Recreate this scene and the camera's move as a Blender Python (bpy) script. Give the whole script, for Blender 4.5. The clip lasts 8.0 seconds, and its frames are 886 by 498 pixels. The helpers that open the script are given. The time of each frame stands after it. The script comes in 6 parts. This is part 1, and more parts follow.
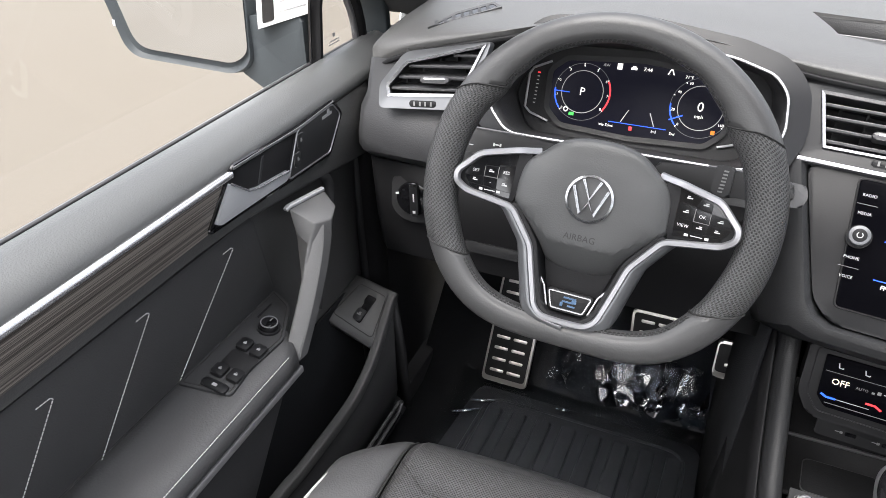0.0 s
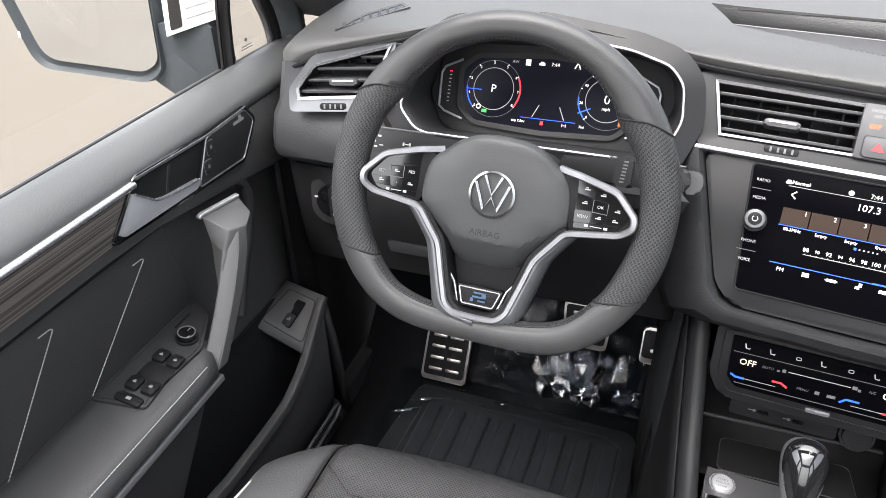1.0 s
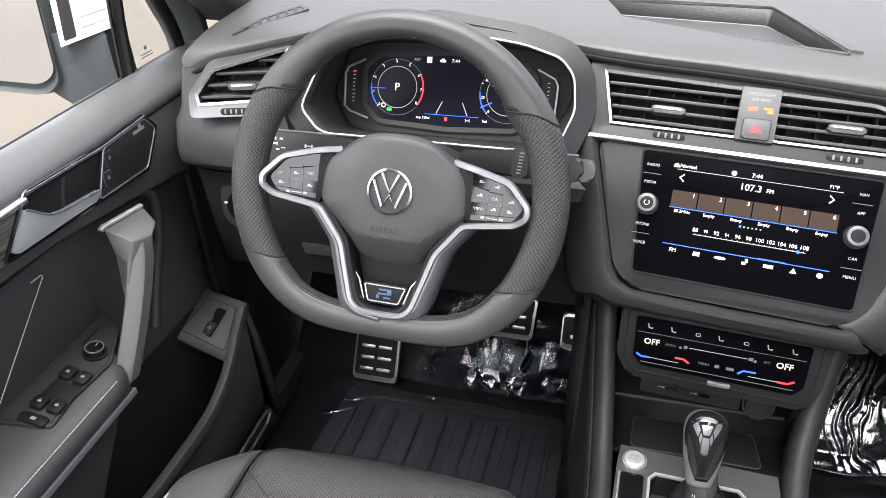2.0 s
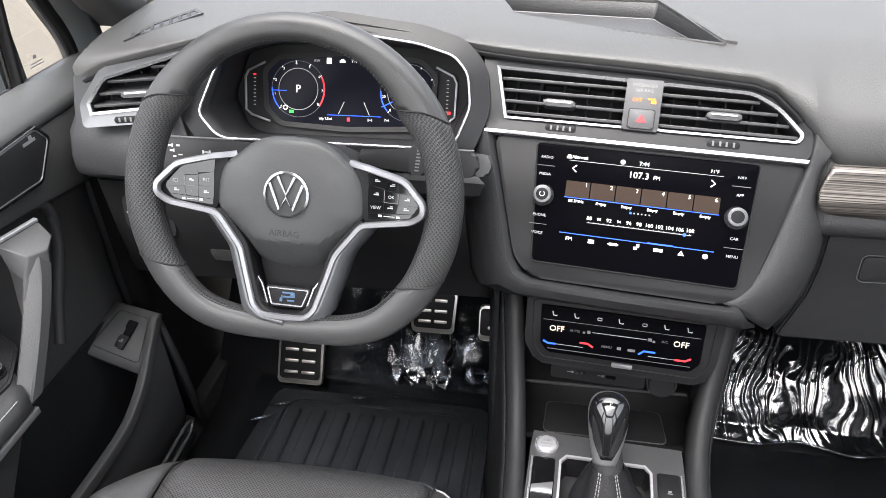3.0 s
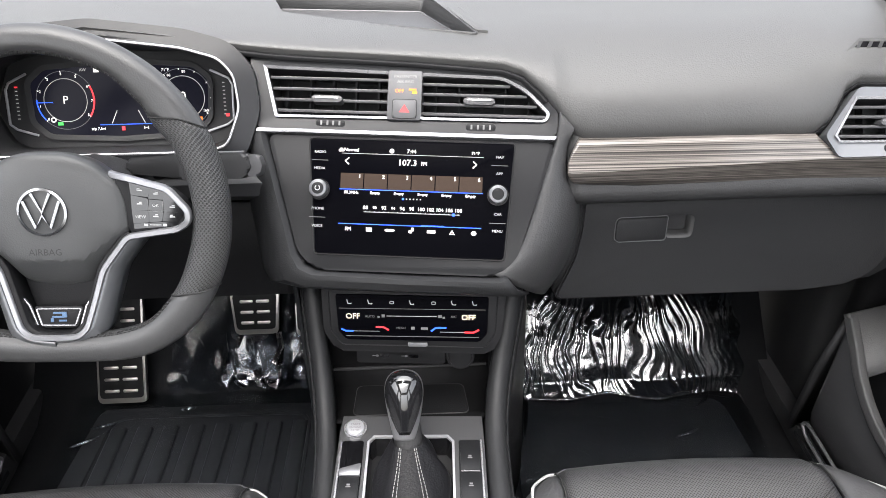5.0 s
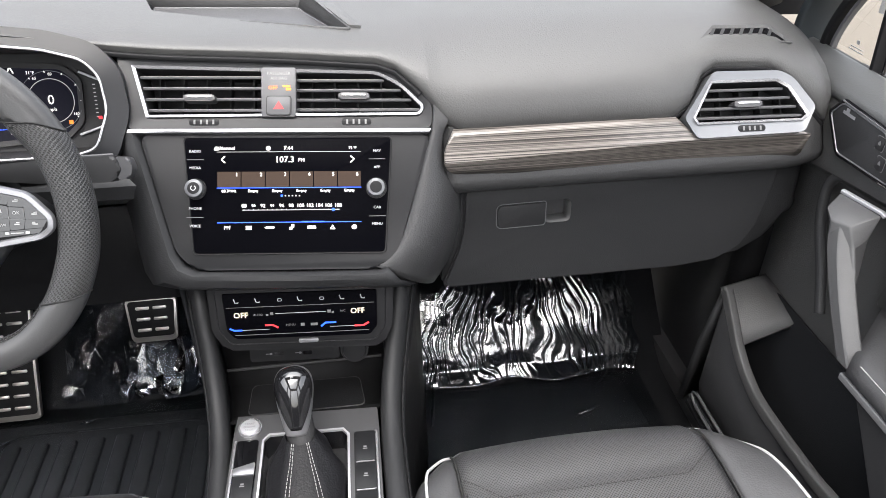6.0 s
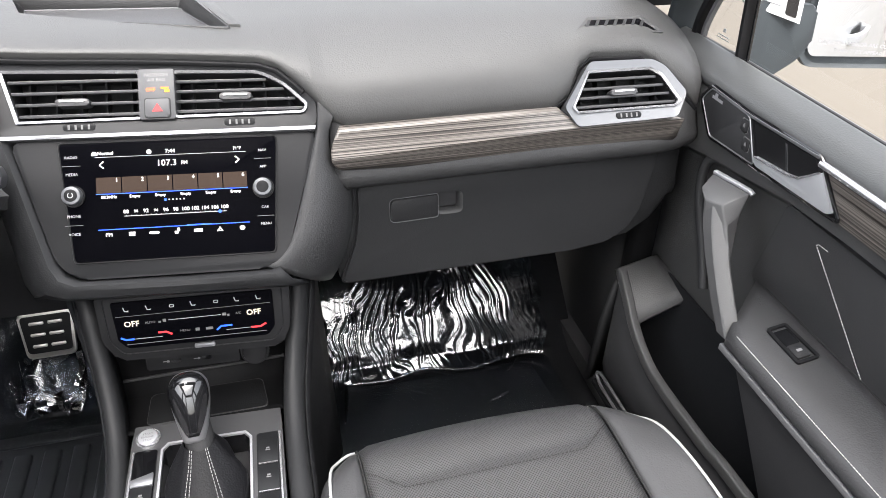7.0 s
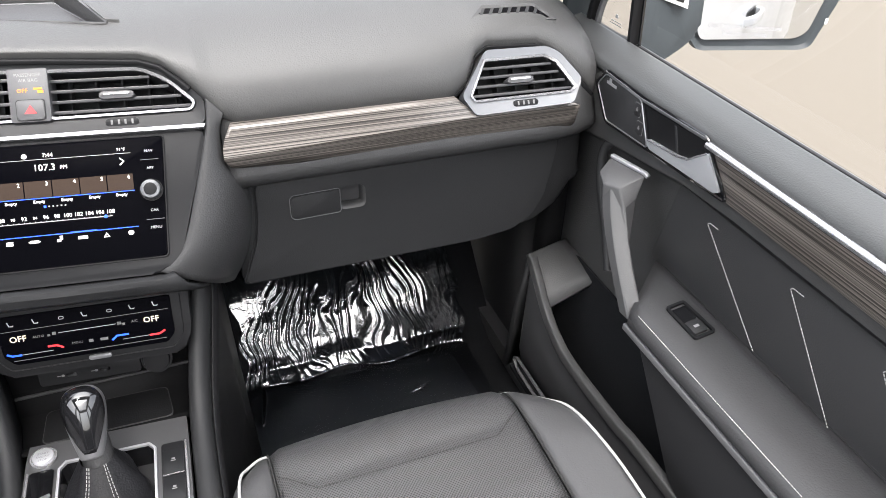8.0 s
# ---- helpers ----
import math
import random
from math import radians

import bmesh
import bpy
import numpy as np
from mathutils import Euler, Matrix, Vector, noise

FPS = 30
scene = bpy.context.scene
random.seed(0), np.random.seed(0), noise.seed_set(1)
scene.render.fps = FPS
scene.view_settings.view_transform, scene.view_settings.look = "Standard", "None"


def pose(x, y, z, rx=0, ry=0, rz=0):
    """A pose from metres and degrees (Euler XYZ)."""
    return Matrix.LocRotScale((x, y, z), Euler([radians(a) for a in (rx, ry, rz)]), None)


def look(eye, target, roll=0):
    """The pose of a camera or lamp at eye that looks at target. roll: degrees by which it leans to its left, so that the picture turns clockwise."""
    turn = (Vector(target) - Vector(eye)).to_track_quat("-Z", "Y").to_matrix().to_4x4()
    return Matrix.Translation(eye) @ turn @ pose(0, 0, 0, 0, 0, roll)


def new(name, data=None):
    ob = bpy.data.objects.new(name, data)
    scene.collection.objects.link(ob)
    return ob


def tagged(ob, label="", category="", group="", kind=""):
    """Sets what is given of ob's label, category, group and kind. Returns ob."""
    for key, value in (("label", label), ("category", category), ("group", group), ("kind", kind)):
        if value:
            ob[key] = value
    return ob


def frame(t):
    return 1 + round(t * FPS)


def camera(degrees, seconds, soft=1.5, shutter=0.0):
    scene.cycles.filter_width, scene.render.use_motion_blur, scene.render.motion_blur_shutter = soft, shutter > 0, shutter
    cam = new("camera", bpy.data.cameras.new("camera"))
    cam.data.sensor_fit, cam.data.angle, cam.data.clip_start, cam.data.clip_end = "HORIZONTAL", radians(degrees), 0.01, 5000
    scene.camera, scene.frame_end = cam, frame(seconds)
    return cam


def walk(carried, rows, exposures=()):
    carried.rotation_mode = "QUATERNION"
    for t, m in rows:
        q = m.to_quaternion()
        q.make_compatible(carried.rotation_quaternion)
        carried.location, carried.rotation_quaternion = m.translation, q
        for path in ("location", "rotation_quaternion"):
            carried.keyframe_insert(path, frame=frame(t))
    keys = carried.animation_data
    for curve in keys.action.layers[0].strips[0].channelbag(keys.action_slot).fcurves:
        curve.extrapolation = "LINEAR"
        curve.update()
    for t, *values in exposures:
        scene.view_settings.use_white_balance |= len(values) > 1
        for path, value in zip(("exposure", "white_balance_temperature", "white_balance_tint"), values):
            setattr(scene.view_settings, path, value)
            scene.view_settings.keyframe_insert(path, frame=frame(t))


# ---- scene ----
cam = camera(63.0, 8.0, soft=0.5)
PATH = [
    (0, (-0.241, 0.096, 1.065), (-0.902, 1.632, -0.031), -0.4),
    (0.5, (-0.211, 0.108, 1.066), (-0.831, 1.66, -0.033), -0.8),
    (1, (-0.184, 0.113, 1.066), (-0.75, 1.687, -0.031), -1.1),
    (1.5, (-0.157, 0.117, 1.067), (-0.661, 1.711, -0.031), -1.5),
    (3, (-0.085, 0.12, 1.073), (-0.361, 1.759, -0.04), -1.5),
    (3.5, (-0.064, 0.117, 1.079), (-0.254, 1.761, -0.043), -1.3),
    (4, (-0.037, 0.115, 1.082), (-0.142, 1.763, -0.048), -1.1),
    (4.5, (-0.008, 0.11, 1.085), (-0.023, 1.758, -0.049), -0.8),
    (6, (0.077, 0.083, 1.091), (0.351, 1.698, -0.057), 0.7),
    (6.5, (0.101, 0.071, 1.093), (0.469, 1.667, -0.054), 1.1),
    (7, (0.121, 0.063, 1.095), (0.583, 1.631, -0.058), 1.7),
    (7.5, (0.138, 0.061, 1.097), (0.693, 1.591, -0.066), 2.4),
    (8, (0.159, 0.06, 1.095), (0.794, 1.553, -0.075), 2.8),
]
walk(cam, [(t, look(eye, target, roll)) for t, eye, target, roll in PATH], ((0, 2.38), (1.5, 2.45), (4.0, 2.48), (8.0, 2.48)))

# ---- light ----
world = bpy.data.worlds.new("sky")
scene.world = world
world.use_nodes = True
wn = world.node_tree.nodes
sky = wn.new("ShaderNodeTexSky")
sky.sky_type = "NISHITA"
sky.sun_disc = False
sky.sun_elevation, sky.sun_rotation = radians(62), radians(200)
sky.air_density, sky.dust_density, sky.ozone_density = 1.0, 6.0, 1.0
veil = wn.new("ShaderNodeHueSaturation")
veil.inputs["Saturation"].default_value = 0.3
world.node_tree.links.new(sky.outputs["Color"], veil.inputs["Color"])
world.node_tree.links.new(veil.outputs["Color"], wn["Background"].inputs["Color"])
wn["Background"].inputs["Strength"].default_value = 0.15
scene.view_settings.exposure = 2.45
sun = new("sun", bpy.data.lights.new("sun", "SUN"))
sun.data.energy, sun.data.angle, sun.data.color = 0.8, radians(70), (1.0, 0.985, 0.965)
sun.matrix_world = look((0, 0, 0), (-0.08, 0.12, -0.95))


# ---- materials ----
def mat(name, col, rough=0.5, metal=0.0, bump=0.0, scale=600.0, var=0.12, vscale=9.0, spec=0.5, coat=0.0, emit=0.0, cells=False, stretch=None):
    """A surface: grain at two scales, its relief, and wear in its gloss."""
    m = bpy.data.materials.new(name)
    m.use_nodes = True
    n, link = m.node_tree.nodes, m.node_tree.links.new
    b = n["Principled BSDF"]
    b.inputs["Roughness"].default_value, b.inputs["Metallic"].default_value = rough, metal
    b.inputs["Specular IOR Level"].default_value = spec
    b.inputs["Coat Weight"].default_value, b.inputs["Coat Roughness"].default_value = coat, 0.05
    co = n.new("ShaderNodeTexCoord")
    src = co.outputs["Object"]
    if stretch:
        mp = n.new("ShaderNodeMapping")
        mp.inputs["Scale"].default_value = stretch
        link(src, mp.inputs["Vector"])
        src = mp.outputs["Vector"]
    big, fine = n.new("ShaderNodeTexNoise"), n.new("ShaderNodeTexNoise")
    for t, s, d in ((big, vscale, 4.0), (fine, scale, 2.0)):
        t.inputs["Scale"].default_value, t.inputs["Detail"].default_value = s, d
        link(src, t.inputs["Vector"])
    mix = n.new("ShaderNodeMix")
    mix.data_type = "RGBA"
    mix.inputs[6].default_value = (*[c * (1 - var) for c in col], 1)
    mix.inputs[7].default_value = (*[min(1, c * (1 + var)) for c in col], 1)
    add = n.new("ShaderNodeMath")
    add.operation = "MULTIPLY_ADD"
    link(fine.outputs["Fac"], add.inputs[0])
    add.inputs[1].default_value = 0.5
    half = n.new("ShaderNodeMath")
    half.operation = "MULTIPLY"
    link(big.outputs["Fac"], half.inputs[0])
    half.inputs[1].default_value = 0.5
    link(half.outputs[0], add.inputs[2])
    link(add.outputs[0], mix.inputs[0])
    link(mix.outputs[2], b.inputs["Base Color"])
    rr = n.new("ShaderNodeMapRange")
    rr.inputs[3].default_value, rr.inputs[4].default_value = rough * 0.85, min(1, rough * 1.15)
    link(big.outputs["Fac"], rr.inputs[0])
    link(rr.outputs[0], b.inputs["Roughness"])
    if bump:
        bp = n.new("ShaderNodeBump")
        bp.inputs["Strength"].default_value, bp.inputs["Distance"].default_value = bump, 0.0006
        h = fine.outputs["Fac"]
        if cells:
            # punched holes on a staggered grid
            tw = n.new("ShaderNodeMapping")
            tw.inputs["Rotation"].default_value = (0, 0, radians(45))
            link(co.outputs["UV"], tw.inputs["Vector"])
            vo = n.new("ShaderNodeTexVoronoi")
            vo.voronoi_dimensions = "2D"
            vo.inputs["Scale"].default_value = scale
            vo.inputs["Randomness"].default_value = 0.05
            link(tw.outputs["Vector"], vo.inputs["Vector"])
            st = n.new("ShaderNodeMapRange")
            st.inputs[1].default_value, st.inputs[2].default_value = 0.26, 0.42
            link(vo.outputs["Distance"], st.inputs[0])
            h = st.outputs[0]
            hole = n.new("ShaderNodeMix")
            hole.data_type = "RGBA"
            hole.inputs[6].default_value = (*[c * 0.12 for c in col], 1)
            link(mix.outputs[2], hole.inputs[7])
            link(h, hole.inputs[0])
            link(hole.outputs[2], b.inputs["Base Color"])
        link(h, bp.inputs["Height"])
        link(bp.outputs["Normal"], b.inputs["Normal"])
    if emit:
        b.inputs["Emission Color"].default_value, b.inputs["Emission Strength"].default_value = (*col, 1), emit
    return m


PAD = mat("soft_dash_skin", (0.055, 0.055, 0.056), 0.5, bump=0.75, scale=520, var=0.2, spec=0.45)
# Paler and bluer than PAD: the sky's sheen is in the base colour
LEDGE = mat("sky_lit_ledge_skin", (0.068, 0.070, 0.071), 0.40, bump=0.6, scale=520, var=0.15)
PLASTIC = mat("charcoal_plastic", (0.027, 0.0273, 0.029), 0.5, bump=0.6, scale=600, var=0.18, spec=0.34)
DARK = mat("black_plastic", (0.028, 0.028, 0.0295), 0.55, bump=0.4, scale=900, spec=0.25)
HANDLE = mat("satin_grey_handle", (0.070, 0.070, 0.072), 0.42, bump=0.4, scale=600)
GREY = mat("grey_satin_plastic", (0.11, 0.11, 0.115), 0.4, metal=0.2, bump=0.1, scale=900)
SMOKE = mat("dark_grey_lacquer", (0.0125, 0.0127, 0.0138), 0.40, bump=0.1, spec=0.16)
FASCIA = mat("charcoal_fascia_skin", (0.024, 0.024, 0.025), 0.5, bump=0.6, scale=520, spec=0.25)
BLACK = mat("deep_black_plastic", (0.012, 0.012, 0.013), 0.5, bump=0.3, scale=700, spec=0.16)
# Near black: shade of the deep cubby and door gap put into the colour
LINING = mat("shaded_soft_lining", (0.006, 0.006, 0.0065), 0.7, bump=0.4, scale=500, spec=0.1)
GAITER = mat("soft_dull_leather", (0.007, 0.007, 0.008), 0.46, bump=0.9, scale=380, spec=0.16)
ALU = mat("satin_aluminium", (0.43, 0.43, 0.45), 0.33, metal=0.45, var=0.06)
VENTSILVER = mat("pale_silver_paint", (0.145, 0.149, 0.157), 0.36, metal=0.5, var=0.06)
PIANO = mat("piano_black", (0.006, 0.006, 0.007), 0.07, coat=0.6, var=0.3)
KNOBBLACK = mat("gloss_black_grip", (0.008, 0.008, 0.009), 0.07, var=0.3, spec=0.8, coat=0.7)
GLASSBLK = mat("black_glass", (0.002, 0.002, 0.003), 0.25, var=0.3, spec=0.008)
CLUSTERGLASS = mat("dark_blue_black_glass", (0.0035, 0.0035, 0.006), 0.2, var=0.2, spec=0.06, emit=0.42)
CHROME = mat("satin_chrome", (0.56, 0.56, 0.58), 0.26, metal=0.8, var=0.05)
SILVER = mat("silver_paint", (0.29, 0.29, 0.305), 0.33, metal=0.7, var=0.06)
POLISHED = mat("polished_metal", (0.4, 0.41, 0.43), 0.2, metal=0.95, var=0.06)
SATINMETAL = mat("satin_latch_metal", (0.46, 0.47, 0.49), 0.32, metal=0.4, var=0.06)
STEEL = mat("brushed_steel", (0.56, 0.54, 0.51), 0.3, metal=0.95, bump=0.2, scale=500, stretch=(1, 12, 12))
LEATHER = mat("black_leather", (0.047, 0.047, 0.049), 0.46, bump=0.6, scale=420, spec=0.5)
RIMSKIN = mat("wheel_leather", (0.047, 0.047, 0.048), 0.37, bump=0.3, scale=520)
PERF = mat("perforated_leather", (0.056, 0.056, 0.057), 0.40, bump=1.0, scale=330, cells=True)
SEATPERF = mat("perforated_seat_leather", (0.06, 0.06, 0.063), 0.45, bump=0.7, scale=330, cells=True)
HUBSKIN = mat("airbag_cover_skin", (0.056, 0.057, 0.058), 0.38, bump=0.35, scale=700, var=0.08, spec=0.4)
STALK = mat("matt_black_stalk", (0.017, 0.017, 0.018), 0.45, bump=0.2, scale=900, spec=0.35)
GUNMETAL = mat("gunmetal_lacquer", (0.016, 0.0165, 0.0185), 0.38, var=0.06, spec=0.24)
SLAT = mat("satin_slat", (0.050, 0.050, 0.053), 0.36, bump=0.1, scale=900)
HAZARD = mat("grey_hazard_block", (0.066, 0.066, 0.070), 0.5, bump=0.1, scale=900)
SATINEDGE = mat("satin_grey_edge", (0.14, 0.14, 0.145), 0.4, metal=0.2)
# Charcoal plastic made darker: the shade on low, turned-away faces is in the colour
SHADEDPLASTIC = mat("shaded_charcoal_plastic", (0.0175, 0.0178, 0.0190), 0.5, bump=0.6, scale=600, var=0.18, spec=0.28)
TOPPLATE = mat("satin_console_plate", (0.048, 0.048, 0.050), 0.36, bump=0.2, scale=700, spec=0.45)
# A paler PAD: the bright windscreen light on the top is in the colour
LITTOPSKIN = mat("lit_soft_top_skin", (0.061, 0.0605, 0.060), 0.47, bump=0.75, scale=520, var=0.16, spec=0.5)
# PAD darkened: the shade beside the screen is in the colour
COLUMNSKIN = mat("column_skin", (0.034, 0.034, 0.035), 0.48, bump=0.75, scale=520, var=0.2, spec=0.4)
INSERT = mat("door_insert_skin", (0.036, 0.036, 0.0375), 0.5, bump=0.5, scale=500)
GTHREAD = mat("mid_grey_thread", (0.24, 0.24, 0.235), 0.8)
THREAD = mat("grey_thread", (0.5, 0.5, 0.49), 0.8)
DTHREAD = mat("dark_thread", (0.012, 0.012, 0.012), 0.8)
PIPING = mat("pale_grey_piping", (0.42, 0.42, 0.42), 0.5)
CARPET = mat("black_carpet", (0.0150, 0.0158, 0.0176), 0.95, bump=1.0, scale=700, spec=0.1)
RUBBER = mat("black_rubber", (0.032, 0.033, 0.036), 0.30, bump=0.9, scale=500)
LINER = mat("pale_headliner", (0.5, 0.49, 0.47), 0.9, bump=0.3, scale=500)
WHITE = mat("white_car_paint", (0.78, 0.78, 0.78), 0.25, coat=0.6, var=0.03)
MIRROR = mat("mirror_silver", (0.74, 0.75, 0.76), 0.02, metal=1.0, var=0.01)
MIRRORGREY = mat("grey_mirror_plastic", (0.036, 0.042, 0.046), 0.5, bump=0.2, scale=900, spec=0.25)
CONCRETE = mat("pale_concrete", (0.094, 0.082, 0.066), 0.9, bump=0.5, scale=60, var=0.1, vscale=0.6)
INK = mat("white_print", (0.5, 0.5, 0.5), 0.5)
DINK = mat("dim_print", (0.16, 0.16, 0.16), 0.6)
GLOW = mat("lit_white", (1.0, 0.97, 0.92), 0.5, emit=0.24, var=0.0)
GLOWWARM = mat("lit_cream", (1.0, 0.86, 0.62), 0.5, emit=0.26, var=0.0)
GLOWDIM = mat("lit_grey", (0.35, 0.34, 0.33), 0.5, emit=0.2, var=0.0)
GLOWFAINT = mat("lit_faint_grey", (0.12, 0.12, 0.125), 0.5, emit=0.2, var=0.0)
ETCH = mat("etched_grey", (0.3, 0.3, 0.31), 0.7)
FAINT = mat("faint_print", (0.17, 0.17, 0.17), 0.6)
GLOWBLUE = mat("lit_blue", (0.02, 0.1, 0.9), 0.5, emit=0.32, var=0.0)
GLOWRED = mat("lit_red", (0.85, 0.03, 0.04), 0.5, emit=0.28, var=0.0)
GLOWGREEN = mat("lit_green", (0.05, 0.6, 0.08), 0.5, emit=0.22, var=0.0)
GLOWORANGE = mat("lit_orange", (0.95, 0.20, 0.010), 0.5, emit=0.12, var=0.0)
HAZARDRED = mat("red_print", (0.42, 0.03, 0.035), 0.45, emit=0.04, var=0.0)
PALEINK = mat("pale_print", (0.24, 0.24, 0.24), 0.5)
TILE = mat("lit_brown_tile", (0.02, 0.014, 0.011), 0.5, emit=0.8, var=0.3, vscale=30, spec=0.03)
BADGEBLUE = mat("badge_blue", (0.06, 0.11, 0.19), 0.3, metal=0.5)


def wood():
    m = mat("dark_striped_wood", (0.12, 0.1, 0.088), 0.3, metal=0.15, bump=0.15, scale=40, coat=0.25, stretch=(0.13, 0.13, 90.0))
    n, link = m.node_tree.nodes, m.node_tree.links.new
    mp = [k for k in n if k.bl_idname == "ShaderNodeMapping"][0]
    t = n.new("ShaderNodeTexNoise")
    t.inputs["Scale"].default_value, t.inputs["Detail"].default_value = 14.0, 6.0
    link(mp.outputs["Vector"], t.inputs["Vector"])
    r = n.new("ShaderNodeValToRGB")
    e = r.color_ramp.elements
    e[0].position, e[0].color = 0.40, (0.020, 0.0165, 0.0145, 1)
    e[1].position, e[1].color = 0.62, (0.225, 0.202, 0.182, 1)
    link(t.outputs["Fac"], r.inputs["Fac"])
    link(r.outputs["Color"], n["Principled BSDF"].inputs["Base Color"])
    return m


WOOD = wood()


def clear(name, gloss, tint=(1, 1, 1), rough=0.02, relief=0.0):
    """Thin clear sheet: see-through, with a mirror gloss that grows at a slant."""
    m = bpy.data.materials.new(name)
    m.use_nodes = True
    n, link = m.node_tree.nodes, m.node_tree.links.new
    n.remove(n["Principled BSDF"])
    tr, gl, mx, fr, k = (n.new(i) for i in ("ShaderNodeBsdfTransparent", "ShaderNodeBsdfGlossy", "ShaderNodeMixShader", "ShaderNodeFresnel", "ShaderNodeMath"))
    tr.inputs["Color"].default_value = (*tint, 1)
    gl.inputs["Roughness"].default_value = rough
    fr.inputs["IOR"].default_value = 1.5
    k.operation, k.use_clamp = "MULTIPLY", True
    k.inputs[1].default_value = gloss
    link(fr.outputs[0], k.inputs[0])
    link(k.outputs[0], mx.inputs[0])
    link(tr.outputs[0], mx.inputs[1])
    link(gl.outputs[0], mx.inputs[2])
    link(mx.outputs[0], n["Material Output"].inputs["Surface"])
    if relief:
        co, t, bp = n.new("ShaderNodeTexCoord"), n.new("ShaderNodeTexNoise"), n.new("ShaderNodeBump")
        t.inputs["Scale"].default_value, t.inputs["Detail"].default_value, t.inputs["Distortion"].default_value = 40, 3, 1.2
        link(co.outputs["Object"], t.inputs["Vector"])
        link(t.outputs["Fac"], bp.inputs["Height"])
        bp.inputs["Strength"].default_value, bp.inputs["Distance"].default_value = relief, 0.01
        for s in (gl, fr):
            link(bp.outputs["Normal"], s.inputs["Normal"])
    return m


GLASS = clear("window_glass", 0.15)
SIDEGLASS = clear("side_window_glass", 0.05)
FILM = clear("clear_film", 6.0, (0.78, 0.84, 0.92), 0.09, 0.08)
THINFILM = clear("thin_clear_film", 0.5, (0.84, 0.87, 0.92), 0.10, 0.08)
CRUSHFILM = clear("crushed_clear_film", 2.2, (0.80, 0.84, 0.90), 0.04, 0.12)
FLATFILM = clear("flat_clear_film", 0.9, (0.90, 0.92, 0.95), 0.16, 0.1)


# ---- building helpers ----
def thing(name, at, label, category, group="", kind=""):
    ob = new(name)
    ob.location = at
    ob.empty_display_size = 0.05
    return tagged(ob, label, category, group, kind)


def part(name, bm, material, parent, label="", sharp=35, thick=0.0, soft=0):
    """One mesh from bm under a thing or a part."""
    bmesh.ops.recalc_face_normals(bm, faces=bm.faces)
    if thick and sum(f.normal.dot(Vector((0, 0.1, 1.0)) - f.calc_center_median()) * f.calc_area() for f in bm.faces) < 0:
        bmesh.ops.reverse_faces(bm, faces=bm.faces)
    me = bpy.data.meshes.new(name)
    bm.to_mesh(me)
    bm.free()
    me.materials.append(material)
    for p in me.polygons:
        p.use_smooth = True
    me.set_sharp_from_angle(angle=radians(sharp))
    ob = new(name, me)
    if parent is not None:
        ob.parent = parent
        if parent.type == "EMPTY":
            ob.matrix_parent_inverse = Matrix.Translation(parent.location).inverted()
    if soft:
        s = ob.modifiers.new("soft", "SUBSURF")
        s.levels = s.render_levels = soft
    if thick:
        s = ob.modifiers.new("thick", "SOLIDIFY")
        s.thickness, s.offset = thick, -1
    if label:
        ob["label"] = label
    return ob


def frame_at(o, u, v):
    """A frame on a slanted surface: u to the right, v up it, the normal towards the cabin."""
    u = Vector(u).normalized()
    v = Vector(v)
    v = (v - u * v.dot(u)).normalized()
    n = u.cross(v)
    m = Matrix((u, v, n)).transposed().to_4x4()
    m.translation = o
    return m


def rounded(pts, r, n=4):
    """The outline with its corners rounded."""
    out = []
    for i, p in enumerate(pts):
        p, a, b = Vector(p), Vector(pts[i - 1]), Vector(pts[(i + 1) % len(pts)])
        d1, d2 = (a - p), (b - p)
        k = min(r, d1.length * 0.45, d2.length * 0.45)
        s, e = p + d1.normalized() * k, p + d2.normalized() * k
        for j in range(n + 1):
            t = j / n
            out.append(tuple(s * (1 - t) ** 2 + p * 2 * t * (1 - t) + e * t * t))
    return out


def offset(pts, d):
    """The outline moved outward by d (inward: minus)."""
    area = sum(pts[i - 1][0] * p[1] - p[0] * pts[i - 1][1] for i, p in enumerate(pts))
    d = d if area > 0 else -d
    out = []
    for i, p in enumerate(pts):
        p, a, b = Vector(p), Vector(pts[i - 1]), Vector(pts[(i + 1) % len(pts)])
        e1, e2 = (p - a).normalized(), (b - p).normalized()
        n1, n2 = Vector((e1.y, -e1.x)), Vector((e2.y, -e2.x))
        q = n1 + n2
        out.append(tuple(p + q * (d / max(0.35, q.length_squared / 2))) if q.length > 1e-6 else tuple(p + n1 * d))
    return out


def slab(pts, M, h0, h1, bev=0.0, seg=2, bm=None):
    """Prism over an outline, from h0 to h1 along the frame's normal, its front rim rounded."""
    bm = bm or bmesh.new()
    lo = [bm.verts.new(M @ Vector((u, v, h0))) for u, v in pts]
    hi = [bm.verts.new(M @ Vector((u, v, h1))) for u, v in pts]
    top = bm.faces.new(hi)
    bm.faces.new(lo[::-1])
    for i in range(len(pts)):
        bm.faces.new((lo[i - 1], lo[i], hi[i], hi[i - 1]))
    if bev:
        bmesh.ops.bevel(bm, geom=list(top.edges), offset=bev, segments=seg, profile=0.5, affect="EDGES", clamp_overlap=True)
    return bm


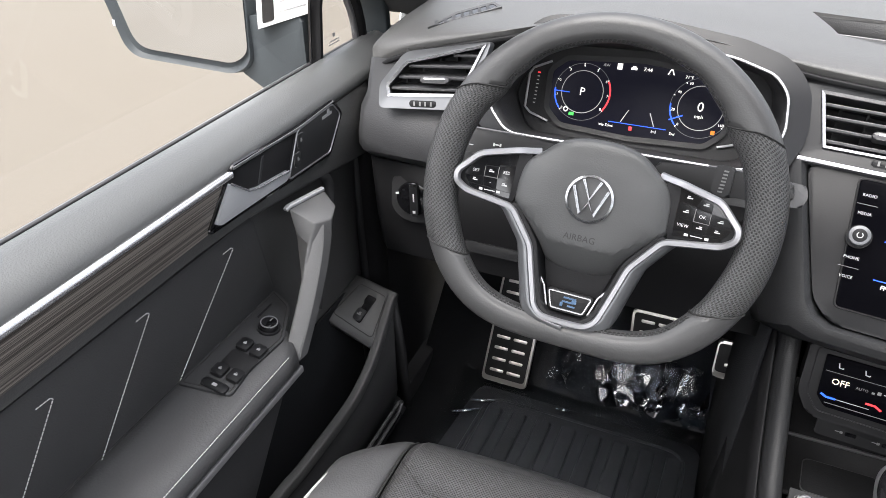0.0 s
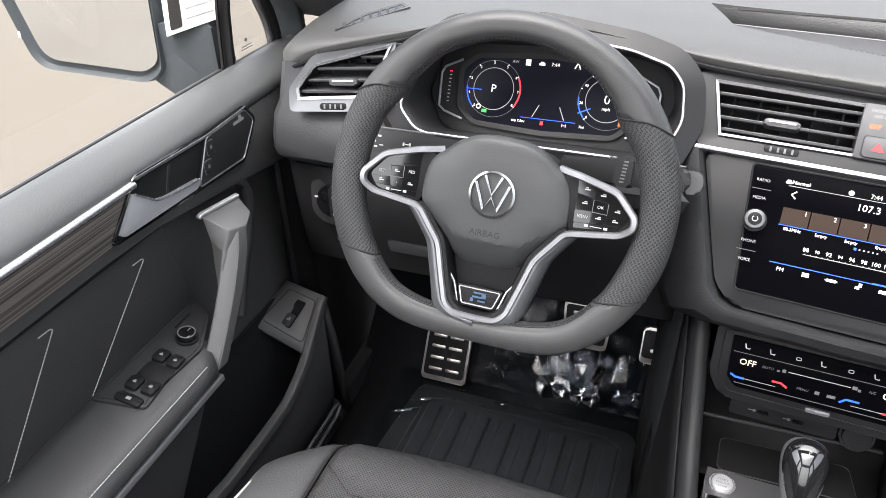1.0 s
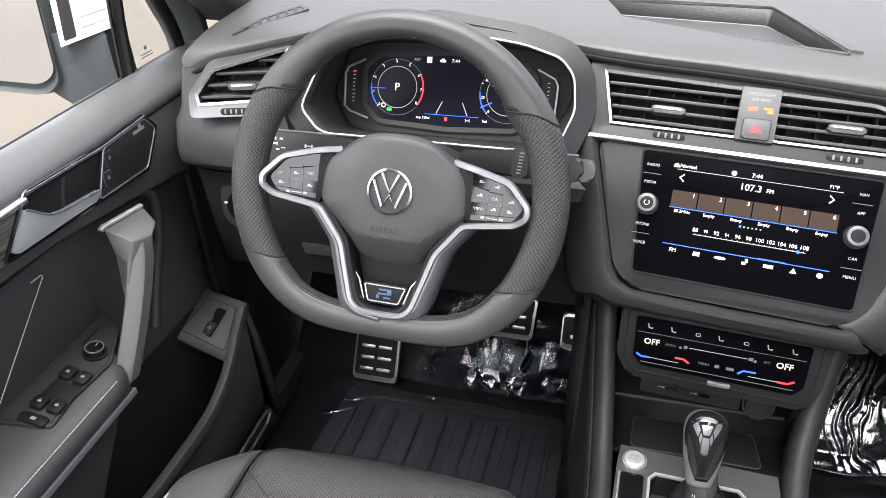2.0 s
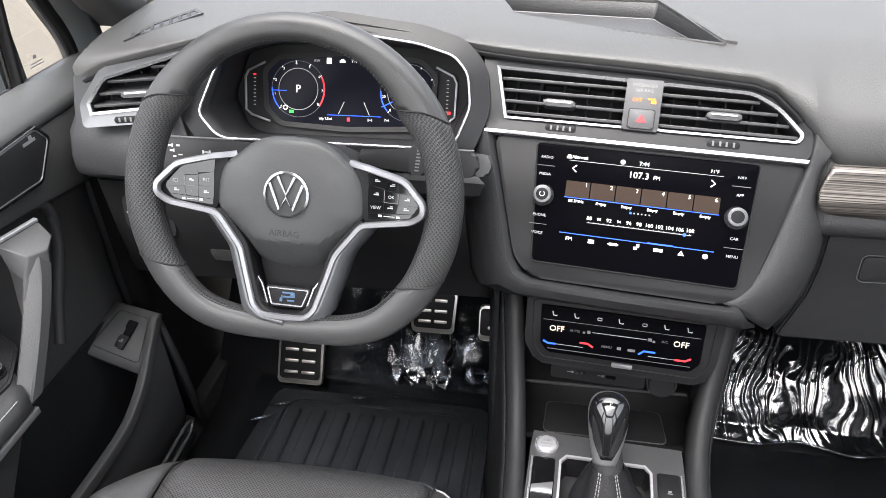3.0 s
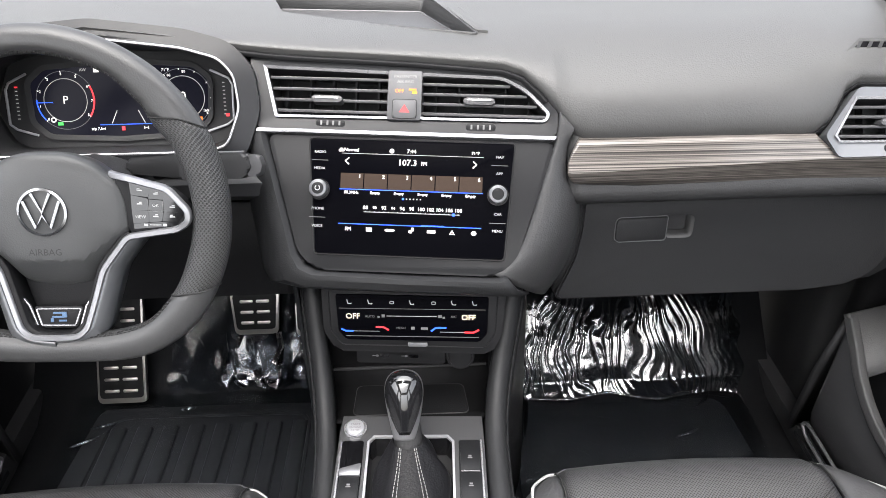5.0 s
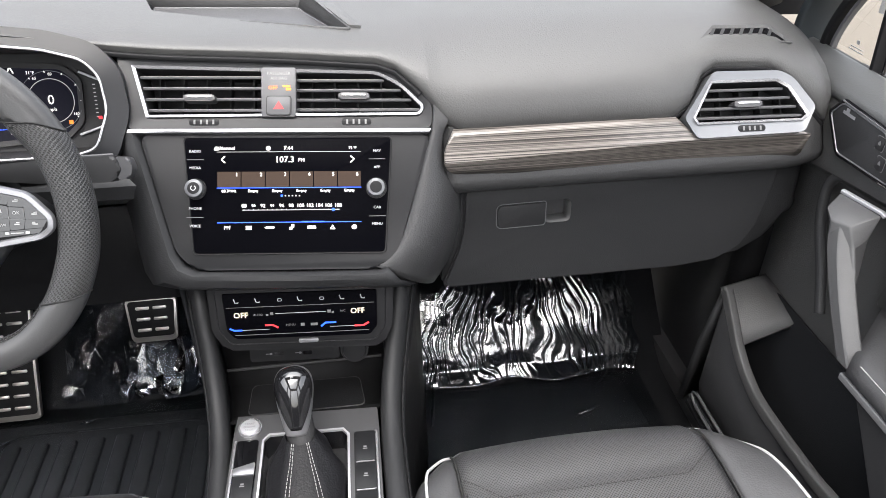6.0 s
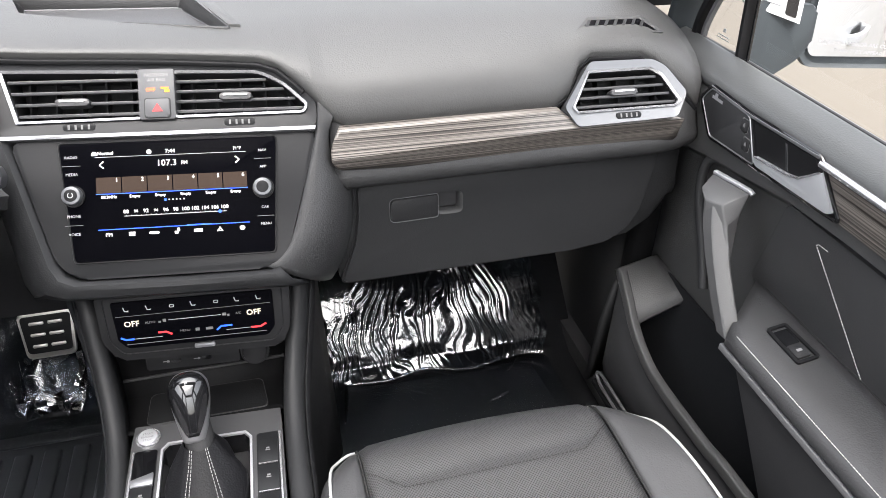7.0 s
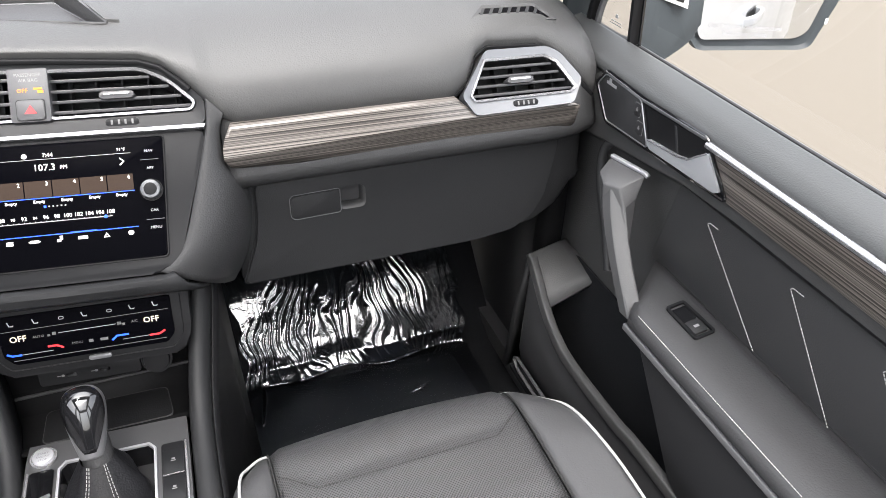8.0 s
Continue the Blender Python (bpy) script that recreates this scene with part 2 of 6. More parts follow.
def ring(outer, inner, M, h0, h1, bm=None, hin=None):
    """A frame between two outlines of as many corners."""
    bm = bm or bmesh.new()
    hin = h1 if hin is None else hin
    rows = [[bm.verts.new(M @ Vector((u, v, h))) for u, v in pts] for pts, h in ((outer, h0), (outer, h1), (inner, hin), (inner, h0))]
    for k in range(4):
        a, b = rows[k], rows[(k + 1) % 4]
        for i in range(len(outer)):
            bm.faces.new((a[i - 1], a[i], b[i], b[i - 1]))
    return bm


def loft(rows, bm=None, closed=False, capped=False, mapped=False):
    """A skin over rows of points; mapped: with a map in metres along the skin."""
    bm = bm or bmesh.new()
    vs = [[bm.verts.new(p) for p in r] for r in rows]
    uv = bm.loops.layers.uv.new("skin") if mapped else None
    along = 0.0
    for a, b in zip(vs, vs[1:]):
        step = (a[0].co - b[0].co).length
        across = 0.0
        for i in range(0 if closed else 1, len(a)):
            f = bm.faces.new((a[i - 1], a[i], b[i], b[i - 1]))
            wide = (a[i - 1].co - a[i].co).length
            if mapped:
                for lp, q in zip(f.loops, ((along, across), (along, across + wide), (along + step, across + wide), (along + step, across))):
                    lp[uv].uv = q
            across += wide
        along += step
    if capped:
        bm.faces.new(vs[0])
        bm.faces.new(vs[-1][::-1])
    return bm


def curve(pts, n=6, closed=False):
    """A smooth line through the points."""
    P = [Vector(p) for p in pts]
    m, out = len(P), []
    for i in range(m if closed else m - 1):
        a, b, c, d = (P[(i + k) % m] if closed else P[min(max(i + k, 0), m - 1)] for k in (-1, 0, 1, 2))
        for j in range(n):
            t = j / n
            out.append(0.5 * (2 * b + (c - a) * t + (2 * a - 5 * b + 4 * c - d) * t * t + (3 * b - a - 3 * c + d) * t ** 3))
    return out if closed else out + [P[-1]]


def sweep(pts, prof, up=(0, 0, 1), closed=False, bm=None, size=None):
    """A profile (across, up) led along a line."""
    P, up, rows = [Vector(p) for p in pts], Vector(up), []
    m = len(P)
    for i, p in enumerate(P):
        a, b = (P[i - 1], P[(i + 1) % m]) if closed else (P[max(i - 1, 0)], P[min(i + 1, m - 1)])
        t = (b - a).normalized()
        side = t.cross(up)
        side = side.normalized() if side.length > 1e-4 else Vector((1, 0, 0))
        top = side.cross(t)
        k = size(i / max(1, m - 1)) if size else 1.0
        rows.append([p + side * x * k + top * z * k for x, z in prof])
    return loft(rows + rows[:1] if closed else rows, bm, True, not closed)


def disc(r, n=10, sx=1.0):
    return [(r * sx * math.cos(math.tau * i / n), r * math.sin(math.tau * i / n)) for i in range(n)]


def bar(w, h, r=0.3, n=3):
    return rounded([(-w / 2, -h / 2), (w / 2, -h / 2), (w / 2, h / 2), (-w / 2, h / 2)], r * min(w, h), n)


def rect(u, v, w, h):
    return [(u - w / 2, v - h / 2), (u + w / 2, v - h / 2), (u + w / 2, v + h / 2), (u - w / 2, v + h / 2)]


def carved(ob, cutter):
    """ob's mesh with the cutter's solid taken out of it."""
    tool = new("cutter", bpy.data.meshes.new("cutter"))
    cutter.to_mesh(tool.data)
    cutter.free()
    m = ob.modifiers.new("cut", "BOOLEAN")
    m.operation, m.object, m.solver = "DIFFERENCE", tool, "EXACT"
    bpy.context.view_layer.update()
    made = bpy.data.meshes.new_from_object(ob.evaluated_get(bpy.context.evaluated_depsgraph_get()))
    ob.modifiers.clear()
    ob.data = made
    bpy.data.objects.remove(tool)
    return ob


def stitches(pts, parent, material=THREAD, step=0.0042, r=0.0006, name="stitching"):
    """A row of single stitches along a line."""
    bm = bmesh.new()
    P = [Vector(p) for p in pts]
    left = 0.0
    for a, b in zip(P, P[1:]):
        length = (b - a).length
        d = (b - a).normalized()
        while left < length - step * 0.3:
            s = a + d * left
            sweep([s, s + d * step * 0.35 + Vector((0, 0, r * 0.5)), s + d * step * 0.7], disc(r, 5), (0.3, 0.2, 1), bm=bm)
            left += step
        left -= length
    return part(name, bm, material, parent, "pale grey thread" if material is THREAD else "")


def text(s, size, M, u, v, h, material, parent, align="CENTER", name="lettering"):
    """Flat lettering in the built-in font."""
    c = bpy.data.curves.new("type", "FONT")
    c.body, c.size, c.align_x, c.align_y, c.extrude = s, size, align, "CENTER", 0.0
    c.resolution_u = 2
    ob = bpy.data.objects.new("type", c)
    me = bpy.data.meshes.new_from_object(ob)
    bpy.data.objects.remove(ob)
    me.transform(M @ Matrix.Translation((u, v, h)))
    me.materials.clear()
    me.materials.append(material)
    me.name = name
    o = new(name, me)
    o.parent = parent
    if parent.type == "EMPTY":
        o.matrix_parent_inverse = Matrix.Translation(parent.location).inverted()
    return o


def plates(items, M, h0, h1, bm=None):
    """Several small flat bars (u, v, width, height) of one mark."""
    bm = bm or bmesh.new()
    for u, v, w, h in items:
        slab(rect(u, v, w, h), M, h0, h1, bm=bm)
    return bm


def arc(M, u, v, r, w, a0, a1, h, bm=None, n=40):
    """A flat band on a circle, between two angles."""
    k = max(2, int(n * abs(a1 - a0) / 360))
    pts = [(radians(a0 + (a1 - a0) * i / k)) for i in range(k + 1)]
    return loft([[M @ Vector((u + q * math.cos(a), v + q * math.sin(a), h)) for q in (r, r - w)] for a in pts], bm)


# ---- the ground and the car's shell ----
def ground():
    bm = bmesh.new()
    bmesh.ops.create_grid(bm, x_segments=40, y_segments=40, size=400)
    for v in bm.verts:
        v.co.z = -0.42
    ob = part("ground", bm, CONCRETE, None)
    tagged(ob, "pale beige concrete parking lot in soft daylight", "ground", kind="structure")


def shell():
    car = thing("car_body", (0, 0, -0.1), "white crossover car body with pale headliner and dark pillars", "car body", kind="structure")
    # roof skin and headliner, unseen; the glazed opening is added to let sky light in
    hole = rounded([(-0.5, -1.1), (0.5, -1.1), (0.5, 0.29), (-0.5, 0.29)], 0.06)
    rim = rounded([(-0.66, -1.55), (0.66, -1.55), (0.66, 0.60), (-0.66, 0.60)], 0.06)
    up = Matrix.Translation((0, 0, 1.24))
    part("headliner", ring(rim, hole, up, 0.0, 0.03), LINER, car)
    part("roof", ring(offset(rim, 0.02), hole, up, 0.034, 0.06), WHITE, car)
    pane = part("added_roof_pane", slab(hole, up, 0.04, 0.045), GLASS, car, "unseen clear roof pane, added to let sky light in")
    pane.visible_shadow = False
    for s in (-1, 1):
        # roof rail, front and middle pillars
        part("roof_rail", sweep([(s * 0.675, 0.57, 1.235), (s * 0.685, 0.0, 1.25), (s * 0.675, -1.5, 1.24)], bar(0.05, 0.08)), LINER, car)
        post = [(s * 0.65, 0.62, 1.23), (s * 0.70, 0.86, 1.04), (s * 0.735, 1.06, 0.86), (s * 0.75, 1.15, 0.775)]
        part("front_pillar", sweep(curve(post, 5), bar(0.085, 0.06, 0.4), (0, 1, 0.4)), PAD, car, "dark grey pillar trim")
        part("middle_pillar", sweep([(s * 0.70, -0.42, 1.22), (s * 0.77, -0.40, 0.7), (s * 0.78, -0.4, 0.0)], bar(0.12, 0.09), (0, 1, 0)), PLASTIC, car)
        # sill and outer side
        bm = slab([(-1.6, -0.1), (1.5, -0.1), (1.5, 0.05), (-1.6, 0.05)], frame_at((s * 0.78, 0, 0), (0, 1, 0), (0, 0, 1)), -0.06, 0.06, 0.01)
        part("sill", bm, DARK, car)
        rows = [[(s * x, y, z) for x, z in ((0.74, 0.735), (0.8, 0.745), (0.86, 0.72), (0.885, 0.6), (0.89, 0.2))] for y in (1.36, 1.45, 1.6, 2.0)]
        part("fender", loft(rows), WHITE, car, "white painted front wing", thick=0.004)
        rows = [[(s * x, y, z) for x, z in ((0.832, 0.69), (0.865, 0.66), (0.885, 0.5), (0.89, 0.2), (0.87, -0.1))] for y in (1.1, 0.5, -0.4, -1.0, -1.62)]
        part("side_skin", loft(rows), WHITE, car, "white painted door side", thick=0.004)
        for y in (-0.28, -1.28):
            hd = part("outer_handle", sweep(curve([(s * 0.884, y - 0.11, 0.50), (s * 0.912, y - 0.06, 0.505), (s * 0.912, y + 0.06, 0.505), (s * 0.884, y + 0.11, 0.50)], 5), bar(0.012, 0.028, 0.4)), WHITE, car, "white outer door handle")
            part("handle_recess", slab(rounded(rect(y, 0.50, 0.16, 0.05), 0.02), frame_at((s * 0.888, 0, 0), (0, 1, 0), (0, 0, 1)), -0.002, 0.002), BLACK, hd)
        rows = [[(s * x, y, z) for x, z in ((0.8, 0.72), (0.8, 0.05))] for y in (-0.38, -1.0, -1.6)]
        part("rear_side_trim", loft(rows), PLASTIC, car, thick=0.02)
        # footwell side
        rows = [[(s * x, y, z) for x, z in ((0.772, 0.70), (0.768, 0.4), (0.762, 0.2), (0.752, 0.06), (0.735, 0.0))] for y in (0.985, 1.1, 1.5)]
        part("kick_panel", loft(rows), BLACK, car, thick=0.012)
    rows = [[(x, y, z) for x in (-0.9, -0.4, 0, 0.4, 0.9)] for y, z in ((1.42, 0.775), (1.7, 0.76), (2.1, 0.72), (2.4, 0.62))]
    part("bonnet", loft(rows), WHITE, car, "white painted bonnet", thick=0.004)
    # floor, firewall, rear wall
    rows = [[(x, y, z) for x in (-0.74, -0.4, 0, 0.4, 0.74)] for y, z in ((-1.6, 0.0), (0.3, 0.0), (1.0, 0.004), (1.1, 0.01), (1.14, 0.03), (1.22, 0.105), (1.34, 0.225), (1.42, 0.33), (1.44, 0.6), (1.44, 0.77))]
    part("floor_carpet", loft(rows), CARPET, car, "black carpet", thick=0.02)
    bm = slab([(-0.8, 0.0), (0.8, 0.0), (0.8, 0.55), (-0.8, 0.55)], frame_at((0, -1.58, 0), (1, 0, 0), (0, 0, 1)), -0.03, 0.0)
    part("rear_wall", bm, PLASTIC, car)
    # rear window and its pillars close the cabin behind
    ob = part("rear_window", loft([[(x, y, z) for x in (-0.64, 0.0, 0.64)] for y, z in ((-1.57, 0.55), (-1.56, 0.9), (-1.52, 1.23))]), GLASS, car, "clear rear window")
    ob.visible_shadow = False
    for s in (-1, 1):
        part("rear_pillar", sweep([(s * 0.70, -1.55, 1.22), (s * 0.76, -1.57, 0.75), (s * 0.78, -1.58, 0.1)], bar(0.16, 0.10), (0, 1, 0)), LINER, car)
    # windscreen
    rows = [[(x * w, y + 0.06 * (1 - abs(x) ** 2), z) for x in (-1, -0.5, 0, 0.5, 1)] for y, z, w in ((1.36, 0.785, 0.76), (1.0, 1.02, 0.70), (0.60, 1.25, 0.63))]
    ob = part("windscreen", loft(rows), GLASS, car, "clear windscreen")
    ob.visible_shadow = False


ground()
shell()


# ---- doors ----
def door(s, zb):
    """A front door seen from inside; s: 1 for the passenger's, -1 for the driver's; zb: height of its window ledge."""
    who = "driver's" if s < 0 else "passenger's"
    d = thing("front_door", (s * 0.8, 0.3, 0.05), "closed black " + who + " door with wood strip, pull and map pocket", "car door", "front doors")
    dz = zb - 0.728

    ysh = -0.013 if s > 0 else 0.0

    def P(x, y, z):
        return Vector((s * x, y + ysh, z + dz))

    S = frame_at((s * 0.745, ysh, dz), (0, 1, 0), (0, 0, 1))
    k = -s

    def pl(pts, h0, h1, bev=0.0, x=0.745, bm=None):
        M = Matrix.Translation((s * (x - 0.745), 0, 0)) @ S
        a, b = k * h0, k * h1
        return slab(pts, M, a, b, bev, bm=bm)

    xo = 0.816 if s < 0 else 0.806
    yp, yq = (0.966, 1.078) if s < 0 else (0.919, 1.013)
    ys = [0.955, 0.92, 0.9, 0.8, 0.6, 0.3, 0.0, -0.4]
    # window ledge pad
    sec = [(xo, 0.700), (xo - 0.002, 0.722), (xo - 0.012, 0.7285), (0.79, 0.7275), (0.768, 0.721), (0.752, 0.713), (0.7455, 0.705), (0.7462, 0.698), (0.7485, 0.693)]
    part("ledge_pad", loft([[P(min(x, xo - q), y, z) for x, z in sec] for y, q in [(1.18, 0.042), (1.14, 0.026), (1.10, 0.012), (1.06, 0.003)] + [(y, 0.0) for y in ys]]), LEDGE, d, "soft grey-black ledge, sky sheen put into its colour", thick=0.01, sharp=60)
    part("ledge_seal", sweep([P(xo + 0.001, y, 0.7215) for y in ys], bar(0.005, 0.006)), DARK, d, "black rubber seal")
    part("outer_chrome", sweep([P(xo + 0.0065, y, 0.7195) for y in ys], bar(0.005, 0.006, 0.4)), VENTSILVER, d, "bright chrome window strip")
    # door body behind everything
    rows = []
    for y, q in ((1.03, 0.580), (0.933, 0.593), (0.853, 0.606), (0.771, 0.617), (0.70, 0.628), (0.6, 0.632), (0.3, 0.631), (0.0, 0.630), (-0.4, 0.628)):
        rows.append([P(x, y, z) for x, z in ((0.750, 0.695), (0.7495, q + 0.02), (0.7485, q + 0.004), (0.7505, q - 0.003), (0.763, q - 0.010), (0.776, q - 0.022), (0.778, 0.5), (0.782, 0.38), (0.785, 0.2), (0.775, 0.04))])
    part("door_body", loft(rows), PAD, d, "charcoal plastic door shell", thick=0.02)
    part("door_core", pl([(-0.42, 0.0), (1.16, 0.0), (1.16, 0.70), (-0.42, 0.70)], -0.012, 0.0, x=0.802), DARK, d, "dark inner core")
    part("front_seal", sweep([P(0.772, 1.015, z) for z in (0.70, 0.4, 0.05)], bar(0.05, 0.05, 0.4), (0, 1, 0)), LINING, d, "black door seal")
    # chrome line and wood strip
    part("chrome_strip", sweep([P(0.7425, y, 0.6985) for y in (0.664, 0.3, -0.4)], disc(0.0046, 16)), CHROME, d, "satin chrome strip")
    part("wood_strip", pl([(0.66, 0.6945), (0.612, 0.648), (-0.4, 0.640), (-0.4, 0.6945)], -0.012, 0.0015, 0.001), WOOD, d, "dark striped wood strip")
    # loudspeaker, latch recess and lever
    full = [(0.885, 0.7035), (0.906, 0.679), (0.868, 0.634), (0.762, 0.640), (0.612, 0.650), (0.667, 0.706), (0.797, 0.700)]
    part("latch_surround", pl(rounded(full, 0.006), -0.016, 0.001, 0.001), BLACK, d, "black plate")
    part("plate_rim", sweep([P(0.7425, y, z) for y, z in rounded(full, 0.006)], disc(0.0026, 8), (1, 0, 0), True), PIANO, d, "gloss black outline")
    part("plate_line", sweep([P(0.7405, y, z) for y, z in ((0.886, 0.7030), (0.797, 0.6995), (0.667, 0.7055))], disc(0.0013, 6), (1, 0, 0)), SILVER, d, "thin chrome outline")
    hexa = [(0.884, 0.700), (0.901, 0.679), (0.866, 0.637), (0.766, 0.6425), (0.797, 0.697)]
    hx = part("loudspeaker_panel", pl(rounded(hexa, 0.006), 0.001, 0.004, 0.001), PLASTIC, d, "dark loudspeaker panel")
    rim = [P(0.7405, y, z) for y, z in rounded(hexa, 0.006)]
    part("chrome_rim", sweep(rim, disc(0.0011, 6), (1, 0, 0), True), SILVER, hx, "thin chrome outline")
    part("maker_mark", plates([(0.868, 0.690, 0.024, 0.004), (0.872, 0.694, 0.006, 0.006)], Matrix.Translation((0, 0, 0)) @ S, *sorted((k * 0.004, k * 0.0046))), ALU, hx, "small silver mark")
    for v in (0.682, 0.660):
        part("button_outline", ring(rounded(rect(0.79 + (v - 0.66) * 0.5, v, 0.0155, 0.0185), 0.003), rounded(rect(0.79 + (v - 0.66) * 0.5, v, 0.0145, 0.0175), 0.003), S, *sorted((k * 0.003, k * 0.0045))), FAINT, hx)
        b = part("lock_button", pl(rounded(rect(0.79 + (v - 0.66) * 0.5, v, 0.014, 0.017), 0.003), 0.004, 0.0055, 0.0008), DARK, hx)
        part("symbol", plates([(0.79 + (v - 0.66) * 0.5, v, 0.004, 0.003), (0.79 + (v - 0.66) * 0.5, v + 0.0025, 0.002, 0.002)], S, *sorted((k * 0.0055, k * 0.006))), DINK, b)
    # flat plate, not sunk: the recess's shade is put in as black
    cup = part("latch_recess_shade", pl(rounded([(0.790, 0.694), (0.762, 0.645), (0.640, 0.655), (0.675, 0.700)], 0.006), -0.0005, 0.002, 0.0005), BLACK, d, "flat black plate for the shaded latch recess")
    part("edge_strip", sweep([P(0.7415, y, z) for y, z in ((0.667, 0.7045), (0.797, 0.6985))], bar(0.004, 0.004)), SILVER, cup)
    blade = [(0.655, 0.692), (0.622, 0.657), (0.630, 0.652), (0.758, 0.645), (0.768, 0.650), (0.766, 0.656), (0.705, 0.663), (0.686, 0.668)]
    part("latch_lever", pl(rounded(blade, 0.003), 0.002, 0.0070, 0.0022), SATINMETAL, d, "satin metal latch lever")
    part("blade_edge", sweep([P(0.7378, y, z) for y, z in ((0.657, 0.6905), (0.686, 0.6675), (0.705, 0.6625), (0.766, 0.6555))], disc(0.0014, 6), (1, 0, 0)), CHROME, d, "bright upper edge of the lever")
    part("recess_rib", pl([(0.722, 0.694), (0.708, 0.664), (0.713, 0.664), (0.727, 0.694)], 0.0015, 0.003, 0.0006), PLASTIC, cup)
    # insert and its stitched lines
    part("insert", pl(rounded([(0.712, 0.614), (0.735, 0.48), (-0.4, 0.47), (-0.4, 0.6165)], 0.008), -0.01, 0.004, 0.003, x=0.768), INSERT, d, "black stitched insert")
    for y0, z0, y1, z1 in ((0.667, 0.594, 0.541, 0.488), (0.525, 0.598, 0.414, 0.477), (0.397, 0.592, 0.300, 0.477), (0.27, 0.592, 0.17, 0.477)):
        q = -0.02 if s > 0 else 0.0
        stitches([P(0.7628, y0 + q - 0.018, z0 + 0.0015), P(0.7628, y0 + q - 0.002, z0 + 0.001), P(0.7628, y0 + q, z0 - 0.002), P(0.7628, y1 + q, z1)], d)
    # armrest
    sec = [(0.768, 0.484), (0.75, 0.481), (0.72, 0.475), (0.695, 0.471), (0.684, 0.466), (0.6785, 0.457), (0.679, 0.445), (0.684, 0.438)]
    front = [(0.652, 0.0), (0.63, 0.0), (0.58, 0.0), (0.4, 0.0), (0.0, -0.002), (-0.4, -0.004)]
    arm = part("armrest", loft([[P(x, y + (x - 0.6785) * 0.8 * max(0.0, (y - 0.4) / 0.25), z + q) for x, z in sec] for y, q in front]), LEATHER, d, "black padded armrest with pale stitching", thick=0.012, sharp=70)
    stitches([P(0.6838, y, 0.4672) for y in (0.64, 0.4, 0.0, -0.35)], arm)
    part("inner_seam", sweep([P(0.7655, y, 0.4855) for y in (0.70, 0.4, 0.0, -0.35)], disc(0.002, 6)), DTHREAD, arm)
    part("satin_edge", sweep([P(0.683, y, 0.434) for y in (0.66, 0.4, -0.4)], bar(0.007, 0.010)), SATINEDGE, arm, "satin silver edge")
    part("lower_panel", pl([(0.655, 0.434), (0.520, 0.272), (0.45, 0.24), (-0.4, 0.24), (-0.4, 0.434)], -0.05, 0.0, 0.004, x=0.694), DARK, d, "dark lower panel")
    # pull handle
    rows = []
    for p in curve([(0.704, 0.772, 0.590), (0.698, 0.756, 0.566), (0.6925, 0.727, 0.530), (0.690, 0.695, 0.491), (0.690, 0.662, 0.450)], 4):
        rows.append([P(p.x + a, p.y + b, p.z) for a, b in ((0.0100, -0.0165), (0.0075, -0.0175), (-0.0075, -0.0100), (-0.0095, -0.0070), (-0.0110, 0.0100), (-0.0085, 0.0130), (0.0060, 0.0180), (0.0160, 0.0040))])
    pull = part("pull_handle", loft(rows, closed=True, capped=True), HANDLE, d, "satin grey pull handle", sharp=28)
    head = [(0.7365, 0.750, 0.609), (0.7205, 0.812, 0.609), (0.6950, 0.798, 0.598), (0.6890, 0.776, 0.592), (0.7000, 0.754, 0.594)]
    foot = [(0.7290, 0.7475, 0.582), (0.7170, 0.786, 0.566), (0.7045, 0.777, 0.562), (0.6875, 0.768, 0.562), (0.7035, 0.7405, 0.572)]
    root = [(0.7100, 0.731, 0.528), (0.7000, 0.746, 0.528), (0.6905, 0.744, 0.528), (0.6810, 0.738, 0.528), (0.7020, 0.709, 0.530)]
    bm = loft([[P(*p) for p in q] for q in (root, foot, head)], closed=True, capped=True)
    bmesh.ops.bevel(bm, geom=list(bm.edges), offset=0.0025, segments=2, profile=0.5, affect="EDGES", clamp_overlap=True)
    part("handle_head", bm, HANDLE, pull, "faceted upper end", sharp=28)
    cap = [P(x, y, z) for x, y, z in ((0.7385, 0.7475, 0.6085), (0.7375, 0.7530, 0.6110), (0.7220, 0.8110, 0.6110))]
    part("silver_cap", sweep(cap, bar(0.0070, 0.0050, 0.3), (0, 0, 1)), ALU, pull, "silver edge")
    part("frame_ridge", sweep(curve([P(x, y, z) for x, y, z in ((0.765, 0.80, 0.622), (0.757, 0.87, 0.595), (0.752, 0.868, 0.54), (0.748, 0.825, 0.47), (0.74, 0.79, 0.42))], 5), bar(0.014, 0.014, 0.45), (0, 1, 0)), PLASTIC, d)
    # map pocket: shelf, sloping rim, outer wall, inner dark
    tr, tl, bl, br = P(0.700, 0.950, 0.347), P(0.778, 0.966, 0.352), P(0.787, 0.866, 0.337), P(0.700, 0.878, 0.280)

    def on_top(a, b, h=0.0):
        """A point of the sloping top: a across from the cabin, b down from the front."""
        return tr.lerp(tl, a).lerp(br.lerp(bl, a), b) + Vector((0, -0.3, 0.95)) * h

    pocket = part("map_pocket", loft([[on_top(a, b) for a in (-0.06, 0.0, 0.2, 0.4, 0.6, 0.8, 1.0)] for b in (-0.04, 0.0, 0.25, 0.5, 0.75, 1.0)]), PAD, d, "charcoal map pocket with sloping top", thick=0.012)
    line = rounded([(0.12, 0.10), (0.80, 0.10), (0.90, 0.85), (0.12, 0.85)], 0.08)
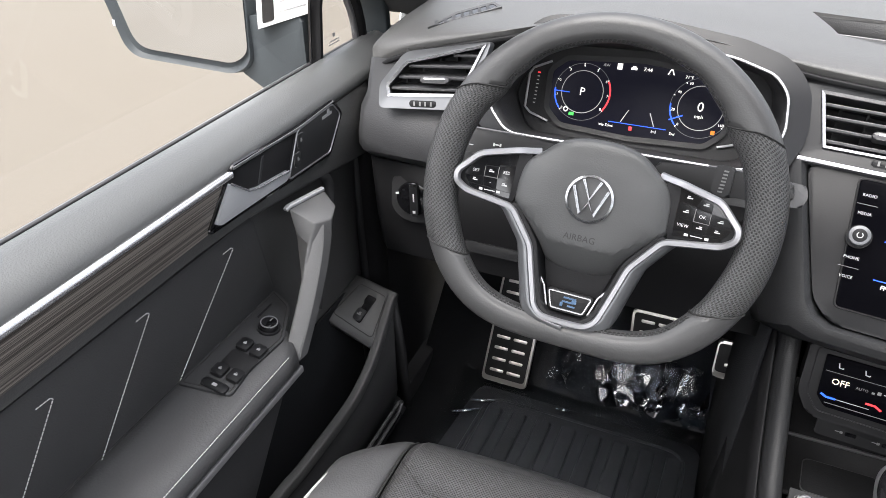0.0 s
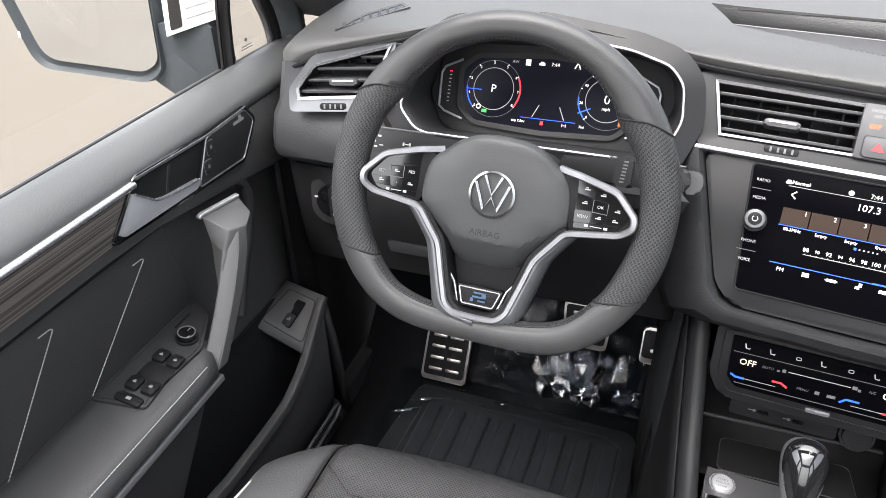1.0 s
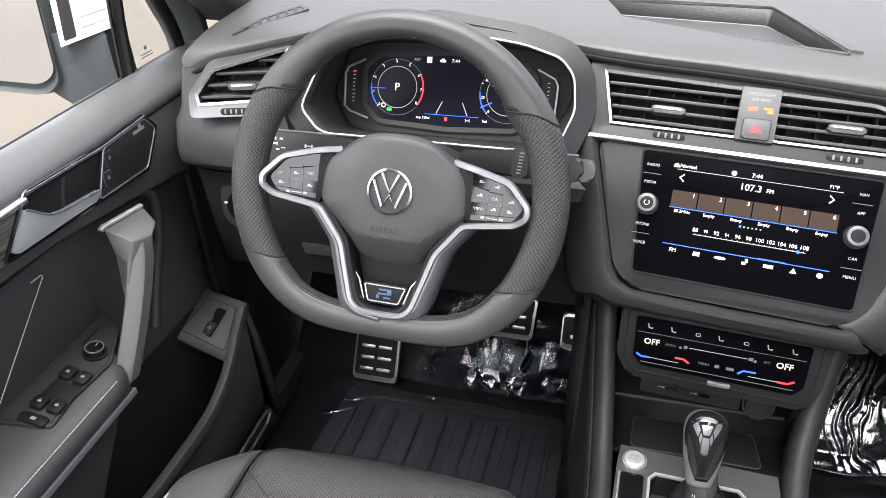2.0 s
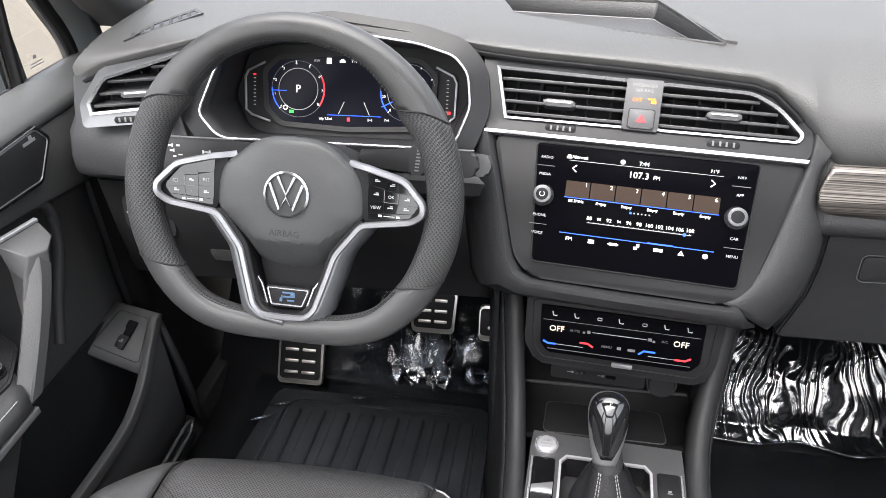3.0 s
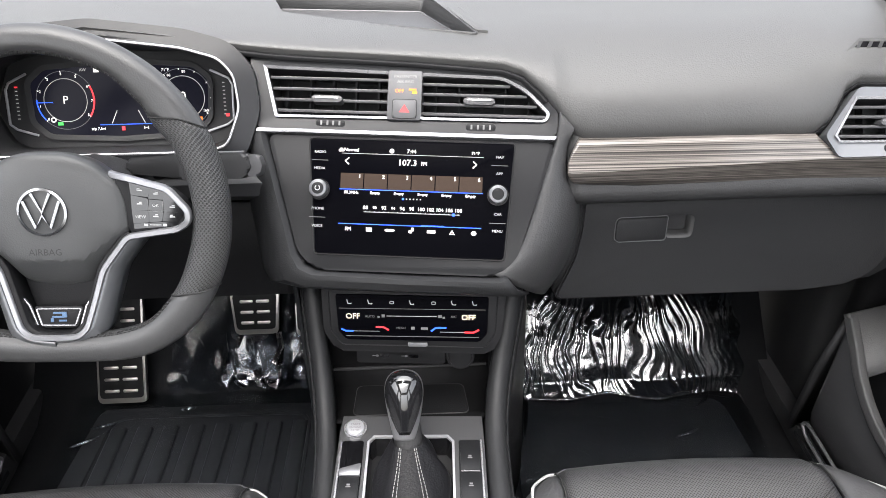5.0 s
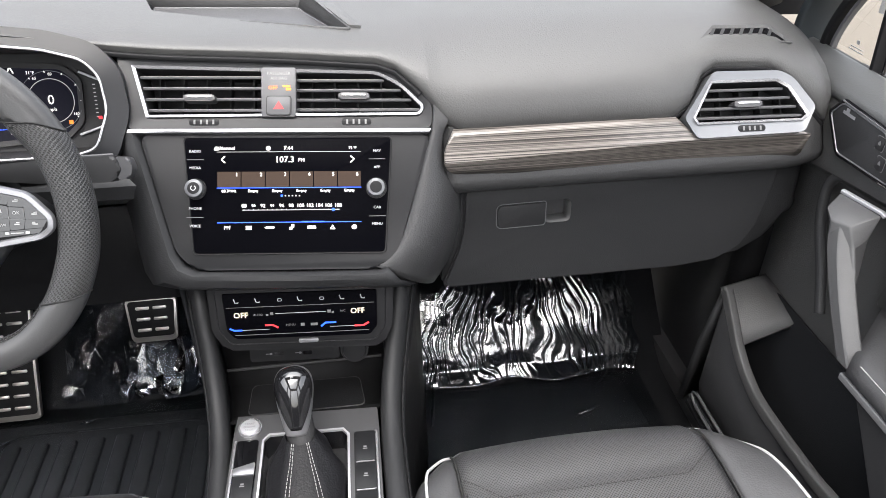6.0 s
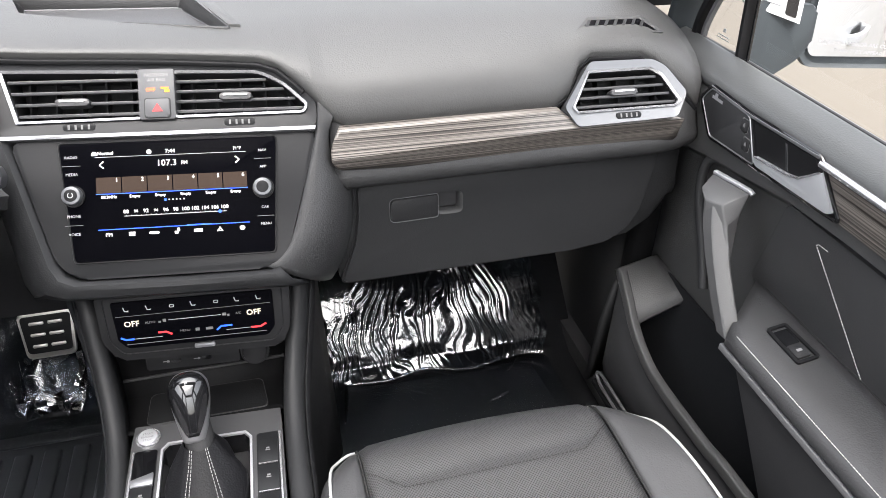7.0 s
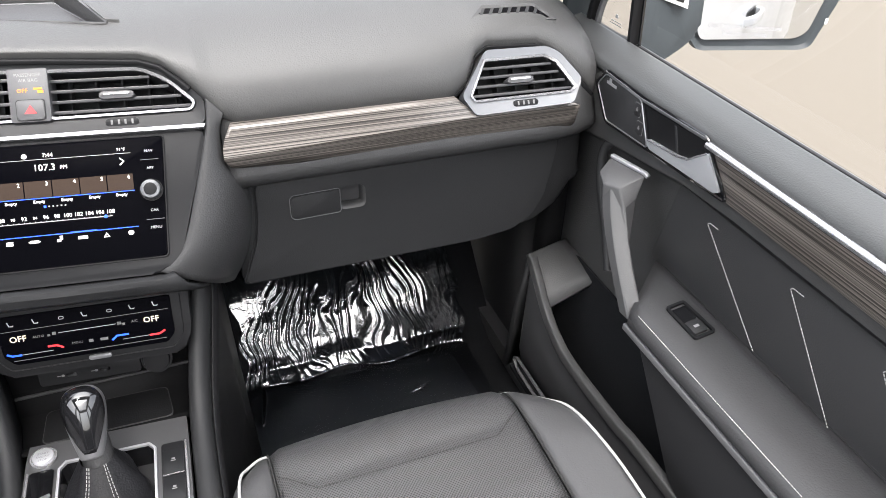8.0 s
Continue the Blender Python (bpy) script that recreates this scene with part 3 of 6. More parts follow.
    if s < 0:
        part("panel_groove", sweep([on_top(a, b, 0.0003) for a, b in line], disc(0.0008, 5), (0, -0.3, 0.95), True), DTHREAD, pocket)
    D = frame_at(on_top(0.45, 0.48), tl - tr if s > 0 else tr - tl, on_top(0.45, 0.2) - on_top(0.45, 0.8))
    rimline = curve([P(x, y, z) for x, y, z in ((0.700, 0.948, 0.342), (0.700, 0.915, 0.312), (0.700, 0.878, 0.277), (0.700, 0.835, 0.252), (0.70, 0.78, 0.239), (0.70, 0.65, 0.242), (0.70, 0.50, 0.252), (0.70, -0.3, 0.255))], 5)
    part("pocket_rim", sweep(rimline, bar(0.014, 0.020, 0.25), (0, 0, 1)), PAD, pocket, "flat charcoal rim")
    rows = [[Vector(p), Vector((s * 0.705, p.y + 0.01, dz + 0.12)), Vector((s * 0.725, p.y + 0.012, dz + 0.03))] for p in rimline]
    part("pocket_wall", loft(rows), PLASTIC, pocket, thick=0.01)
    rows = [[P(0.702, y, z), P(0.72, y + 0.012, z - 0.004), P(0.765, y + 0.02, z)] for y, z in ((0.948, 0.338), (0.975, 0.2), (0.99, 0.04))]
    part("pocket_front", loft(rows), DARK, pocket, thick=0.01)
    part("pocket_floor", slab([(s * x, y) for x, y in ((0.70, -0.3), (0.785, -0.3), (0.785, 0.96), (0.70, 0.96))][:: int(s)], Matrix.Translation((0, 0, 0.06 + dz)), -0.01, 0.0), CARPET, pocket)
    part("pocket_lining", pl(rounded([(0.955, 0.345), (0.975, 0.06), (-0.3, 0.06), (-0.3, 0.345)], 0.02), -0.004, 0.0, x=0.7755), CARPET, pocket, "black felt lining")
    # scuff slot at the sill
    slot = rounded([(0.955, 0.098), (0.935, 0.085), (0.775, 0.085), (0.79, 0.110), (0.94, 0.110)], 0.01)
    part("sill_slot", sweep([P(0.694, y, z) for y, z in slot], disc(0.003, 6), (1, 0, 0), True), GREY, d, "grey slot rim")
    if s < 0:
        # switch plate with window switches and mirror knob
        T = frame_at((-0.722, 0.62, 0.4765 + dz), (1, 0, -0.17), (0, 1, 0))
        out = rounded([(-0.044, 0.112), (-0.044, -0.084), (0.019, -0.068), (0.014, -0.025), (0.019, 0.04), (-0.008, 0.096)], 0.006)
        sw = part("switch_plate", slab(out, T, -0.01, 0.003, 0.002), PLASTIC, d, "dark switch plate")
        part("plate_line", sweep([T @ Vector((u, v, 0.003)) for u, v in offset(out, -0.004)], disc(0.0007, 5), T.col[2].xyz, True), DTHREAD, sw)
        K = T @ Matrix.Translation((-0.007, 0.046, 0))
        part("knob_ring", ring(disc(0.0145, 24), disc(0.0118, 24), K, 0.002, 0.006), SMOKE, sw)
        knob = part("mirror_knob", slab(disc(0.0115, 24), K, 0.003, 0.014, 0.002), PIANO, sw, "black rotary mirror knob")
        part("knob_edge", ring(disc(0.0112, 24), disc(0.0098, 24), K, 0.0135, 0.0146), SILVER, knob)
        part("symbol", plates([(0, 0.005, 0.0012, 0.006)], K, 0.014, 0.0146), DINK, knob)
        for u, v in ((-0.014, 0.005), (0.006, 0.004), (-0.014, -0.044), (0.007, -0.043)):
            b = part("window_switch", slab(rounded(rect(u, v, 0.0165, 0.019), 0.003), T, 0.002, 0.008, 0.002), SMOKE, sw, "black window switch")
            part("symbol", plates([(u, v, 0.0042, 0.0026), (u, v + 0.0024, 0.002, 0.0007)], T, 0.0081, 0.0084), ETCH, b)
        part("switch_well", slab(rounded(rect(-0.004, -0.0195, 0.037, 0.028), 0.004), T, 0.002, 0.0036, 0.0005), BLACK, sw)
        b = part("lock_switch", slab(rounded(rect(-0.005, -0.066, 0.034, 0.013), 0.004), T, 0.002, 0.006, 0.002), SMOKE, sw)
        part("symbol", plates([(-0.005, -0.066, 0.006, 0.004)], T, 0.0061, 0.0064), ETCH, b)
        part("marker", plates([(-0.030, 0.070, 0.002, 0.03)], T, 0.003, 0.0045), SMOKE, sw)
        # tailgate switch on the pocket's shelf
        T = D @ Matrix.Translation((0.006, 0, 0.0005))
        part("switch_well", slab(rounded(rect(-0.006, 0.0, 0.018, 0.05), 0.003), T, 0.0, 0.0015), PIANO, pocket)
        b = part("tailgate_switch", slab(rounded(rect(-0.006, -0.013, 0.016, 0.022), 0.003), T, 0.001, 0.005, 0.0015), PLASTIC, pocket, "small tailgate switch")
        part("symbol", plates([(-0.006, -0.013, 0.007, 0.003), (-0.005, -0.010, 0.004, 0.003)], T, 0.0051, 0.0054), DINK, b)
    else:
        T = frame_at((0.733, 0.588, 0.4775 + dz), (1, 0, 0.17), (0, 1, 0))
        out = rounded([(-0.014, 0.033), (-0.015, -0.032), (0.017, -0.032), (0.015, 0.033)], 0.005)
        sw = part("switch_bezel", ring(out, offset(out, -0.004), T, 0.0, 0.0035), SMOKE, d, "dark switch bezel")
        part("switch_well", slab(rounded(rect(0.0, 0.012, 0.022, 0.026), 0.002), T, 0.0, 0.0012), PIANO, sw)
        b = part("window_switch", slab(rounded(rect(0.0, -0.014, 0.020, 0.022), 0.003), T, 0.0, 0.004, 0.0015), PLASTIC, sw, "black window switch")
        part("symbol", plates([(0.0, -0.014, 0.007, 0.004)], T, 0.0041, 0.0044), ETCH, b)
    # window post, quarter glass, panes
    xg = xo - 0.003
    part("window_post", sweep([P(xg, yp, 0.700), P(xg - 0.006, yp + 0.004, 0.80), P(0.71, yp - 0.08, 1.06)], bar(0.007, 0.017, 0.25), (1, 0, 0)), BLACK, d, "black window post")
    part("post_seal", sweep([P(xg + 0.005, yp - 0.009, 0.700), P(xg - 0.001, yp - 0.005, 0.80), P(0.716, yp - 0.09, 1.06)], bar(0.004, 0.004, 0.25), (1, 0, 0)), PIANO, d, "thin black seal")
    part("sill_seal", sweep([P(xg, y, 0.7225) for y in (yp, yq + 0.01)], bar(0.007, 0.005)), DARK, d, "black seal under the corner pane")
    edge = [P(xg, yq, 0.690), P(xg, yq - 0.003, 0.735), P(xg - 0.003, yq - 0.018, 0.770), P(xg - 0.008, yq - 0.040, 0.802), P(0.77, yq - 0.13, 0.915), P(0.70, yq - 0.25, 1.08)]
    # pale solid strip put in for the reflection along the glass edge
    part("pane_edge_reflection", sweep(curve([p + Vector((s * -0.002, 0.004, 0.002)) for p in edge], 4), bar(0.006, 0.010, 0.3), (1, 0, 0)), GREY, d, "pale strip for the reflection along the pane's edge")
    part("pane_seal", sweep(curve([p + Vector((s * -0.004, 0.017, 0.006)) for p in edge], 4), bar(0.012, 0.018, 0.3), (1, 0, 0)), BLACK, d, "black pane seal")
    part("frame_trim", sweep(curve([p + Vector((s * -0.010, 0.050, 0.020)) for p in edge], 4), bar(0.016, 0.056, 0.3), (1, 0, 0)), MIRRORGREY, d, "grey window frame")
    part("outer_seal", sweep(curve([p + Vector((s * -0.018, 0.132, 0.046)) for p in edge], 4), bar(0.014, 0.11, 0.2), (1, 0, 0)), BLACK, d, "black frame seal")
    quarter = [(yp + 0.008, 0.712), (yq, 0.712), (yq - 0.003, 0.735), (yq - 0.018, 0.770), (yq - 0.040, 0.802), (yq - 0.09, 0.87), (yp + 0.008, 0.87)]
    q = part("quarter_pane", pl(quarter, -0.002, 0.002, x=xg - 0.002), GLASS, d, "small clear corner pane")
    q.visible_shadow = False
    ym = yp + 0.046
    part("pane_mark", plates([(ym, 0.738, 0.03, 0.0012), (ym, 0.742, 0.026, 0.0012), (ym, 0.750, 0.006, 0.005)], Matrix.Translation((s * (xg - 0.747), 0, 0)) @ S, *sorted((k * 0.0025, k * 0.003))), ETCH, q)
    g = part("window_pane", loft([[P(x, y, z) for x, z in ((xo + 0.011, 0.70), (0.808, 0.85), (0.75, 1.08), (0.68, 1.22))] for y in (yp, 0.3, -0.38)]), SIDEGLASS, d, "clear raised side window")
    g.visible_shadow = False
    # outside mirror
    cx, k2, turn = (1.078, 1.0, 0.49) if s > 0 else (1.035, 1.0, 0.12)
    M = frame_at((s * cx, 0.945, 0.772 + dz * 0.5 + (-0.016 if s > 0 else 0.010)), (1, -turn * s, 0), (0, 0.05, 1))
    shape = [(u * k2, v) for u, v in ((-0.125, 0.07), (-0.12, -0.075), (-0.09, -0.095), (0.10, -0.082), (0.135, 0.04), (0.12, 0.085), (-0.1, 0.10))]
    glass = [(-0.108, 0.06), (-0.104, -0.05), (-0.095, -0.064), (0.054, -0.052), (0.0695, -0.04), (0.082, 0.02), (0.088, 0.06), (0.08, 0.075), (-0.1, 0.08)]
    if s < 0:
        shape = [(-u, v) for u, v in shape][::-1]
    else:
        shape = [(-0.122, 0.075), (-0.120, -0.06), (-0.1, -0.085), (0.07, -0.072), (0.084, -0.065), (0.107, 0.015), (0.112, 0.07), (0.10, 0.09), (-0.1, 0.10)]
    outl = rounded(shape, 0.03 if s < 0 else 0.012, 5)
    hou = part("mirror_housing", loft([[M @ Vector((u * f, v * f, n)) for u, v in outl] for f, n in ((0.90, -0.002), (0.97, 0.004), (1.0, -0.01), (1.0, -0.03), (0.93, -0.075), (0.75, -0.11))], closed=True, capped=True), MIRRORGREY, d, "grey outside mirror housing")
    part("mirror_pane", slab(rounded(glass, 0.010) if s > 0 else [(u * 0.87 + 0.009, v * 0.86 + 0.006) for u, v in outl], M, -0.004, 0.0045), MIRROR, hou, "mirror glass")
    part("mirror_shell", loft([[M @ Vector((u * f, v * f + 0.012, n)) for u, v in outl] for f, n in ((0.99, -0.034), (1.0, -0.05), (0.95, -0.09), (0.78, -0.125))], closed=True, capped=True), WHITE, hou, "white painted shell")
    F = frame_at((0, 0.96 if s < 0 else 0.957, dz), (1, 0, 0), (0, 0, 1))
    xf = 0.826 if s < 0 else 0.846
    sail = rounded([(s * u, v) for u, v in ((xf, 0.690), (0.868, 0.662), (0.905, 0.670), (0.940, 0.690), (0.963, 0.712), (0.955, 0.775), (xf, 0.79))], 0.01)
    part("mirror_foot", slab(sail, F, -0.045 if s < 0 else -0.014, 0.0, 0.006), MIRRORGREY, hou, "grey mirror foot")
    A = frame_at((s * (0.855 if s < 0 else 0.882), 0.955, (0.806 if s < 0 else 0.793) + dz), (1, -0.2 * s, 0), (0, 0.1, 1))

    def on_arm(pts):
        return [(-s * u, v) for u, v in pts][:: int(-s)]

    part("arm_cover", slab(on_arm([(-0.038, -0.0397), (0.0425, -0.013), (0.0425, 0.04), (-0.036, 0.04)]), A, -0.03, 0.0, 0.002), WHITE, hou, "white arm cover")
    part("arm_slot", slab(rounded(on_arm([(-0.029, -0.0306), (-0.0107, -0.0245), (-0.009, 0.03), (-0.026, 0.03)]), 0.003), A, -0.001, 0.0015), PIANO, hou)
    for v in (-0.0125, 0.0005):
        part("arm_rib", sweep([A @ Vector((-s * u, w, 0.0005)) for u, w in ((-0.003, v), (0.0385, v + 0.0125))], bar(0.0025, 0.002)), ALU, hou)
    if s > 0:
        text("OBJECTS IN MIRROR ARE CLOSER", 0.0078, M, -0.030, -0.040, 0.0052, ETCH, hou)
        text("THAN THEY APPEAR", 0.0078, M, -0.028, -0.0512, 0.0052, ETCH, hou)
    part("side_mark", plates([(0.0935, -0.022, 0.004, 0.009) if s > 0 else (-0.112, -0.03, 0.004, 0.009)], M, 0.0035, 0.0048), INK, hou)
    return d


door(-1, 0.724)
door(1, 0.738)


# ---- dashboard ----
FA = frame_at((0.02, 0.86, 0.645), (0.993, -0.115, -0.008), (0.077, 0.609, 0.79))
CLU = frame_at((-0.365, 1.035, 0.70), (1, 0, 0), (0, 0.423, 0.906))
BIN = frame_at((-0.36, 0.93, 0.72), (1, 0, 0), (0, 0.5, 0.866))


def air_vent(name, dash, M, opening, rows, tab, label, cross=0, deep=0.05):
    """Chrome bezel, black duct, slats and a thumb tab; slats end at the opening's edge."""
    bez = part(name, ring(offset(opening, 0.0032), opening, M, -0.004, 0.004, hin=0.002), CHROME, dash, label)
    part("duct", loft([[M @ Vector((u, v, h)) for u, v in opening] for h in (0.0, -deep)], closed=True, capped=False), DARK, bez)
    part("duct_back", slab(opening, M, -deep - 0.004, -deep), DARK, bez)

    def span(v):
        xs = []
        for i, (x1, y1) in enumerate(opening):
            x0, y0 = opening[i - 1]
            if (y0 - v) * (y1 - v) < 0:
                xs.append(x0 + (x1 - x0) * (v - y0) / (y1 - y0))
        return min(xs), max(xs)

    vs = [v for _, v in opening]
    lo, hi = min(vs), max(vs)
    for i in range(rows):
        v = lo + (hi - lo) * (i + 0.6) / (rows + 0.2)
        a, b = span(v)
        tilt = 0.25
        R = M @ Matrix.Translation((0, v, -0.010)) @ Matrix.Rotation(tilt, 4, "X")
        part("slat", slab(rounded([(a + 0.0008, -0.0019), (b - 0.0008, -0.0019), (b - 0.0008, 0.0019), (a + 0.0008, 0.0019)], 0.001, 2), R, -0.018, 0.007, 0.001), SLAT, bez)
    for i in range(cross):
        u = min(x for x, _ in opening) + (max(x for x, _ in opening) - min(x for x, _ in opening)) * (i + 0.7) / (cross + 0.4)
        part("upright", slab(rect(u, (lo + hi) / 2, 0.0022, (hi - lo) * 0.98), M, -0.04, -0.024), DARK, bez)
    u, v = tab
    t = part("thumb_tab", slab(rounded([(u - 0.017, v - 0.0045), (u + 0.017, v - 0.0045), (u + 0.020, v), (u + 0.017, v + 0.004), (u - 0.017, v + 0.004), (u - 0.020, v)], 0.002), M, -0.012, 0.004, 0.002), SLAT, bez, "dark tab with bright ridge")
    part("tab_ridge", slab(rounded(rect(u, v + 0.001, 0.028, 0.0022), 0.001), M, 0.003, 0.0048), CHROME, t)
    return bez


def thumbwheel(dash, M, u, v):
    w = part("vent_wheel", slab(rounded(rect(u, v, 0.036, 0.0085), 0.003), M, -0.004, 0.003, 0.0015), SMOKE, dash, "small vent wheel")
    part("notch", plates([(u + q * 0.007, v, 0.0022, 0.0055) for q in (-1.6, -0.5, 0.5, 1.6)], M, 0.003, 0.0036), DINK, w)


def pad_edge(x):
    """Front edge of the top pad at x: y and z."""
    keys = [(-0.745, 1.010, 0.745), (-0.735, 1.005, 0.745), (-0.727, 0.982, 0.746), (-0.716, 0.958, 0.748), (-0.70, 0.941, 0.753), (-0.67, 0.936, 0.762), (-0.64, 0.937, 0.772), (-0.56, 0.952, 0.79), (-0.47, 0.968, 0.81), (-0.36, 0.978, 0.818), (-0.26, 0.974, 0.806)]
    for u, v in ((-0.196, 0.172), (-0.145, 0.1690), (-0.061, 0.1670), (0.007, 0.1645), (0.075, 0.1605), (0.106, 0.1585), (0.128, 0.1510), (0.150, 0.1320), (0.1705, 0.1110)):
        keys.append(tuple(FA @ Vector((u, v, 0.010))))
    keys += [(0.207, 0.8935, 0.724), (0.216, 0.8880, 0.7125), (0.228, 0.8840, 0.7065), (0.246, 0.8825, 0.7040), (0.51, 0.882, 0.7035), (0.535, 0.892, 0.715), (0.56, 0.918, 0.756), (0.655, 0.916, 0.752), (0.715, 0.896, 0.708), (0.745, 0.895, 0.69), (0.79, 0.90, 0.68)]
    for (a, ya, za), (b, yb, zb) in zip(keys, keys[1:]):
        if x <= b:
            t = (x - a) / (b - a)
            return ya + (yb - ya) * t, za + (zb - za) * t
    return keys[-1][1:]


def pad_fall(x):
    """How far the top pad has sunk towards the doors at x."""
    return (0.054 if x < 0 else 0.035) * max(0, (abs(x) - 0.655) / (0.083 if x < 0 else 0.097)) ** 2


def dashboard():
    dash = thing("dashboard", (0, 1.1, 0.43), "charcoal dashboard with chrome-framed vents and dark wood strip", "dashboard")
    # top pad
    xs = sorted([-0.735 + 1.475 * i / 79 for i in range(80)] + [-0.731, -0.726, -0.721, -0.711] + [0.130 + 0.004 * i for i in range(22)])
    rows = []
    for x in xs:
        ey, ez = pad_edge(x)
        hump = 0.018 * math.exp(-((x + 0.36) / 0.17) ** 2)
        side = pad_fall(x)
        crest = 0.797 + hump - side
        p = [(1.43, 0.772 - side), (1.34, 0.788 - side), (1.22, 0.797 + hump * 0.3 - side), (1.16, 0.797 + hump * 0.7 - side), (1.11, crest), (1.07, crest - 0.001), (1.04, crest - 0.002)]
        ay, az = 1.04, crest - 0.002
        for t in (0.2, 0.4, 0.6, 0.75, 0.88, 0.96, 1.0):
            # quarter-round fall from the crest to the edge
            a = t * math.pi / 2
            p.append((ay + (ey - ay) * math.sin(a) ** 1.15, ez + (az - ez) * math.cos(a) ** 0.9))
        p[-2:] = [(y, z - side * 0.6) for y, z in p[-2:]]
        ez -= side * 0.6
        p += [(ey + 0.003, ez - 0.008), (ey + 0.025, ez - 0.012)]
        rows.append([(x, y, z) for y, z in p])
    top = part("top_pad", loft(rows), LITTOPSKIN, dash, "soft grained charcoal top, daylight put into its paler colour", thick=0.008, sharp=50)
    # black bar laid in the gap: the edge's shadow line put in as colour
    gap = [(x, pad_edge(x)[0] + (0.0045 if x > 0.22 else -0.0005), pad_edge(x)[1] - 0.0095 - 0.6 * pad_fall(x)) for x in xs]
    for run in ([p for p in gap if p[0] < 0.190], [p for p in gap if p[0] > 0.220]):
        part("pad_gap_shade", sweep(run, bar(0.007, 0.006)), BLACK, dash, "black bar for the shadow line in the gap under the top")
    # storage tray sunk into the top
    T = Matrix.Translation((0, 0, 0.77))
    pit = rounded([(-0.144, 1.086), (0.1083, 0.9965), (0.048, 1.172), (-0.174, 1.185)], 0.004)
    sole = rounded([(-0.142, 1.092), (0.101, 1.026), (0.042, 1.152), (-0.160, 1.178)], 0.004)
    carved(top, slab(pit, T, -0.1, 0.1))
    tray = part("storage_tray", loft([[(u, v, z) for u, v in q] for q, z in ((pit, 0.7955), (pit, 0.793), (sole, 0.775))], closed=True), COLUMNSKIN, dash, "open storage tray with grey walls", thick=0.003, sharp=30)
    part("tray_floor", slab(offset(sole, 0.002), T, 0.000, 0.0055), LEATHER, tray, "grey tray floor")
    part("tray_step", sweep([(u, v, 0.7760) for u, v in sole], disc(0.0012, 6), (0, 0, 1), True), GREY, tray)
    part("tray_border", slab(rounded([(0.108, 1.004), (0.124, 0.998), (0.072, 1.180), (0.052, 1.174)], 0.003), Matrix.Translation((0, 0, 0.790)), -0.004, 0.0068, 0.002), LITTOPSKIN, tray, "raised border")
    part("tray_border", slab(rounded([(-0.147, 1.087), (-0.1646, 1.096), (-0.196, 1.187), (-0.177, 1.187)], 0.003)[::-1], Matrix.Translation((0, 0, 0.790)), -0.004, 0.0068, 0.002), LITTOPSKIN, tray, "raised border")
    # side window outlets in the top: lip, dark slit, slanted louvres
    for T, slit, lean in ((frame_at((0.620, 0.948, 0.7795), (1, -0.03, -0.02), (0, 0.80, 0.6)), [(-0.060, -0.010), (0.058, -0.010), (0.036, 0.010), (-0.038, 0.010)], 0.012),
                          (frame_at((-0.605, 1.005, 0.7955), (0.6, 0.79, 0.11), (-0.79, 0.6, 0.12)), [(-0.050, -0.006), (0.056, -0.006), (0.056, 0.005), (0.0, 0.007)], 0.006)):
        o = part("side_outlet", ring(offset(slit, 0.0045), slit, T, -0.006, 0.0015, hin=0.001), PAD, dash, "side window outlet")
        part("outlet_slit", slab(offset(slit, 0.001), T, -0.004, 0.0004), PIANO, o, "dark slit")
        v0, v1 = slit[0][1], slit[2][1]
        for i in range(7):
            u = slit[0][0] + 0.010 + i * 0.0135
            part("louvre", slab([(u - 0.0024, v0), (u + 0.0024, v0), (u + 0.0024 + lean, v1), (u - 0.0024 + lean, v1)], T, 0.0, 0.0012), PLASTIC, o)
    # centre: vent block
    opening = [(-0.184, 0.1490), (-0.168, 0.0920), (0.157, 0.0945), (0.1605, 0.1015), (0.134, 0.1275), (0.106, 0.1420)]
    block = [(-0.2065, 0.1685), (-0.193, 0.075), (0.1725, 0.075), (0.1735, 0.1035), (0.146, 0.1345), (0.109, 0.1570)]
    part("vent_surround", ring(rounded(block, 0.008), rounded(offset(opening, 0.004), 0.008), FA, -0.04, 0.003, hin=0.001), GUNMETAL, dash, "dark grey vent surround")
    left = [(-0.184, 0.1490), (-0.168, 0.0920), (-0.028, 0.0931), (-0.028, 0.1452)]
    right = rounded([(0.003, 0.1445), (0.003, 0.0933), (0.157, 0.0945), (0.1605, 0.1015), (0.134, 0.1275), (0.106, 0.1420)], 0.010)
    air_vent("air_vent", dash, FA, left, 4, (-0.108, 0.113), "wide air vent with dark slats", 5)
    air_vent("air_vent", dash, FA, right, 4, (0.078, 0.115), "wide air vent with clipped corner", 5)
    hz = part("hazard_block", slab(rounded(rect(-0.0125, 0.119, 0.041, 0.060), 0.002), FA, -0.03, 0.0055, 0.0012), HAZARD, dash, "grey hazard switch block")
    part("hazard_switch", slab(rounded(rect(-0.0120, 0.102, 0.028, 0.022), 0.003), FA, 0.004, 0.0075, 0.0015), HAZARD, hz, "hazard switch")
    part("switch_groove", ring(rounded(rect(-0.0120, 0.102, 0.0305, 0.0245), 0.004), rounded(rect(-0.0120, 0.102, 0.028, 0.022), 0.003), FA, 0.004, 0.0058), DARK, hz)
    part("hazard_triangle", slab([(-0.0185, 0.0975), (-0.0055, 0.0975), (-0.0120, 0.1075)], FA, 0.007, 0.0079), HAZARDRED, hz)
    text("PASSENGER", 0.0054, FA, -0.0120, 0.1415, 0.006, PALEINK, hz)
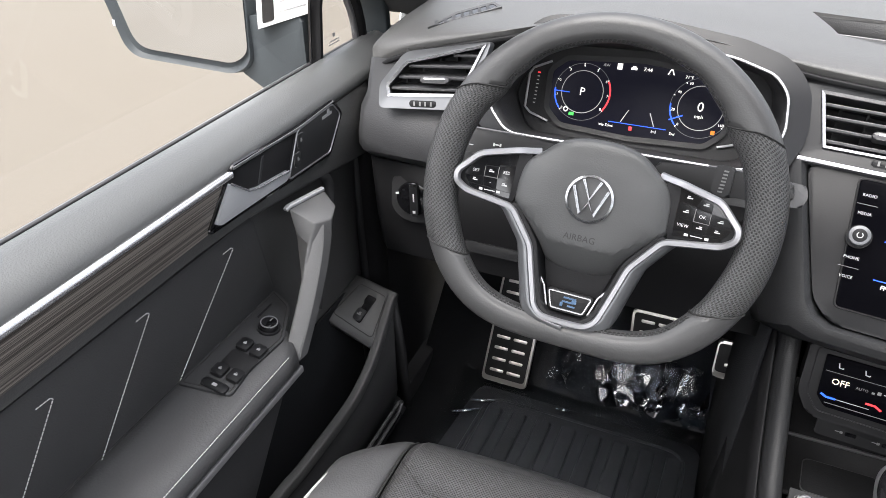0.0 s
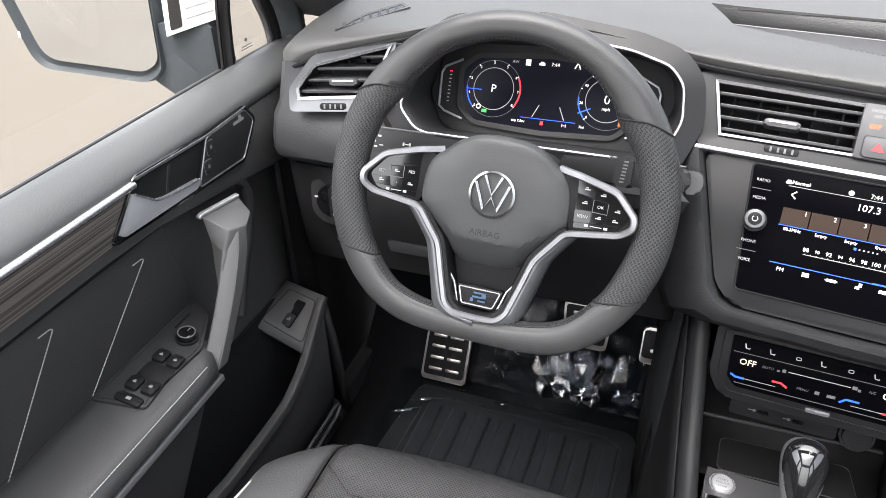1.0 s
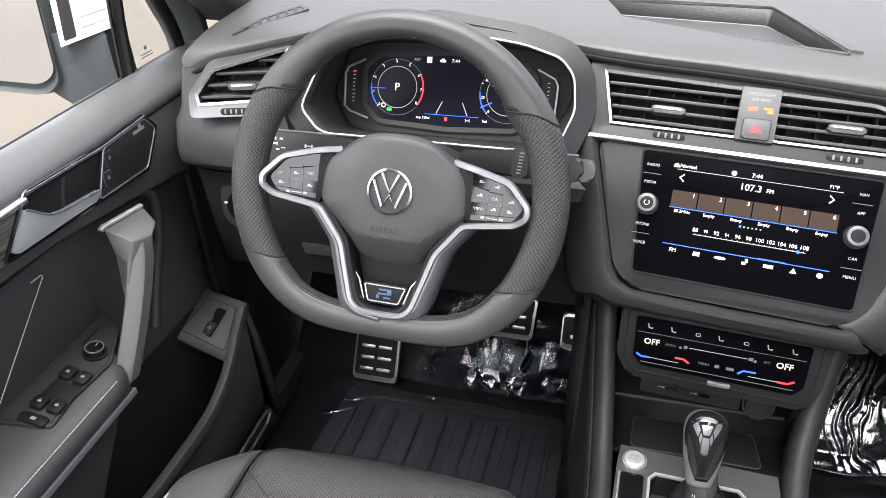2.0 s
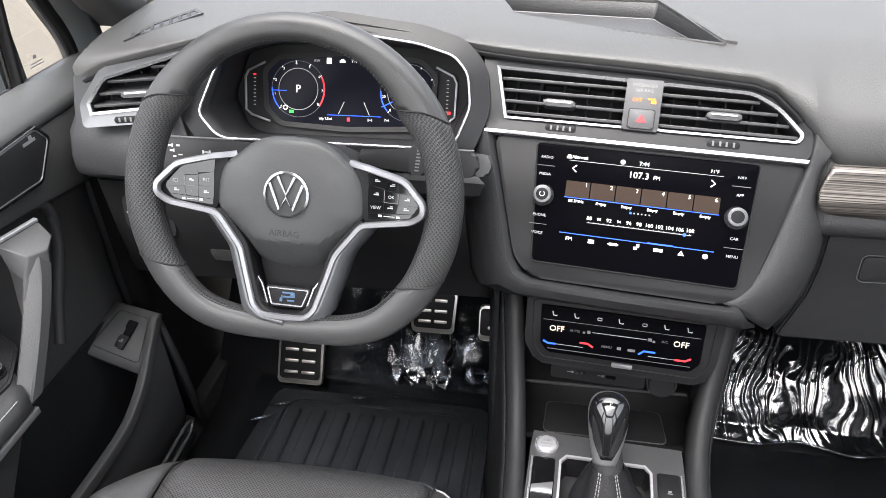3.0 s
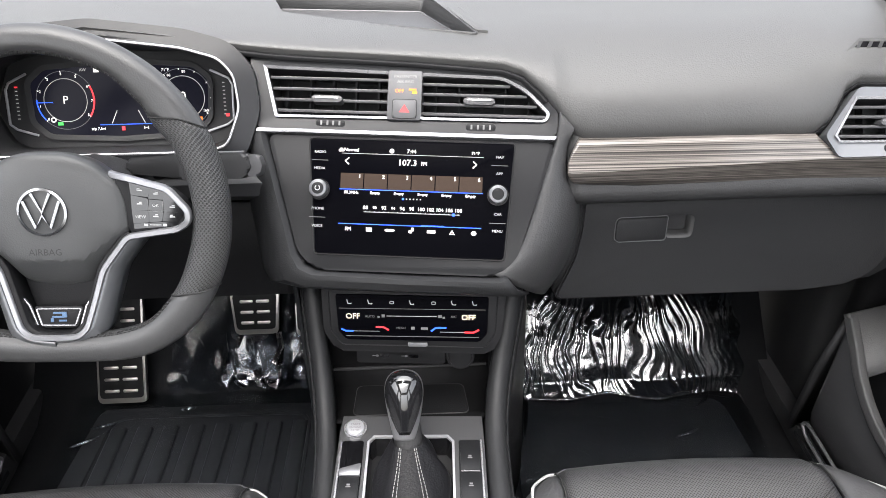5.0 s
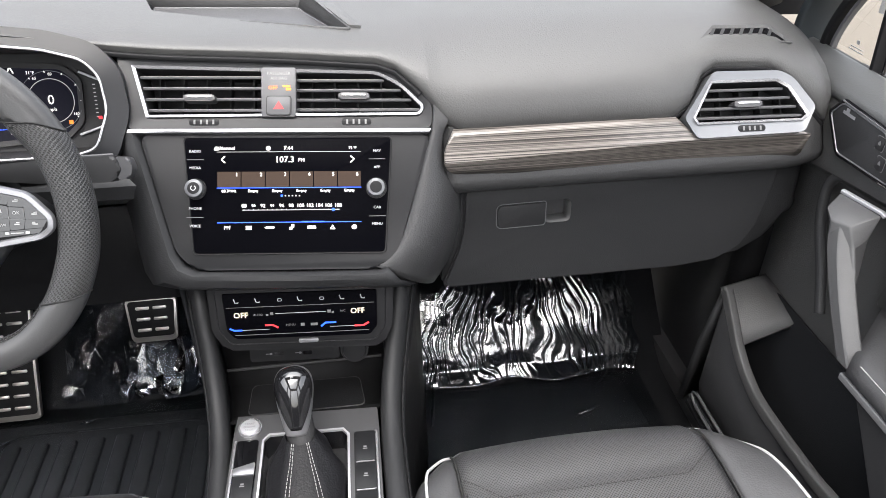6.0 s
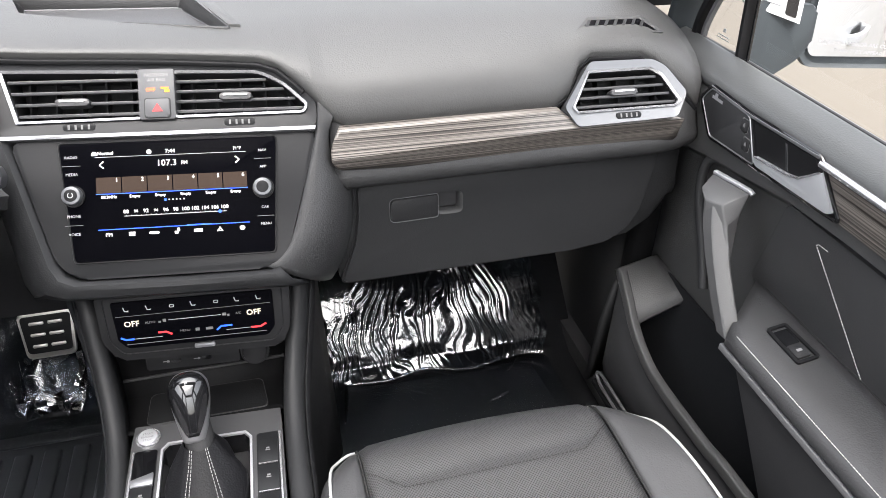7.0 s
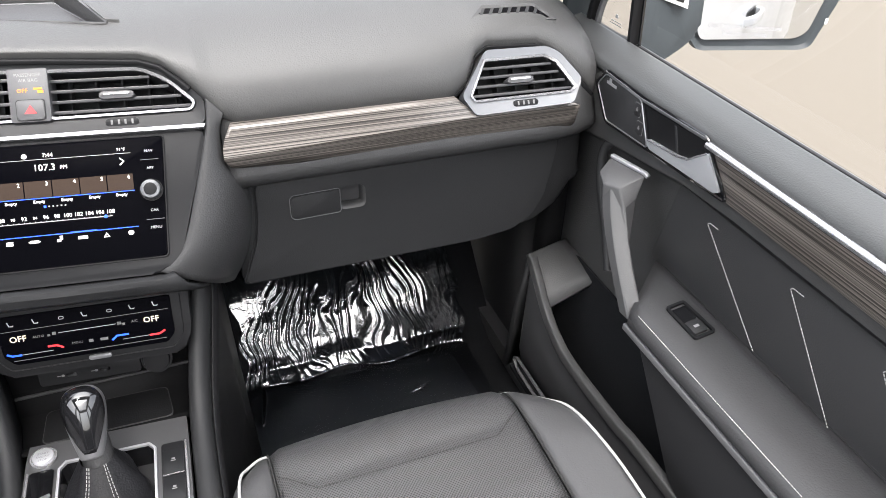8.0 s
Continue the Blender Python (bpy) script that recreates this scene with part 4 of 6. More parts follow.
    text("AIR BAG", 0.0054, FA, -0.0120, 0.1355, 0.006, PALEINK, hz)
    text("OFF", 0.0064, FA, -0.0190, 0.1240, 0.006, GLOWORANGE, hz)
    part("airbag_lamp", plates([(-0.003, 0.1260, 0.009, 0.0022), (-0.0005, 0.1225, 0.006, 0.0032)], FA, 0.0054, 0.0060), GLOWORANGE, hz)
    thumbwheel(dash, FA, -0.102, 0.083)
    thumbwheel(dash, FA, 0.081, 0.083)
    part("chrome_strip", slab([(-0.193, 0.0695), (0.1705, 0.0695), (0.1725, 0.0745), (-0.192, 0.0745)], FA, -0.01, 0.006, 0.0018), CHROME, dash, "bright chrome strip")
    # centre: fascia round the screen, with rolled outer border
    fas = [(-0.180, 0.069), (-0.135, -0.075), (-0.112, -0.096), (0.106, -0.096), (0.130, -0.075), (0.1725, 0.069)]
    part("screen_surround", slab(rounded(fas, 0.012), FA, -0.03, 0.0, 0.003), SMOKE, dash, "dark grey screen surround")
    edge = [(-0.186, 0.075), (-0.183, 0.069), (-0.138, -0.076), (-0.128, -0.092), (-0.112, -0.099), (0.0, -0.1), (0.108, -0.099), (0.118, -0.095)]
    rows = []
    for gx, gn in ((-0.006, -0.012), (0.0, 0.001), (0.004, 0.005), (0.010, 0.004), (0.018, -0.004), (0.026, -0.018), (0.034, -0.04), (0.040, -0.075)):
        wide = gx * (1 + 12 * max(gx, 0))
        rows.append([FA @ Vector((u + (wide if u > 0.12 else -wide if u < -0.12 else gx * u / 0.14), v - min(gx, 0.02) * (1.0 if v < -0.07 else 0.1), gn)) for u, v in edge])
    # same skin as the column; shade on this side is put into the colour
    part("rolled_border", loft(rows), SHADEDPLASTIC, dash, "soft rolled border, darkened for the shade on its side", thick=0.004)
    rows = []
    for u, v, x, y, z in ((0.1735, 0.1060, 0.2185, 0.8850, 0.7125), (0.1732, 0.0960, 0.2165, 0.8830, 0.7080), (0.1722, 0.0830, 0.2130, 0.8825, 0.7010), (0.1705, 0.0688, 0.2105, 0.884, 0.692), (0.1650, 0.0500, 0.2095, 0.877, 0.675), (0.1592, 0.0278, 0.2100, 0.869, 0.657), (0.1540, 0.0100, 0.2160, 0.864, 0.642),
                          (0.1490, -0.0080, 0.2280, 0.872, 0.628), (0.1401, -0.0404, 0.2380, 0.886, 0.600), (0.1330, -0.0600, 0.2370, 0.886, 0.566), (0.1230, -0.0760, 0.2310, 0.886, 0.530), (0.1120, -0.0850, 0.2200, 0.886, 0.495), (0.1010, -0.0925, 0.2020, 0.884, 0.468)):
        a, b = FA @ Vector((u + 0.001, v, 0.001)), Vector((x, y, z))
        wide = (b - a).length
        full = max(0.0, min(1.0, (0.112 - v) / 0.05))
        a = a + FA.col[2].xyz * 0.006 * (1 - full)
        row = [FA @ Vector((u - 0.002, v, -0.012)), a]
        for t in (0.06, 0.14, 0.25, 0.38, 0.52, 0.66, 0.78, 0.88, 0.95, 1.0):
            row.append(a.lerp(b, t) + Vector((0.35, -0.80, 0.15)) * full * (0.95 * wide * t * (1 - t) * (1 - 0.25 * t) + 0.003 * min(1.0, t * 12) * (1 - t)))
        row.append(b + Vector((0.004, 0.03, 0)))
        rows.append(row)
    part("fascia_column", loft(rows), COLUMNSKIN, dash, "soft charcoal column beside the screen", thick=0.003, sharp=60, soft=1)
    # instrument hood
    o = [(-0.170, -0.011), (-0.146, -0.036), (-0.132, -0.0415), (0.132, -0.0420), (0.160, -0.035), (0.1765, 0.009), (0.1715, 0.049), (0.154, 0.069), (0.109, 0.0825), (0.0, 0.0965), (-0.110, 0.087), (-0.146, 0.053)]
    o = rounded(o, 0.010, 3)
    part("hood_frame", ring(offset(o, 0.024), offset(o, 0.002), BIN, -0.02, 0.002, hin=0.006), GUNMETAL, dash, "dark grey hood frame")
    part("hood_chrome", sweep([BIN @ Vector((u, v, 0.006)) for u, v in o], bar(0.0028, 0.004), BIN.col[2].xyz, True), CHROME, dash, "chrome hood outline")
    q = [(-0.153, -0.008), (-0.134, -0.048), (-0.118, -0.057), (0.118, -0.057), (0.136, -0.048), (0.158, 0.004), (0.152, 0.036), (0.138, 0.051), (0.100, 0.060), (0.0, 0.064), (-0.100, 0.060), (-0.134, 0.050)]
    q = rounded([(u * 1.07, v * 1.04) for u, v in q], 0.010, 3)
    rows = []
    for t in (0.0, 0.3, 0.6, 0.85, 1.0):
        rows.append([(BIN @ Vector((a[0], a[1], 0.0))).lerp(CLU @ Vector((b[0], b[1], -0.002)), t) for a, b in zip(o, q)])
    part("hood_recess", loft(rows, closed=True), DARK, dash, "matt black recess", thick=0.004)
    part("cluster_panel", slab(q, CLU, -0.02, -0.003), DARK, dash, "dark panel round the instruments")
    face = rounded([(-0.117, 0.026), (-0.098, 0.0425), (0.0, 0.050), (0.098, 0.0425), (0.117, 0.026), (0.1145, -0.0235), (0.095, -0.0415), (0.0, -0.046), (-0.095, -0.0415), (-0.1145, -0.0235)], 0.006)
    c = part("cluster_glass", slab(face, CLU, -0.004, -0.0005), CLUSTERGLASS, dash, "black digital instrument panel")
    part("glass_lip", ring(offset(face, 0.007), face, CLU, -0.003, 0.0015, hin=-0.0004), DARK, c)
    instruments(c)
    # outer vents: driver's and passenger's
    VL = frame_at((-0.605, 0.905, 0.735), (1, 0.12, 0.06), (0, 0.35, 1))
    VR = frame_at((0.62, 0.878, 0.711), (1, -0.055, 0), (0, 0.6, 0.8))
    for M, sg, nm in ((VL, -1, "driver"), (VR, 1, "passenger")):
        op = [(-0.058, 0.030), (-0.083, -0.014), (-0.079, -0.020), (0.060, -0.019), (0.066, -0.014), (0.044, 0.021), (0.028, 0.030)]
        fr = [(-0.056, 0.045), (-0.098, -0.014), (-0.082, -0.041), (0.062, -0.037), (0.080, -0.004), (0.052, 0.034), (0.034, 0.044)]
        if sg < 0:
            op = [(0.066, 0.0465), (0.038, -0.0105), (-0.054, -0.0135), (-0.0555, -0.003), (-0.034, 0.022), (-0.029, 0.0255)]
            fr = [(0.0785, 0.0545), (0.047, -0.031), (-0.069, -0.032), (-0.0685, -0.002), (-0.037, 0.036), (-0.028, 0.0405)]
        part("vent_frame", ring(rounded(fr, 0.007), rounded(offset(op, 0.003), 0.004), M, -0.02, 0.003, hin=0.001), VENTSILVER, dash, "silver vent frame")
        air_vent("air_vent", dash, M, op, 4, (-0.012, 0.002) if sg > 0 else (0.006, 0.006), "angular side air vent", 5, deep=0.04)
        thumbwheel(dash, M, -0.009, -0.030 if sg > 0 else -0.025)
    # wood strip
    W = frame_at((0.45, 0.868, 0.68), (1, -0.02, 0), (0, 0.60, 0.80))
    rows = []
    for u, lo, hi in ((-0.240, -0.021, -0.008), (-0.236, -0.026, 0.004), (-0.231, -0.029, 0.014), (-0.226, -0.030, 0.0235), (-0.1, -0.034, 0.024), (0.0, -0.037, 0.024), (0.062, -0.038, 0.024), (0.070, -0.038, 0.016), (0.088, -0.0375, -0.002), (0.17, -0.0365, -0.003), (0.236, -0.035, -0.004), (0.246, -0.028, -0.008)):
        fold = max(-0.019, min(-0.0075, -0.010 + 0.04 * u))
        line = [lo, (lo + fold) / 2, fold] + [fold + (hi - fold) * t for t in (0.12, 0.3, 0.5, 0.75, 1.0)]
        rows.append([W @ Vector((u, v, 0.003 - 1.3 * max(0.0, fold - v))) for v in line])
    part("wood_strip", loft(rows), WOOD, dash, "dark striped wood strip", thick=0.008, sharp=20)
    # passenger side: body under the strip, glove box
    def duct(x):
        return 1.0 if 0.51 < x < 0.70 else 0.0

    rows = []
    for x in (0.212, 0.235, 0.26, 0.4, 0.50, 0.515, 0.6, 0.63, 0.66, 0.695, 0.71, 0.725, 0.735, 0.742):
        f = max(0, (x - 0.66) / 0.09)
        rise = min(0.058, 30 * max(0.0, x - 0.60) ** 3)
        fall = [(0.895 + duct(x) * 0.04, 0.702), (0.890 + duct(x) * 0.02, 0.678), (0.8715, 0.642), (0.8680, 0.6365), (0.8675, 0.632), (0.8685, 0.627), (0.872, 0.6215), (0.893, 0.6175), (0.893, 0.610), (0.8865, 0.55), (0.8815, 0.482 + rise), (0.886, 0.466 + rise), (0.93, 0.458 + rise), (1.05, 0.46 + rise), (1.3, 0.46 + rise)]
        rows.append([(x, y + 0.025 * f * f, z) for y, z in fall])
    # shelf paler than the body below: how light falls is in their colours
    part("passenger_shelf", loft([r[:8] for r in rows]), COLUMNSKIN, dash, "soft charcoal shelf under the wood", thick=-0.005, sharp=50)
    lower = part("passenger_body", loft([r[7:] for r in rows]), SHADEDPLASTIC, dash, "charcoal lower dashboard", thick=-0.006, sharp=50)
    G = frame_at((0.46, 0.884, 0.53), (1, 0, 0), (0, 0.10, 1))
    lid = [(-0.216, 0.080), (-0.217, 0.035), (-0.223, -0.005), (-0.234, -0.035), (-0.246, -0.067), (0.10, -0.067), (0.160, -0.060), (0.192, -0.042), (0.211, -0.010), (0.220, 0.030), (0.226, 0.060), (0.228, 0.080)]
    gl = part("glove_box_lid", slab(rounded(lid, 0.008), G, -0.02, 0.0035, 0.0025), SHADEDPLASTIC, dash, "charcoal glove box lid, shade put into its colour")
    part("lid_gap", ring(offset(rounded(lid, 0.008), 0.0028), offset(rounded(lid, 0.008), -0.003), G, -0.02, 0.0006), BLACK, gl, "dark seam round the lid")
    grip = rounded(rect(-0.0885, 0.0385, 0.037, 0.034), 0.009)
    carved(gl, slab(grip, G, -0.03, 0.02))
    carved(lower, slab(offset(grip, 0.004), G, -0.05, 0.05))
    # the cup's shading is put into its colours: walls paler than the floor
    part("latch_cup", loft([[G @ Vector((u, v, h)) for u, v in offset(grip, d)] for d, h in ((0.0, 0.003), (-0.002, -0.004), (-0.006, -0.013))], closed=True), PAD, gl, thick=0.002)
    part("cup_floor", slab(offset(grip, -0.004), G, -0.0155, -0.012), DARK, gl)
    rec = rounded([(-0.170, 0.0545), (-0.1745, 0.050), (-0.1745, 0.023), (-0.169, 0.0185), (-0.106, 0.0195), (-0.106, 0.0555)], 0.004)
    part("latch_gap", slab(rec, G, 0.002, 0.0042, 0.0003), BLACK, gl)
    part("latch_plate", slab(offset(rec, -0.0016), G, 0.003, 0.0062, 0.0015), SHADEDPLASTIC, gl, "latch plate")
    part("latch_rim", sweep([G @ Vector((u, v, 0.0042)) for u, v in rec], disc(0.0007, 5), G.col[2].xyz, True), GREY, gl, "thin grey rim")
    # driver's side: shelf under the vent, knee panel, column opening
    rows = []
    for x in (-0.742, -0.736, -0.728, -0.716, -0.70, -0.62, -0.57, -0.54, -0.48, -0.36, -0.24, -0.17, -0.15):
        f = max(0, (-0.69 - x) / 0.048)
        g = 1.0 if x < -0.55 else 0.0
        rows.append([(x, y + 0.07 * f * f, z - 0.030 * f * f * max(0.0, (z - 0.64) / 0.11)) for y, z in ((0.935 - 0.03 * (1 - g), 0.75 - 0.09 * (1 - g)), (0.915 - 0.015 * (1 - g), 0.70 - 0.042 * (1 - g)), (0.896, 0.685 - 0.03 * (1 - g)), (0.885, 0.652), (0.884, 0.635), (0.905, 0.618), (0.925, 0.605), (0.935, 0.50), (0.945, 0.44), (1.02, 0.40), (1.3, 0.42))])
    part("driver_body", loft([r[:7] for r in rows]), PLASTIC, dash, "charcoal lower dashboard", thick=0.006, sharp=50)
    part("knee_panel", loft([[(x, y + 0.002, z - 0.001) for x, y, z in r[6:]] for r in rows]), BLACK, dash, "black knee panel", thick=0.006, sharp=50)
    K = frame_at((-0.643, 0.928, 0.551), (1, 0.12, 0.05), (0, 0.1, 1))
    sw = part("light_switch_plate", slab(rounded([(-0.032, 0.032), (-0.036, -0.02), (-0.012, -0.040), (0.034, -0.036), (0.034, 0.034)], 0.01), K, -0.01, 0.004, 0.002), DARK, dash, "black light switch plate")
    part("light_knob", slab(disc(0.026, 24), K, 0.003, 0.009, 0.003), PIANO, sw, "round light switch")
    part("knob_grip", slab(rounded(rect(0.004, 0, 0.012, 0.046), 0.003), K, 0.008, 0.018, 0.003), SMOKE, sw)
    part("symbol", plates([(0.004, 0.006, 0.002, 0.012), (0.004, -0.016, 0.004, 0.004), (-0.02, 0.012, 0.005, 0.003)], K, 0.0181, 0.0185), INK, sw)
    K = frame_at((-0.53, 0.934, 0.50), (1, 0, 0), (0, 0.08, 1))
    part("knee_cover", slab(rounded([(-0.05, 0.06), (-0.05, 0.028), (-0.03, 0.022), (0.12, 0.022), (0.12, 0.06)], 0.006), K, -0.004, 0.004, 0.002), DARK, dash)
    part("pull_pocket", slab(rounded([(-0.035, -0.005), (-0.03, -0.022), (0.06, -0.022), (0.066, -0.005)], 0.004), K, -0.004, 0.005, 0.002), PLASTIC, dash)
    return dash


def instruments(c):
    """What the digital instrument panel shows."""
    h = 0.0005
    for s in (-1, 1):
        pts = [(s * 0.121, 0.0385), (s * 0.145, 0.027), (s * 0.1495, 0.018), (s * 0.1485, -0.027), (s * 0.140, -0.034), (s * 0.113, -0.0425)]
        part("bracket", sweep([CLU @ Vector((u, v, -0.0005)) for u, v in pts], bar(0.0030, 0.003), CLU.col[2].xyz), ALU, c, "silver bracket line")
        part("scale", plates([(s * 0.137, -0.020 + i * 0.0052, 0.0030, 0.0011) for i in range(9)], CLU, -0.0032, -0.0024), GLOWDIM, c)
    part("hot_mark", plates([(-0.137, 0.0215, 0.004, 0.0018)], CLU, -0.003, -0.0022), GLOWRED, c)
    part("empty_mark", plates([(0.140, -0.0215, 0.0045, 0.004)], CLU, -0.003, -0.0022), GLOWRED, c)
    for u, a0, a1 in ((-0.0722, 225, -35), (0.083, 225, -35)):
        part("gauge_ring", arc(CLU, u, 0.003, 0.0287, 0.0008, 0, 360, h), GLOWDIM, c)
        part("gauge_edge", arc(CLU, u, 0.003, 0.0385, 0.0005, 0, 360, h), GLOWFAINT, c)
        for i in range(9):
            a = a0 + (a1 - a0) * i / 8
            part("gauge_tick", arc(CLU, u, 0.003, 0.0385, 0.0022, a - 0.7, a + 0.8, h + 0.0002), GLOW, c)
        part("gauge_blue", arc(CLU, u, 0.003, 0.0386, 0.0018, 222, 178, h + 0.0003), GLOWBLUE, c)
    part("gauge_red", arc(CLU, -0.0722, 0.003, 0.0388, 0.0022, 28, -35, h + 0.0003), GLOWRED, c)
    for i, s in enumerate("012345678"):
        a = radians(225 - 260 * i / 8)
        text(s, 0.0050, CLU, -0.0722 + 0.0345 * math.cos(a), 0.003 + 0.0345 * math.sin(a), h, GLOW, c)
    for s, a in (("0", 225), ("20", 190), ("40", 150), ("60", 120), ("80", 85), ("160", -32)):
        text(s, 0.0050, CLU, 0.083 + 0.0340 * math.cos(radians(a)), 0.003 + 0.0340 * math.sin(radians(a)), h, GLOW, c)
    part("needle", plates([(-0.100, 0.0005, 0.022, 0.0011)], CLU, h, h + 0.0004), GLOWBLUE, c)
    R = CLU @ Matrix.Translation((0.055, -0.013, 0)) @ Matrix.Rotation(0.45, 4, "Z")
    part("needle", plates([(0, 0, 0.018, 0.0016)], R, h, h + 0.0004), GLOWBLUE, c)
    text("P", 0.0150, CLU, -0.0722, 0.003, h, GLOW, c)
    text("0", 0.0175, CLU, 0.083, 0.004, h, GLOW, c)
    text("mph", 0.0062, CLU, 0.083, -0.008, h, GLOW, c)
    text("7:44", 0.0066, CLU, 0.0085, 0.0425, h, GLOW, c)
    text("71°F", 0.0056, CLU, 0.062, 0.0395, h, GLOW, c)
    text("trip 7.5mi", 0.0048, CLU, -0.0325, -0.0358, h, GLOW, c)
    text("7mi", 0.0048, CLU, 0.0545, -0.0348, h, GLOW, c)
    text("AW", 0.0052, CLU, -0.046, 0.0420, h, GLOWDIM, c)
    part("sign", plates([(-0.0285, 0.0425, 0.0068, 0.0080)], CLU, h, h + 0.0003), GLOW, c)
    part("symbol", plates([(-0.0095, 0.0418, 0.008, 0.003), (-0.0095, 0.0440, 0.0045, 0.002)], CLU, h, h + 0.0003), GLOW, c)
    part("lane_mark", ring([(0.034, 0.040), (0.043, 0.040), (0.040, 0.047), (0.037, 0.047)], [(0.0355, 0.040), (0.0415, 0.040), (0.039, 0.0455), (0.038, 0.0455)], CLU, h, h + 0.0003), GLOW, c)
    part("lane", loft([[CLU @ Vector((u + d, v, h)) for d in (-0.0006, 0.0006)] for u, v in ((-0.006, -0.012), (-0.014, -0.029))]), GLOWDIM, c)
    part("lane", loft([[CLU @ Vector((u + d, v, h)) for d in (-0.0006, 0.0006)] for u, v in ((0.022, -0.012), (0.030, -0.029))]), GLOWDIM, c)
    part("base_line", plates([(0.008, -0.0305, 0.076, 0.0008)], CLU, h, h + 0.0003), GLOWBLUE, c)
    part("belt_lamp", plates([(0.0005, -0.0358, 0.0042, 0.0052)], CLU, h, h + 0.0003), GLOWRED, c)
    part("fuel_lamp", plates([(0.104, -0.0255, 0.005, 0.005)], CLU, h, h + 0.0003), GLOWORANGE, c)
    part("eco_lamp", plates([(-0.0818, -0.0278, 0.0068, 0.0042)], CLU, h, h + 0.0003), GLOWGREEN, c)
    part("hold_lamp", ring([(-0.0905 + 0.0036 * math.cos(a), -0.0225 + 0.0036 * math.sin(a)) for a in [math.tau * i / 10 for i in range(10)]], [(-0.0905 + 0.0022 * math.cos(a), -0.0225 + 0.0022 * math.sin(a)) for a in [math.tau * i / 10 for i in range(10)]], CLU, h, h + 0.0003), GLOW, c)
    part("road_mark", plates([(0.0285, -0.0355, 0.0013, 0.004), (0.0335, -0.0355, 0.0013, 0.004), (0.031, -0.0355, 0.003, 0.0013)], CLU, h, h + 0.0003), GLOWDIM, c)


dashboard()


# ---- centre of the dashboard: screen, climate panel, console ----
def infotainment():
    t = thing("touch_screen", (0.02, 0.86, 0.57), "black glass touch screen unit showing the radio, two silver knobs", "touch screen")
    g = part("screen_glass", slab(rounded([(-0.125, 0.063), (-0.1125, -0.0755), (0.1135, -0.0755), (0.122, 0.063)], 0.005), FA, -0.01, 0.004, 0.001), GLASSBLK, t, "black screen glass")
    part("screen_edge", sweep([FA @ Vector((u, v, 0.002)) for u, v in rounded([(-0.1262, 0.0642), (-0.1137, -0.0767), (0.1147, -0.0767), (0.1232, 0.0642)], 0.005)], disc(0.0012, 6), FA.col[2].xyz, True), SMOKE, t)
    h = 0.0044
    for u, names in ((-0.112, (("RADIO", 0.047), ("MEDIA", 0.027), ("PHONE", -0.022), ("VOICE", -0.043))), (0.1055, (("NAV", 0.047), ("APP", 0.027), ("CAR", -0.022), ("MENU", -0.042)))):
        for s, v in names:
            text(s, 0.0046, FA, u + 0.004 * (0.03 - v) * (1 if u < 0 else -0.6) * 10 * 0.1, v, h, INK, g)
        for v in (0.037, -0.0325):
            part("key_line", plates([(u, v, 0.020, 0.0006)], FA, h - 0.0003, h), DINK, g)
        q = u + (0.001 if u < 0 else -0.001)
        M = FA @ Matrix.Translation((q, 0.0015, 0))
        k = part("rotary_knob", slab(disc(0.0108, 28), M, 0.003, 0.015, 0.0018), VENTSILVER, t, "silver rotary knob")
        part("knob_face", slab(disc(0.0072, 24), M, 0.0148, 0.0158, 0.0005), SMOKE, k)
        part("knob_collar", ring(disc(0.0128, 28), disc(0.0109, 28), M, 0.003, 0.006), SMOKE, k)
        if u < 0:
            part("power_mark", arc(M, 0, 0, 0.0032, 0.0008, 60, -240, 0.0161), INK, k)
    text("Normal", 0.0058, FA, -0.074, 0.0505, h, GLOW, g)
    text("7:44", 0.0066, FA, -0.001, 0.0505, h, GLOW, g)
    text("71°F", 0.0052, FA, 0.076, 0.0505, h, GLOW, g)
    part("symbol", slab([(-0.025 + 0.003 * math.cos(a), 0.0505 + 0.003 * math.sin(a)) for a in [math.tau * i / 10 for i in range(10)]], FA, h - 0.0003, h), GLOWDIM, g)
    part("car_mark", plates([(-0.0865, 0.0495, 0.006, 0.0022), (-0.0865, 0.0515, 0.0036, 0.002)], FA, h - 0.0003, h), GLOW, g)
    part("top_line", plates([(0.0, 0.0462, 0.172, 0.0005)], FA, h - 0.0003, h), GLOWDIM, g)
    text("107.3", 0.0105, FA, -0.0055, 0.0365, h, GLOW, g)
    text("FM", 0.0062, FA, 0.0145, 0.0358, h, GLOW, g)
    for u, s in ((-0.079, 1), (0.076, -1)):
        part("arrow", sweep([FA @ Vector((u + s * a, 0.037 + b, h)) for a, b in ((0.0025, 0.004), (-0.002, 0), (0.0025, -0.004))], bar(0.0013, 0.0003), FA.col[2].xyz), GLOW, g)
    for i in range(6):
        u = -0.072 + i * 0.0288
        tile = part("preset_tile", slab(rect(u, 0.0128, 0.0275, 0.0188), FA, h - 0.0006, h - 0.0001), TILE, g)
        text(str(i + 1), 0.0064, FA, u + 0.0095, 0.0185, h + 0.0003, GLOW, tile)
        text("Empty" if i else "88.3MHz", 0.0048, FA, u, -0.0012, h, GLOW, g)
    part("blue_line", plates([(0.0, 0.0026, 0.173, 0.0008)], FA, h - 0.0003, h), GLOWBLUE, g)
    part("page_dots", plates([(-0.009 + 0.0042 * i, -0.0072, 0.0016, 0.0016) for i in range(6)], FA, h - 0.0003, h), GLOWDIM, g)
    part("page_dot", plates([(-0.009, -0.0072, 0.0026, 0.0026)], FA, h, h + 0.0003), GLOWBLUE, g)
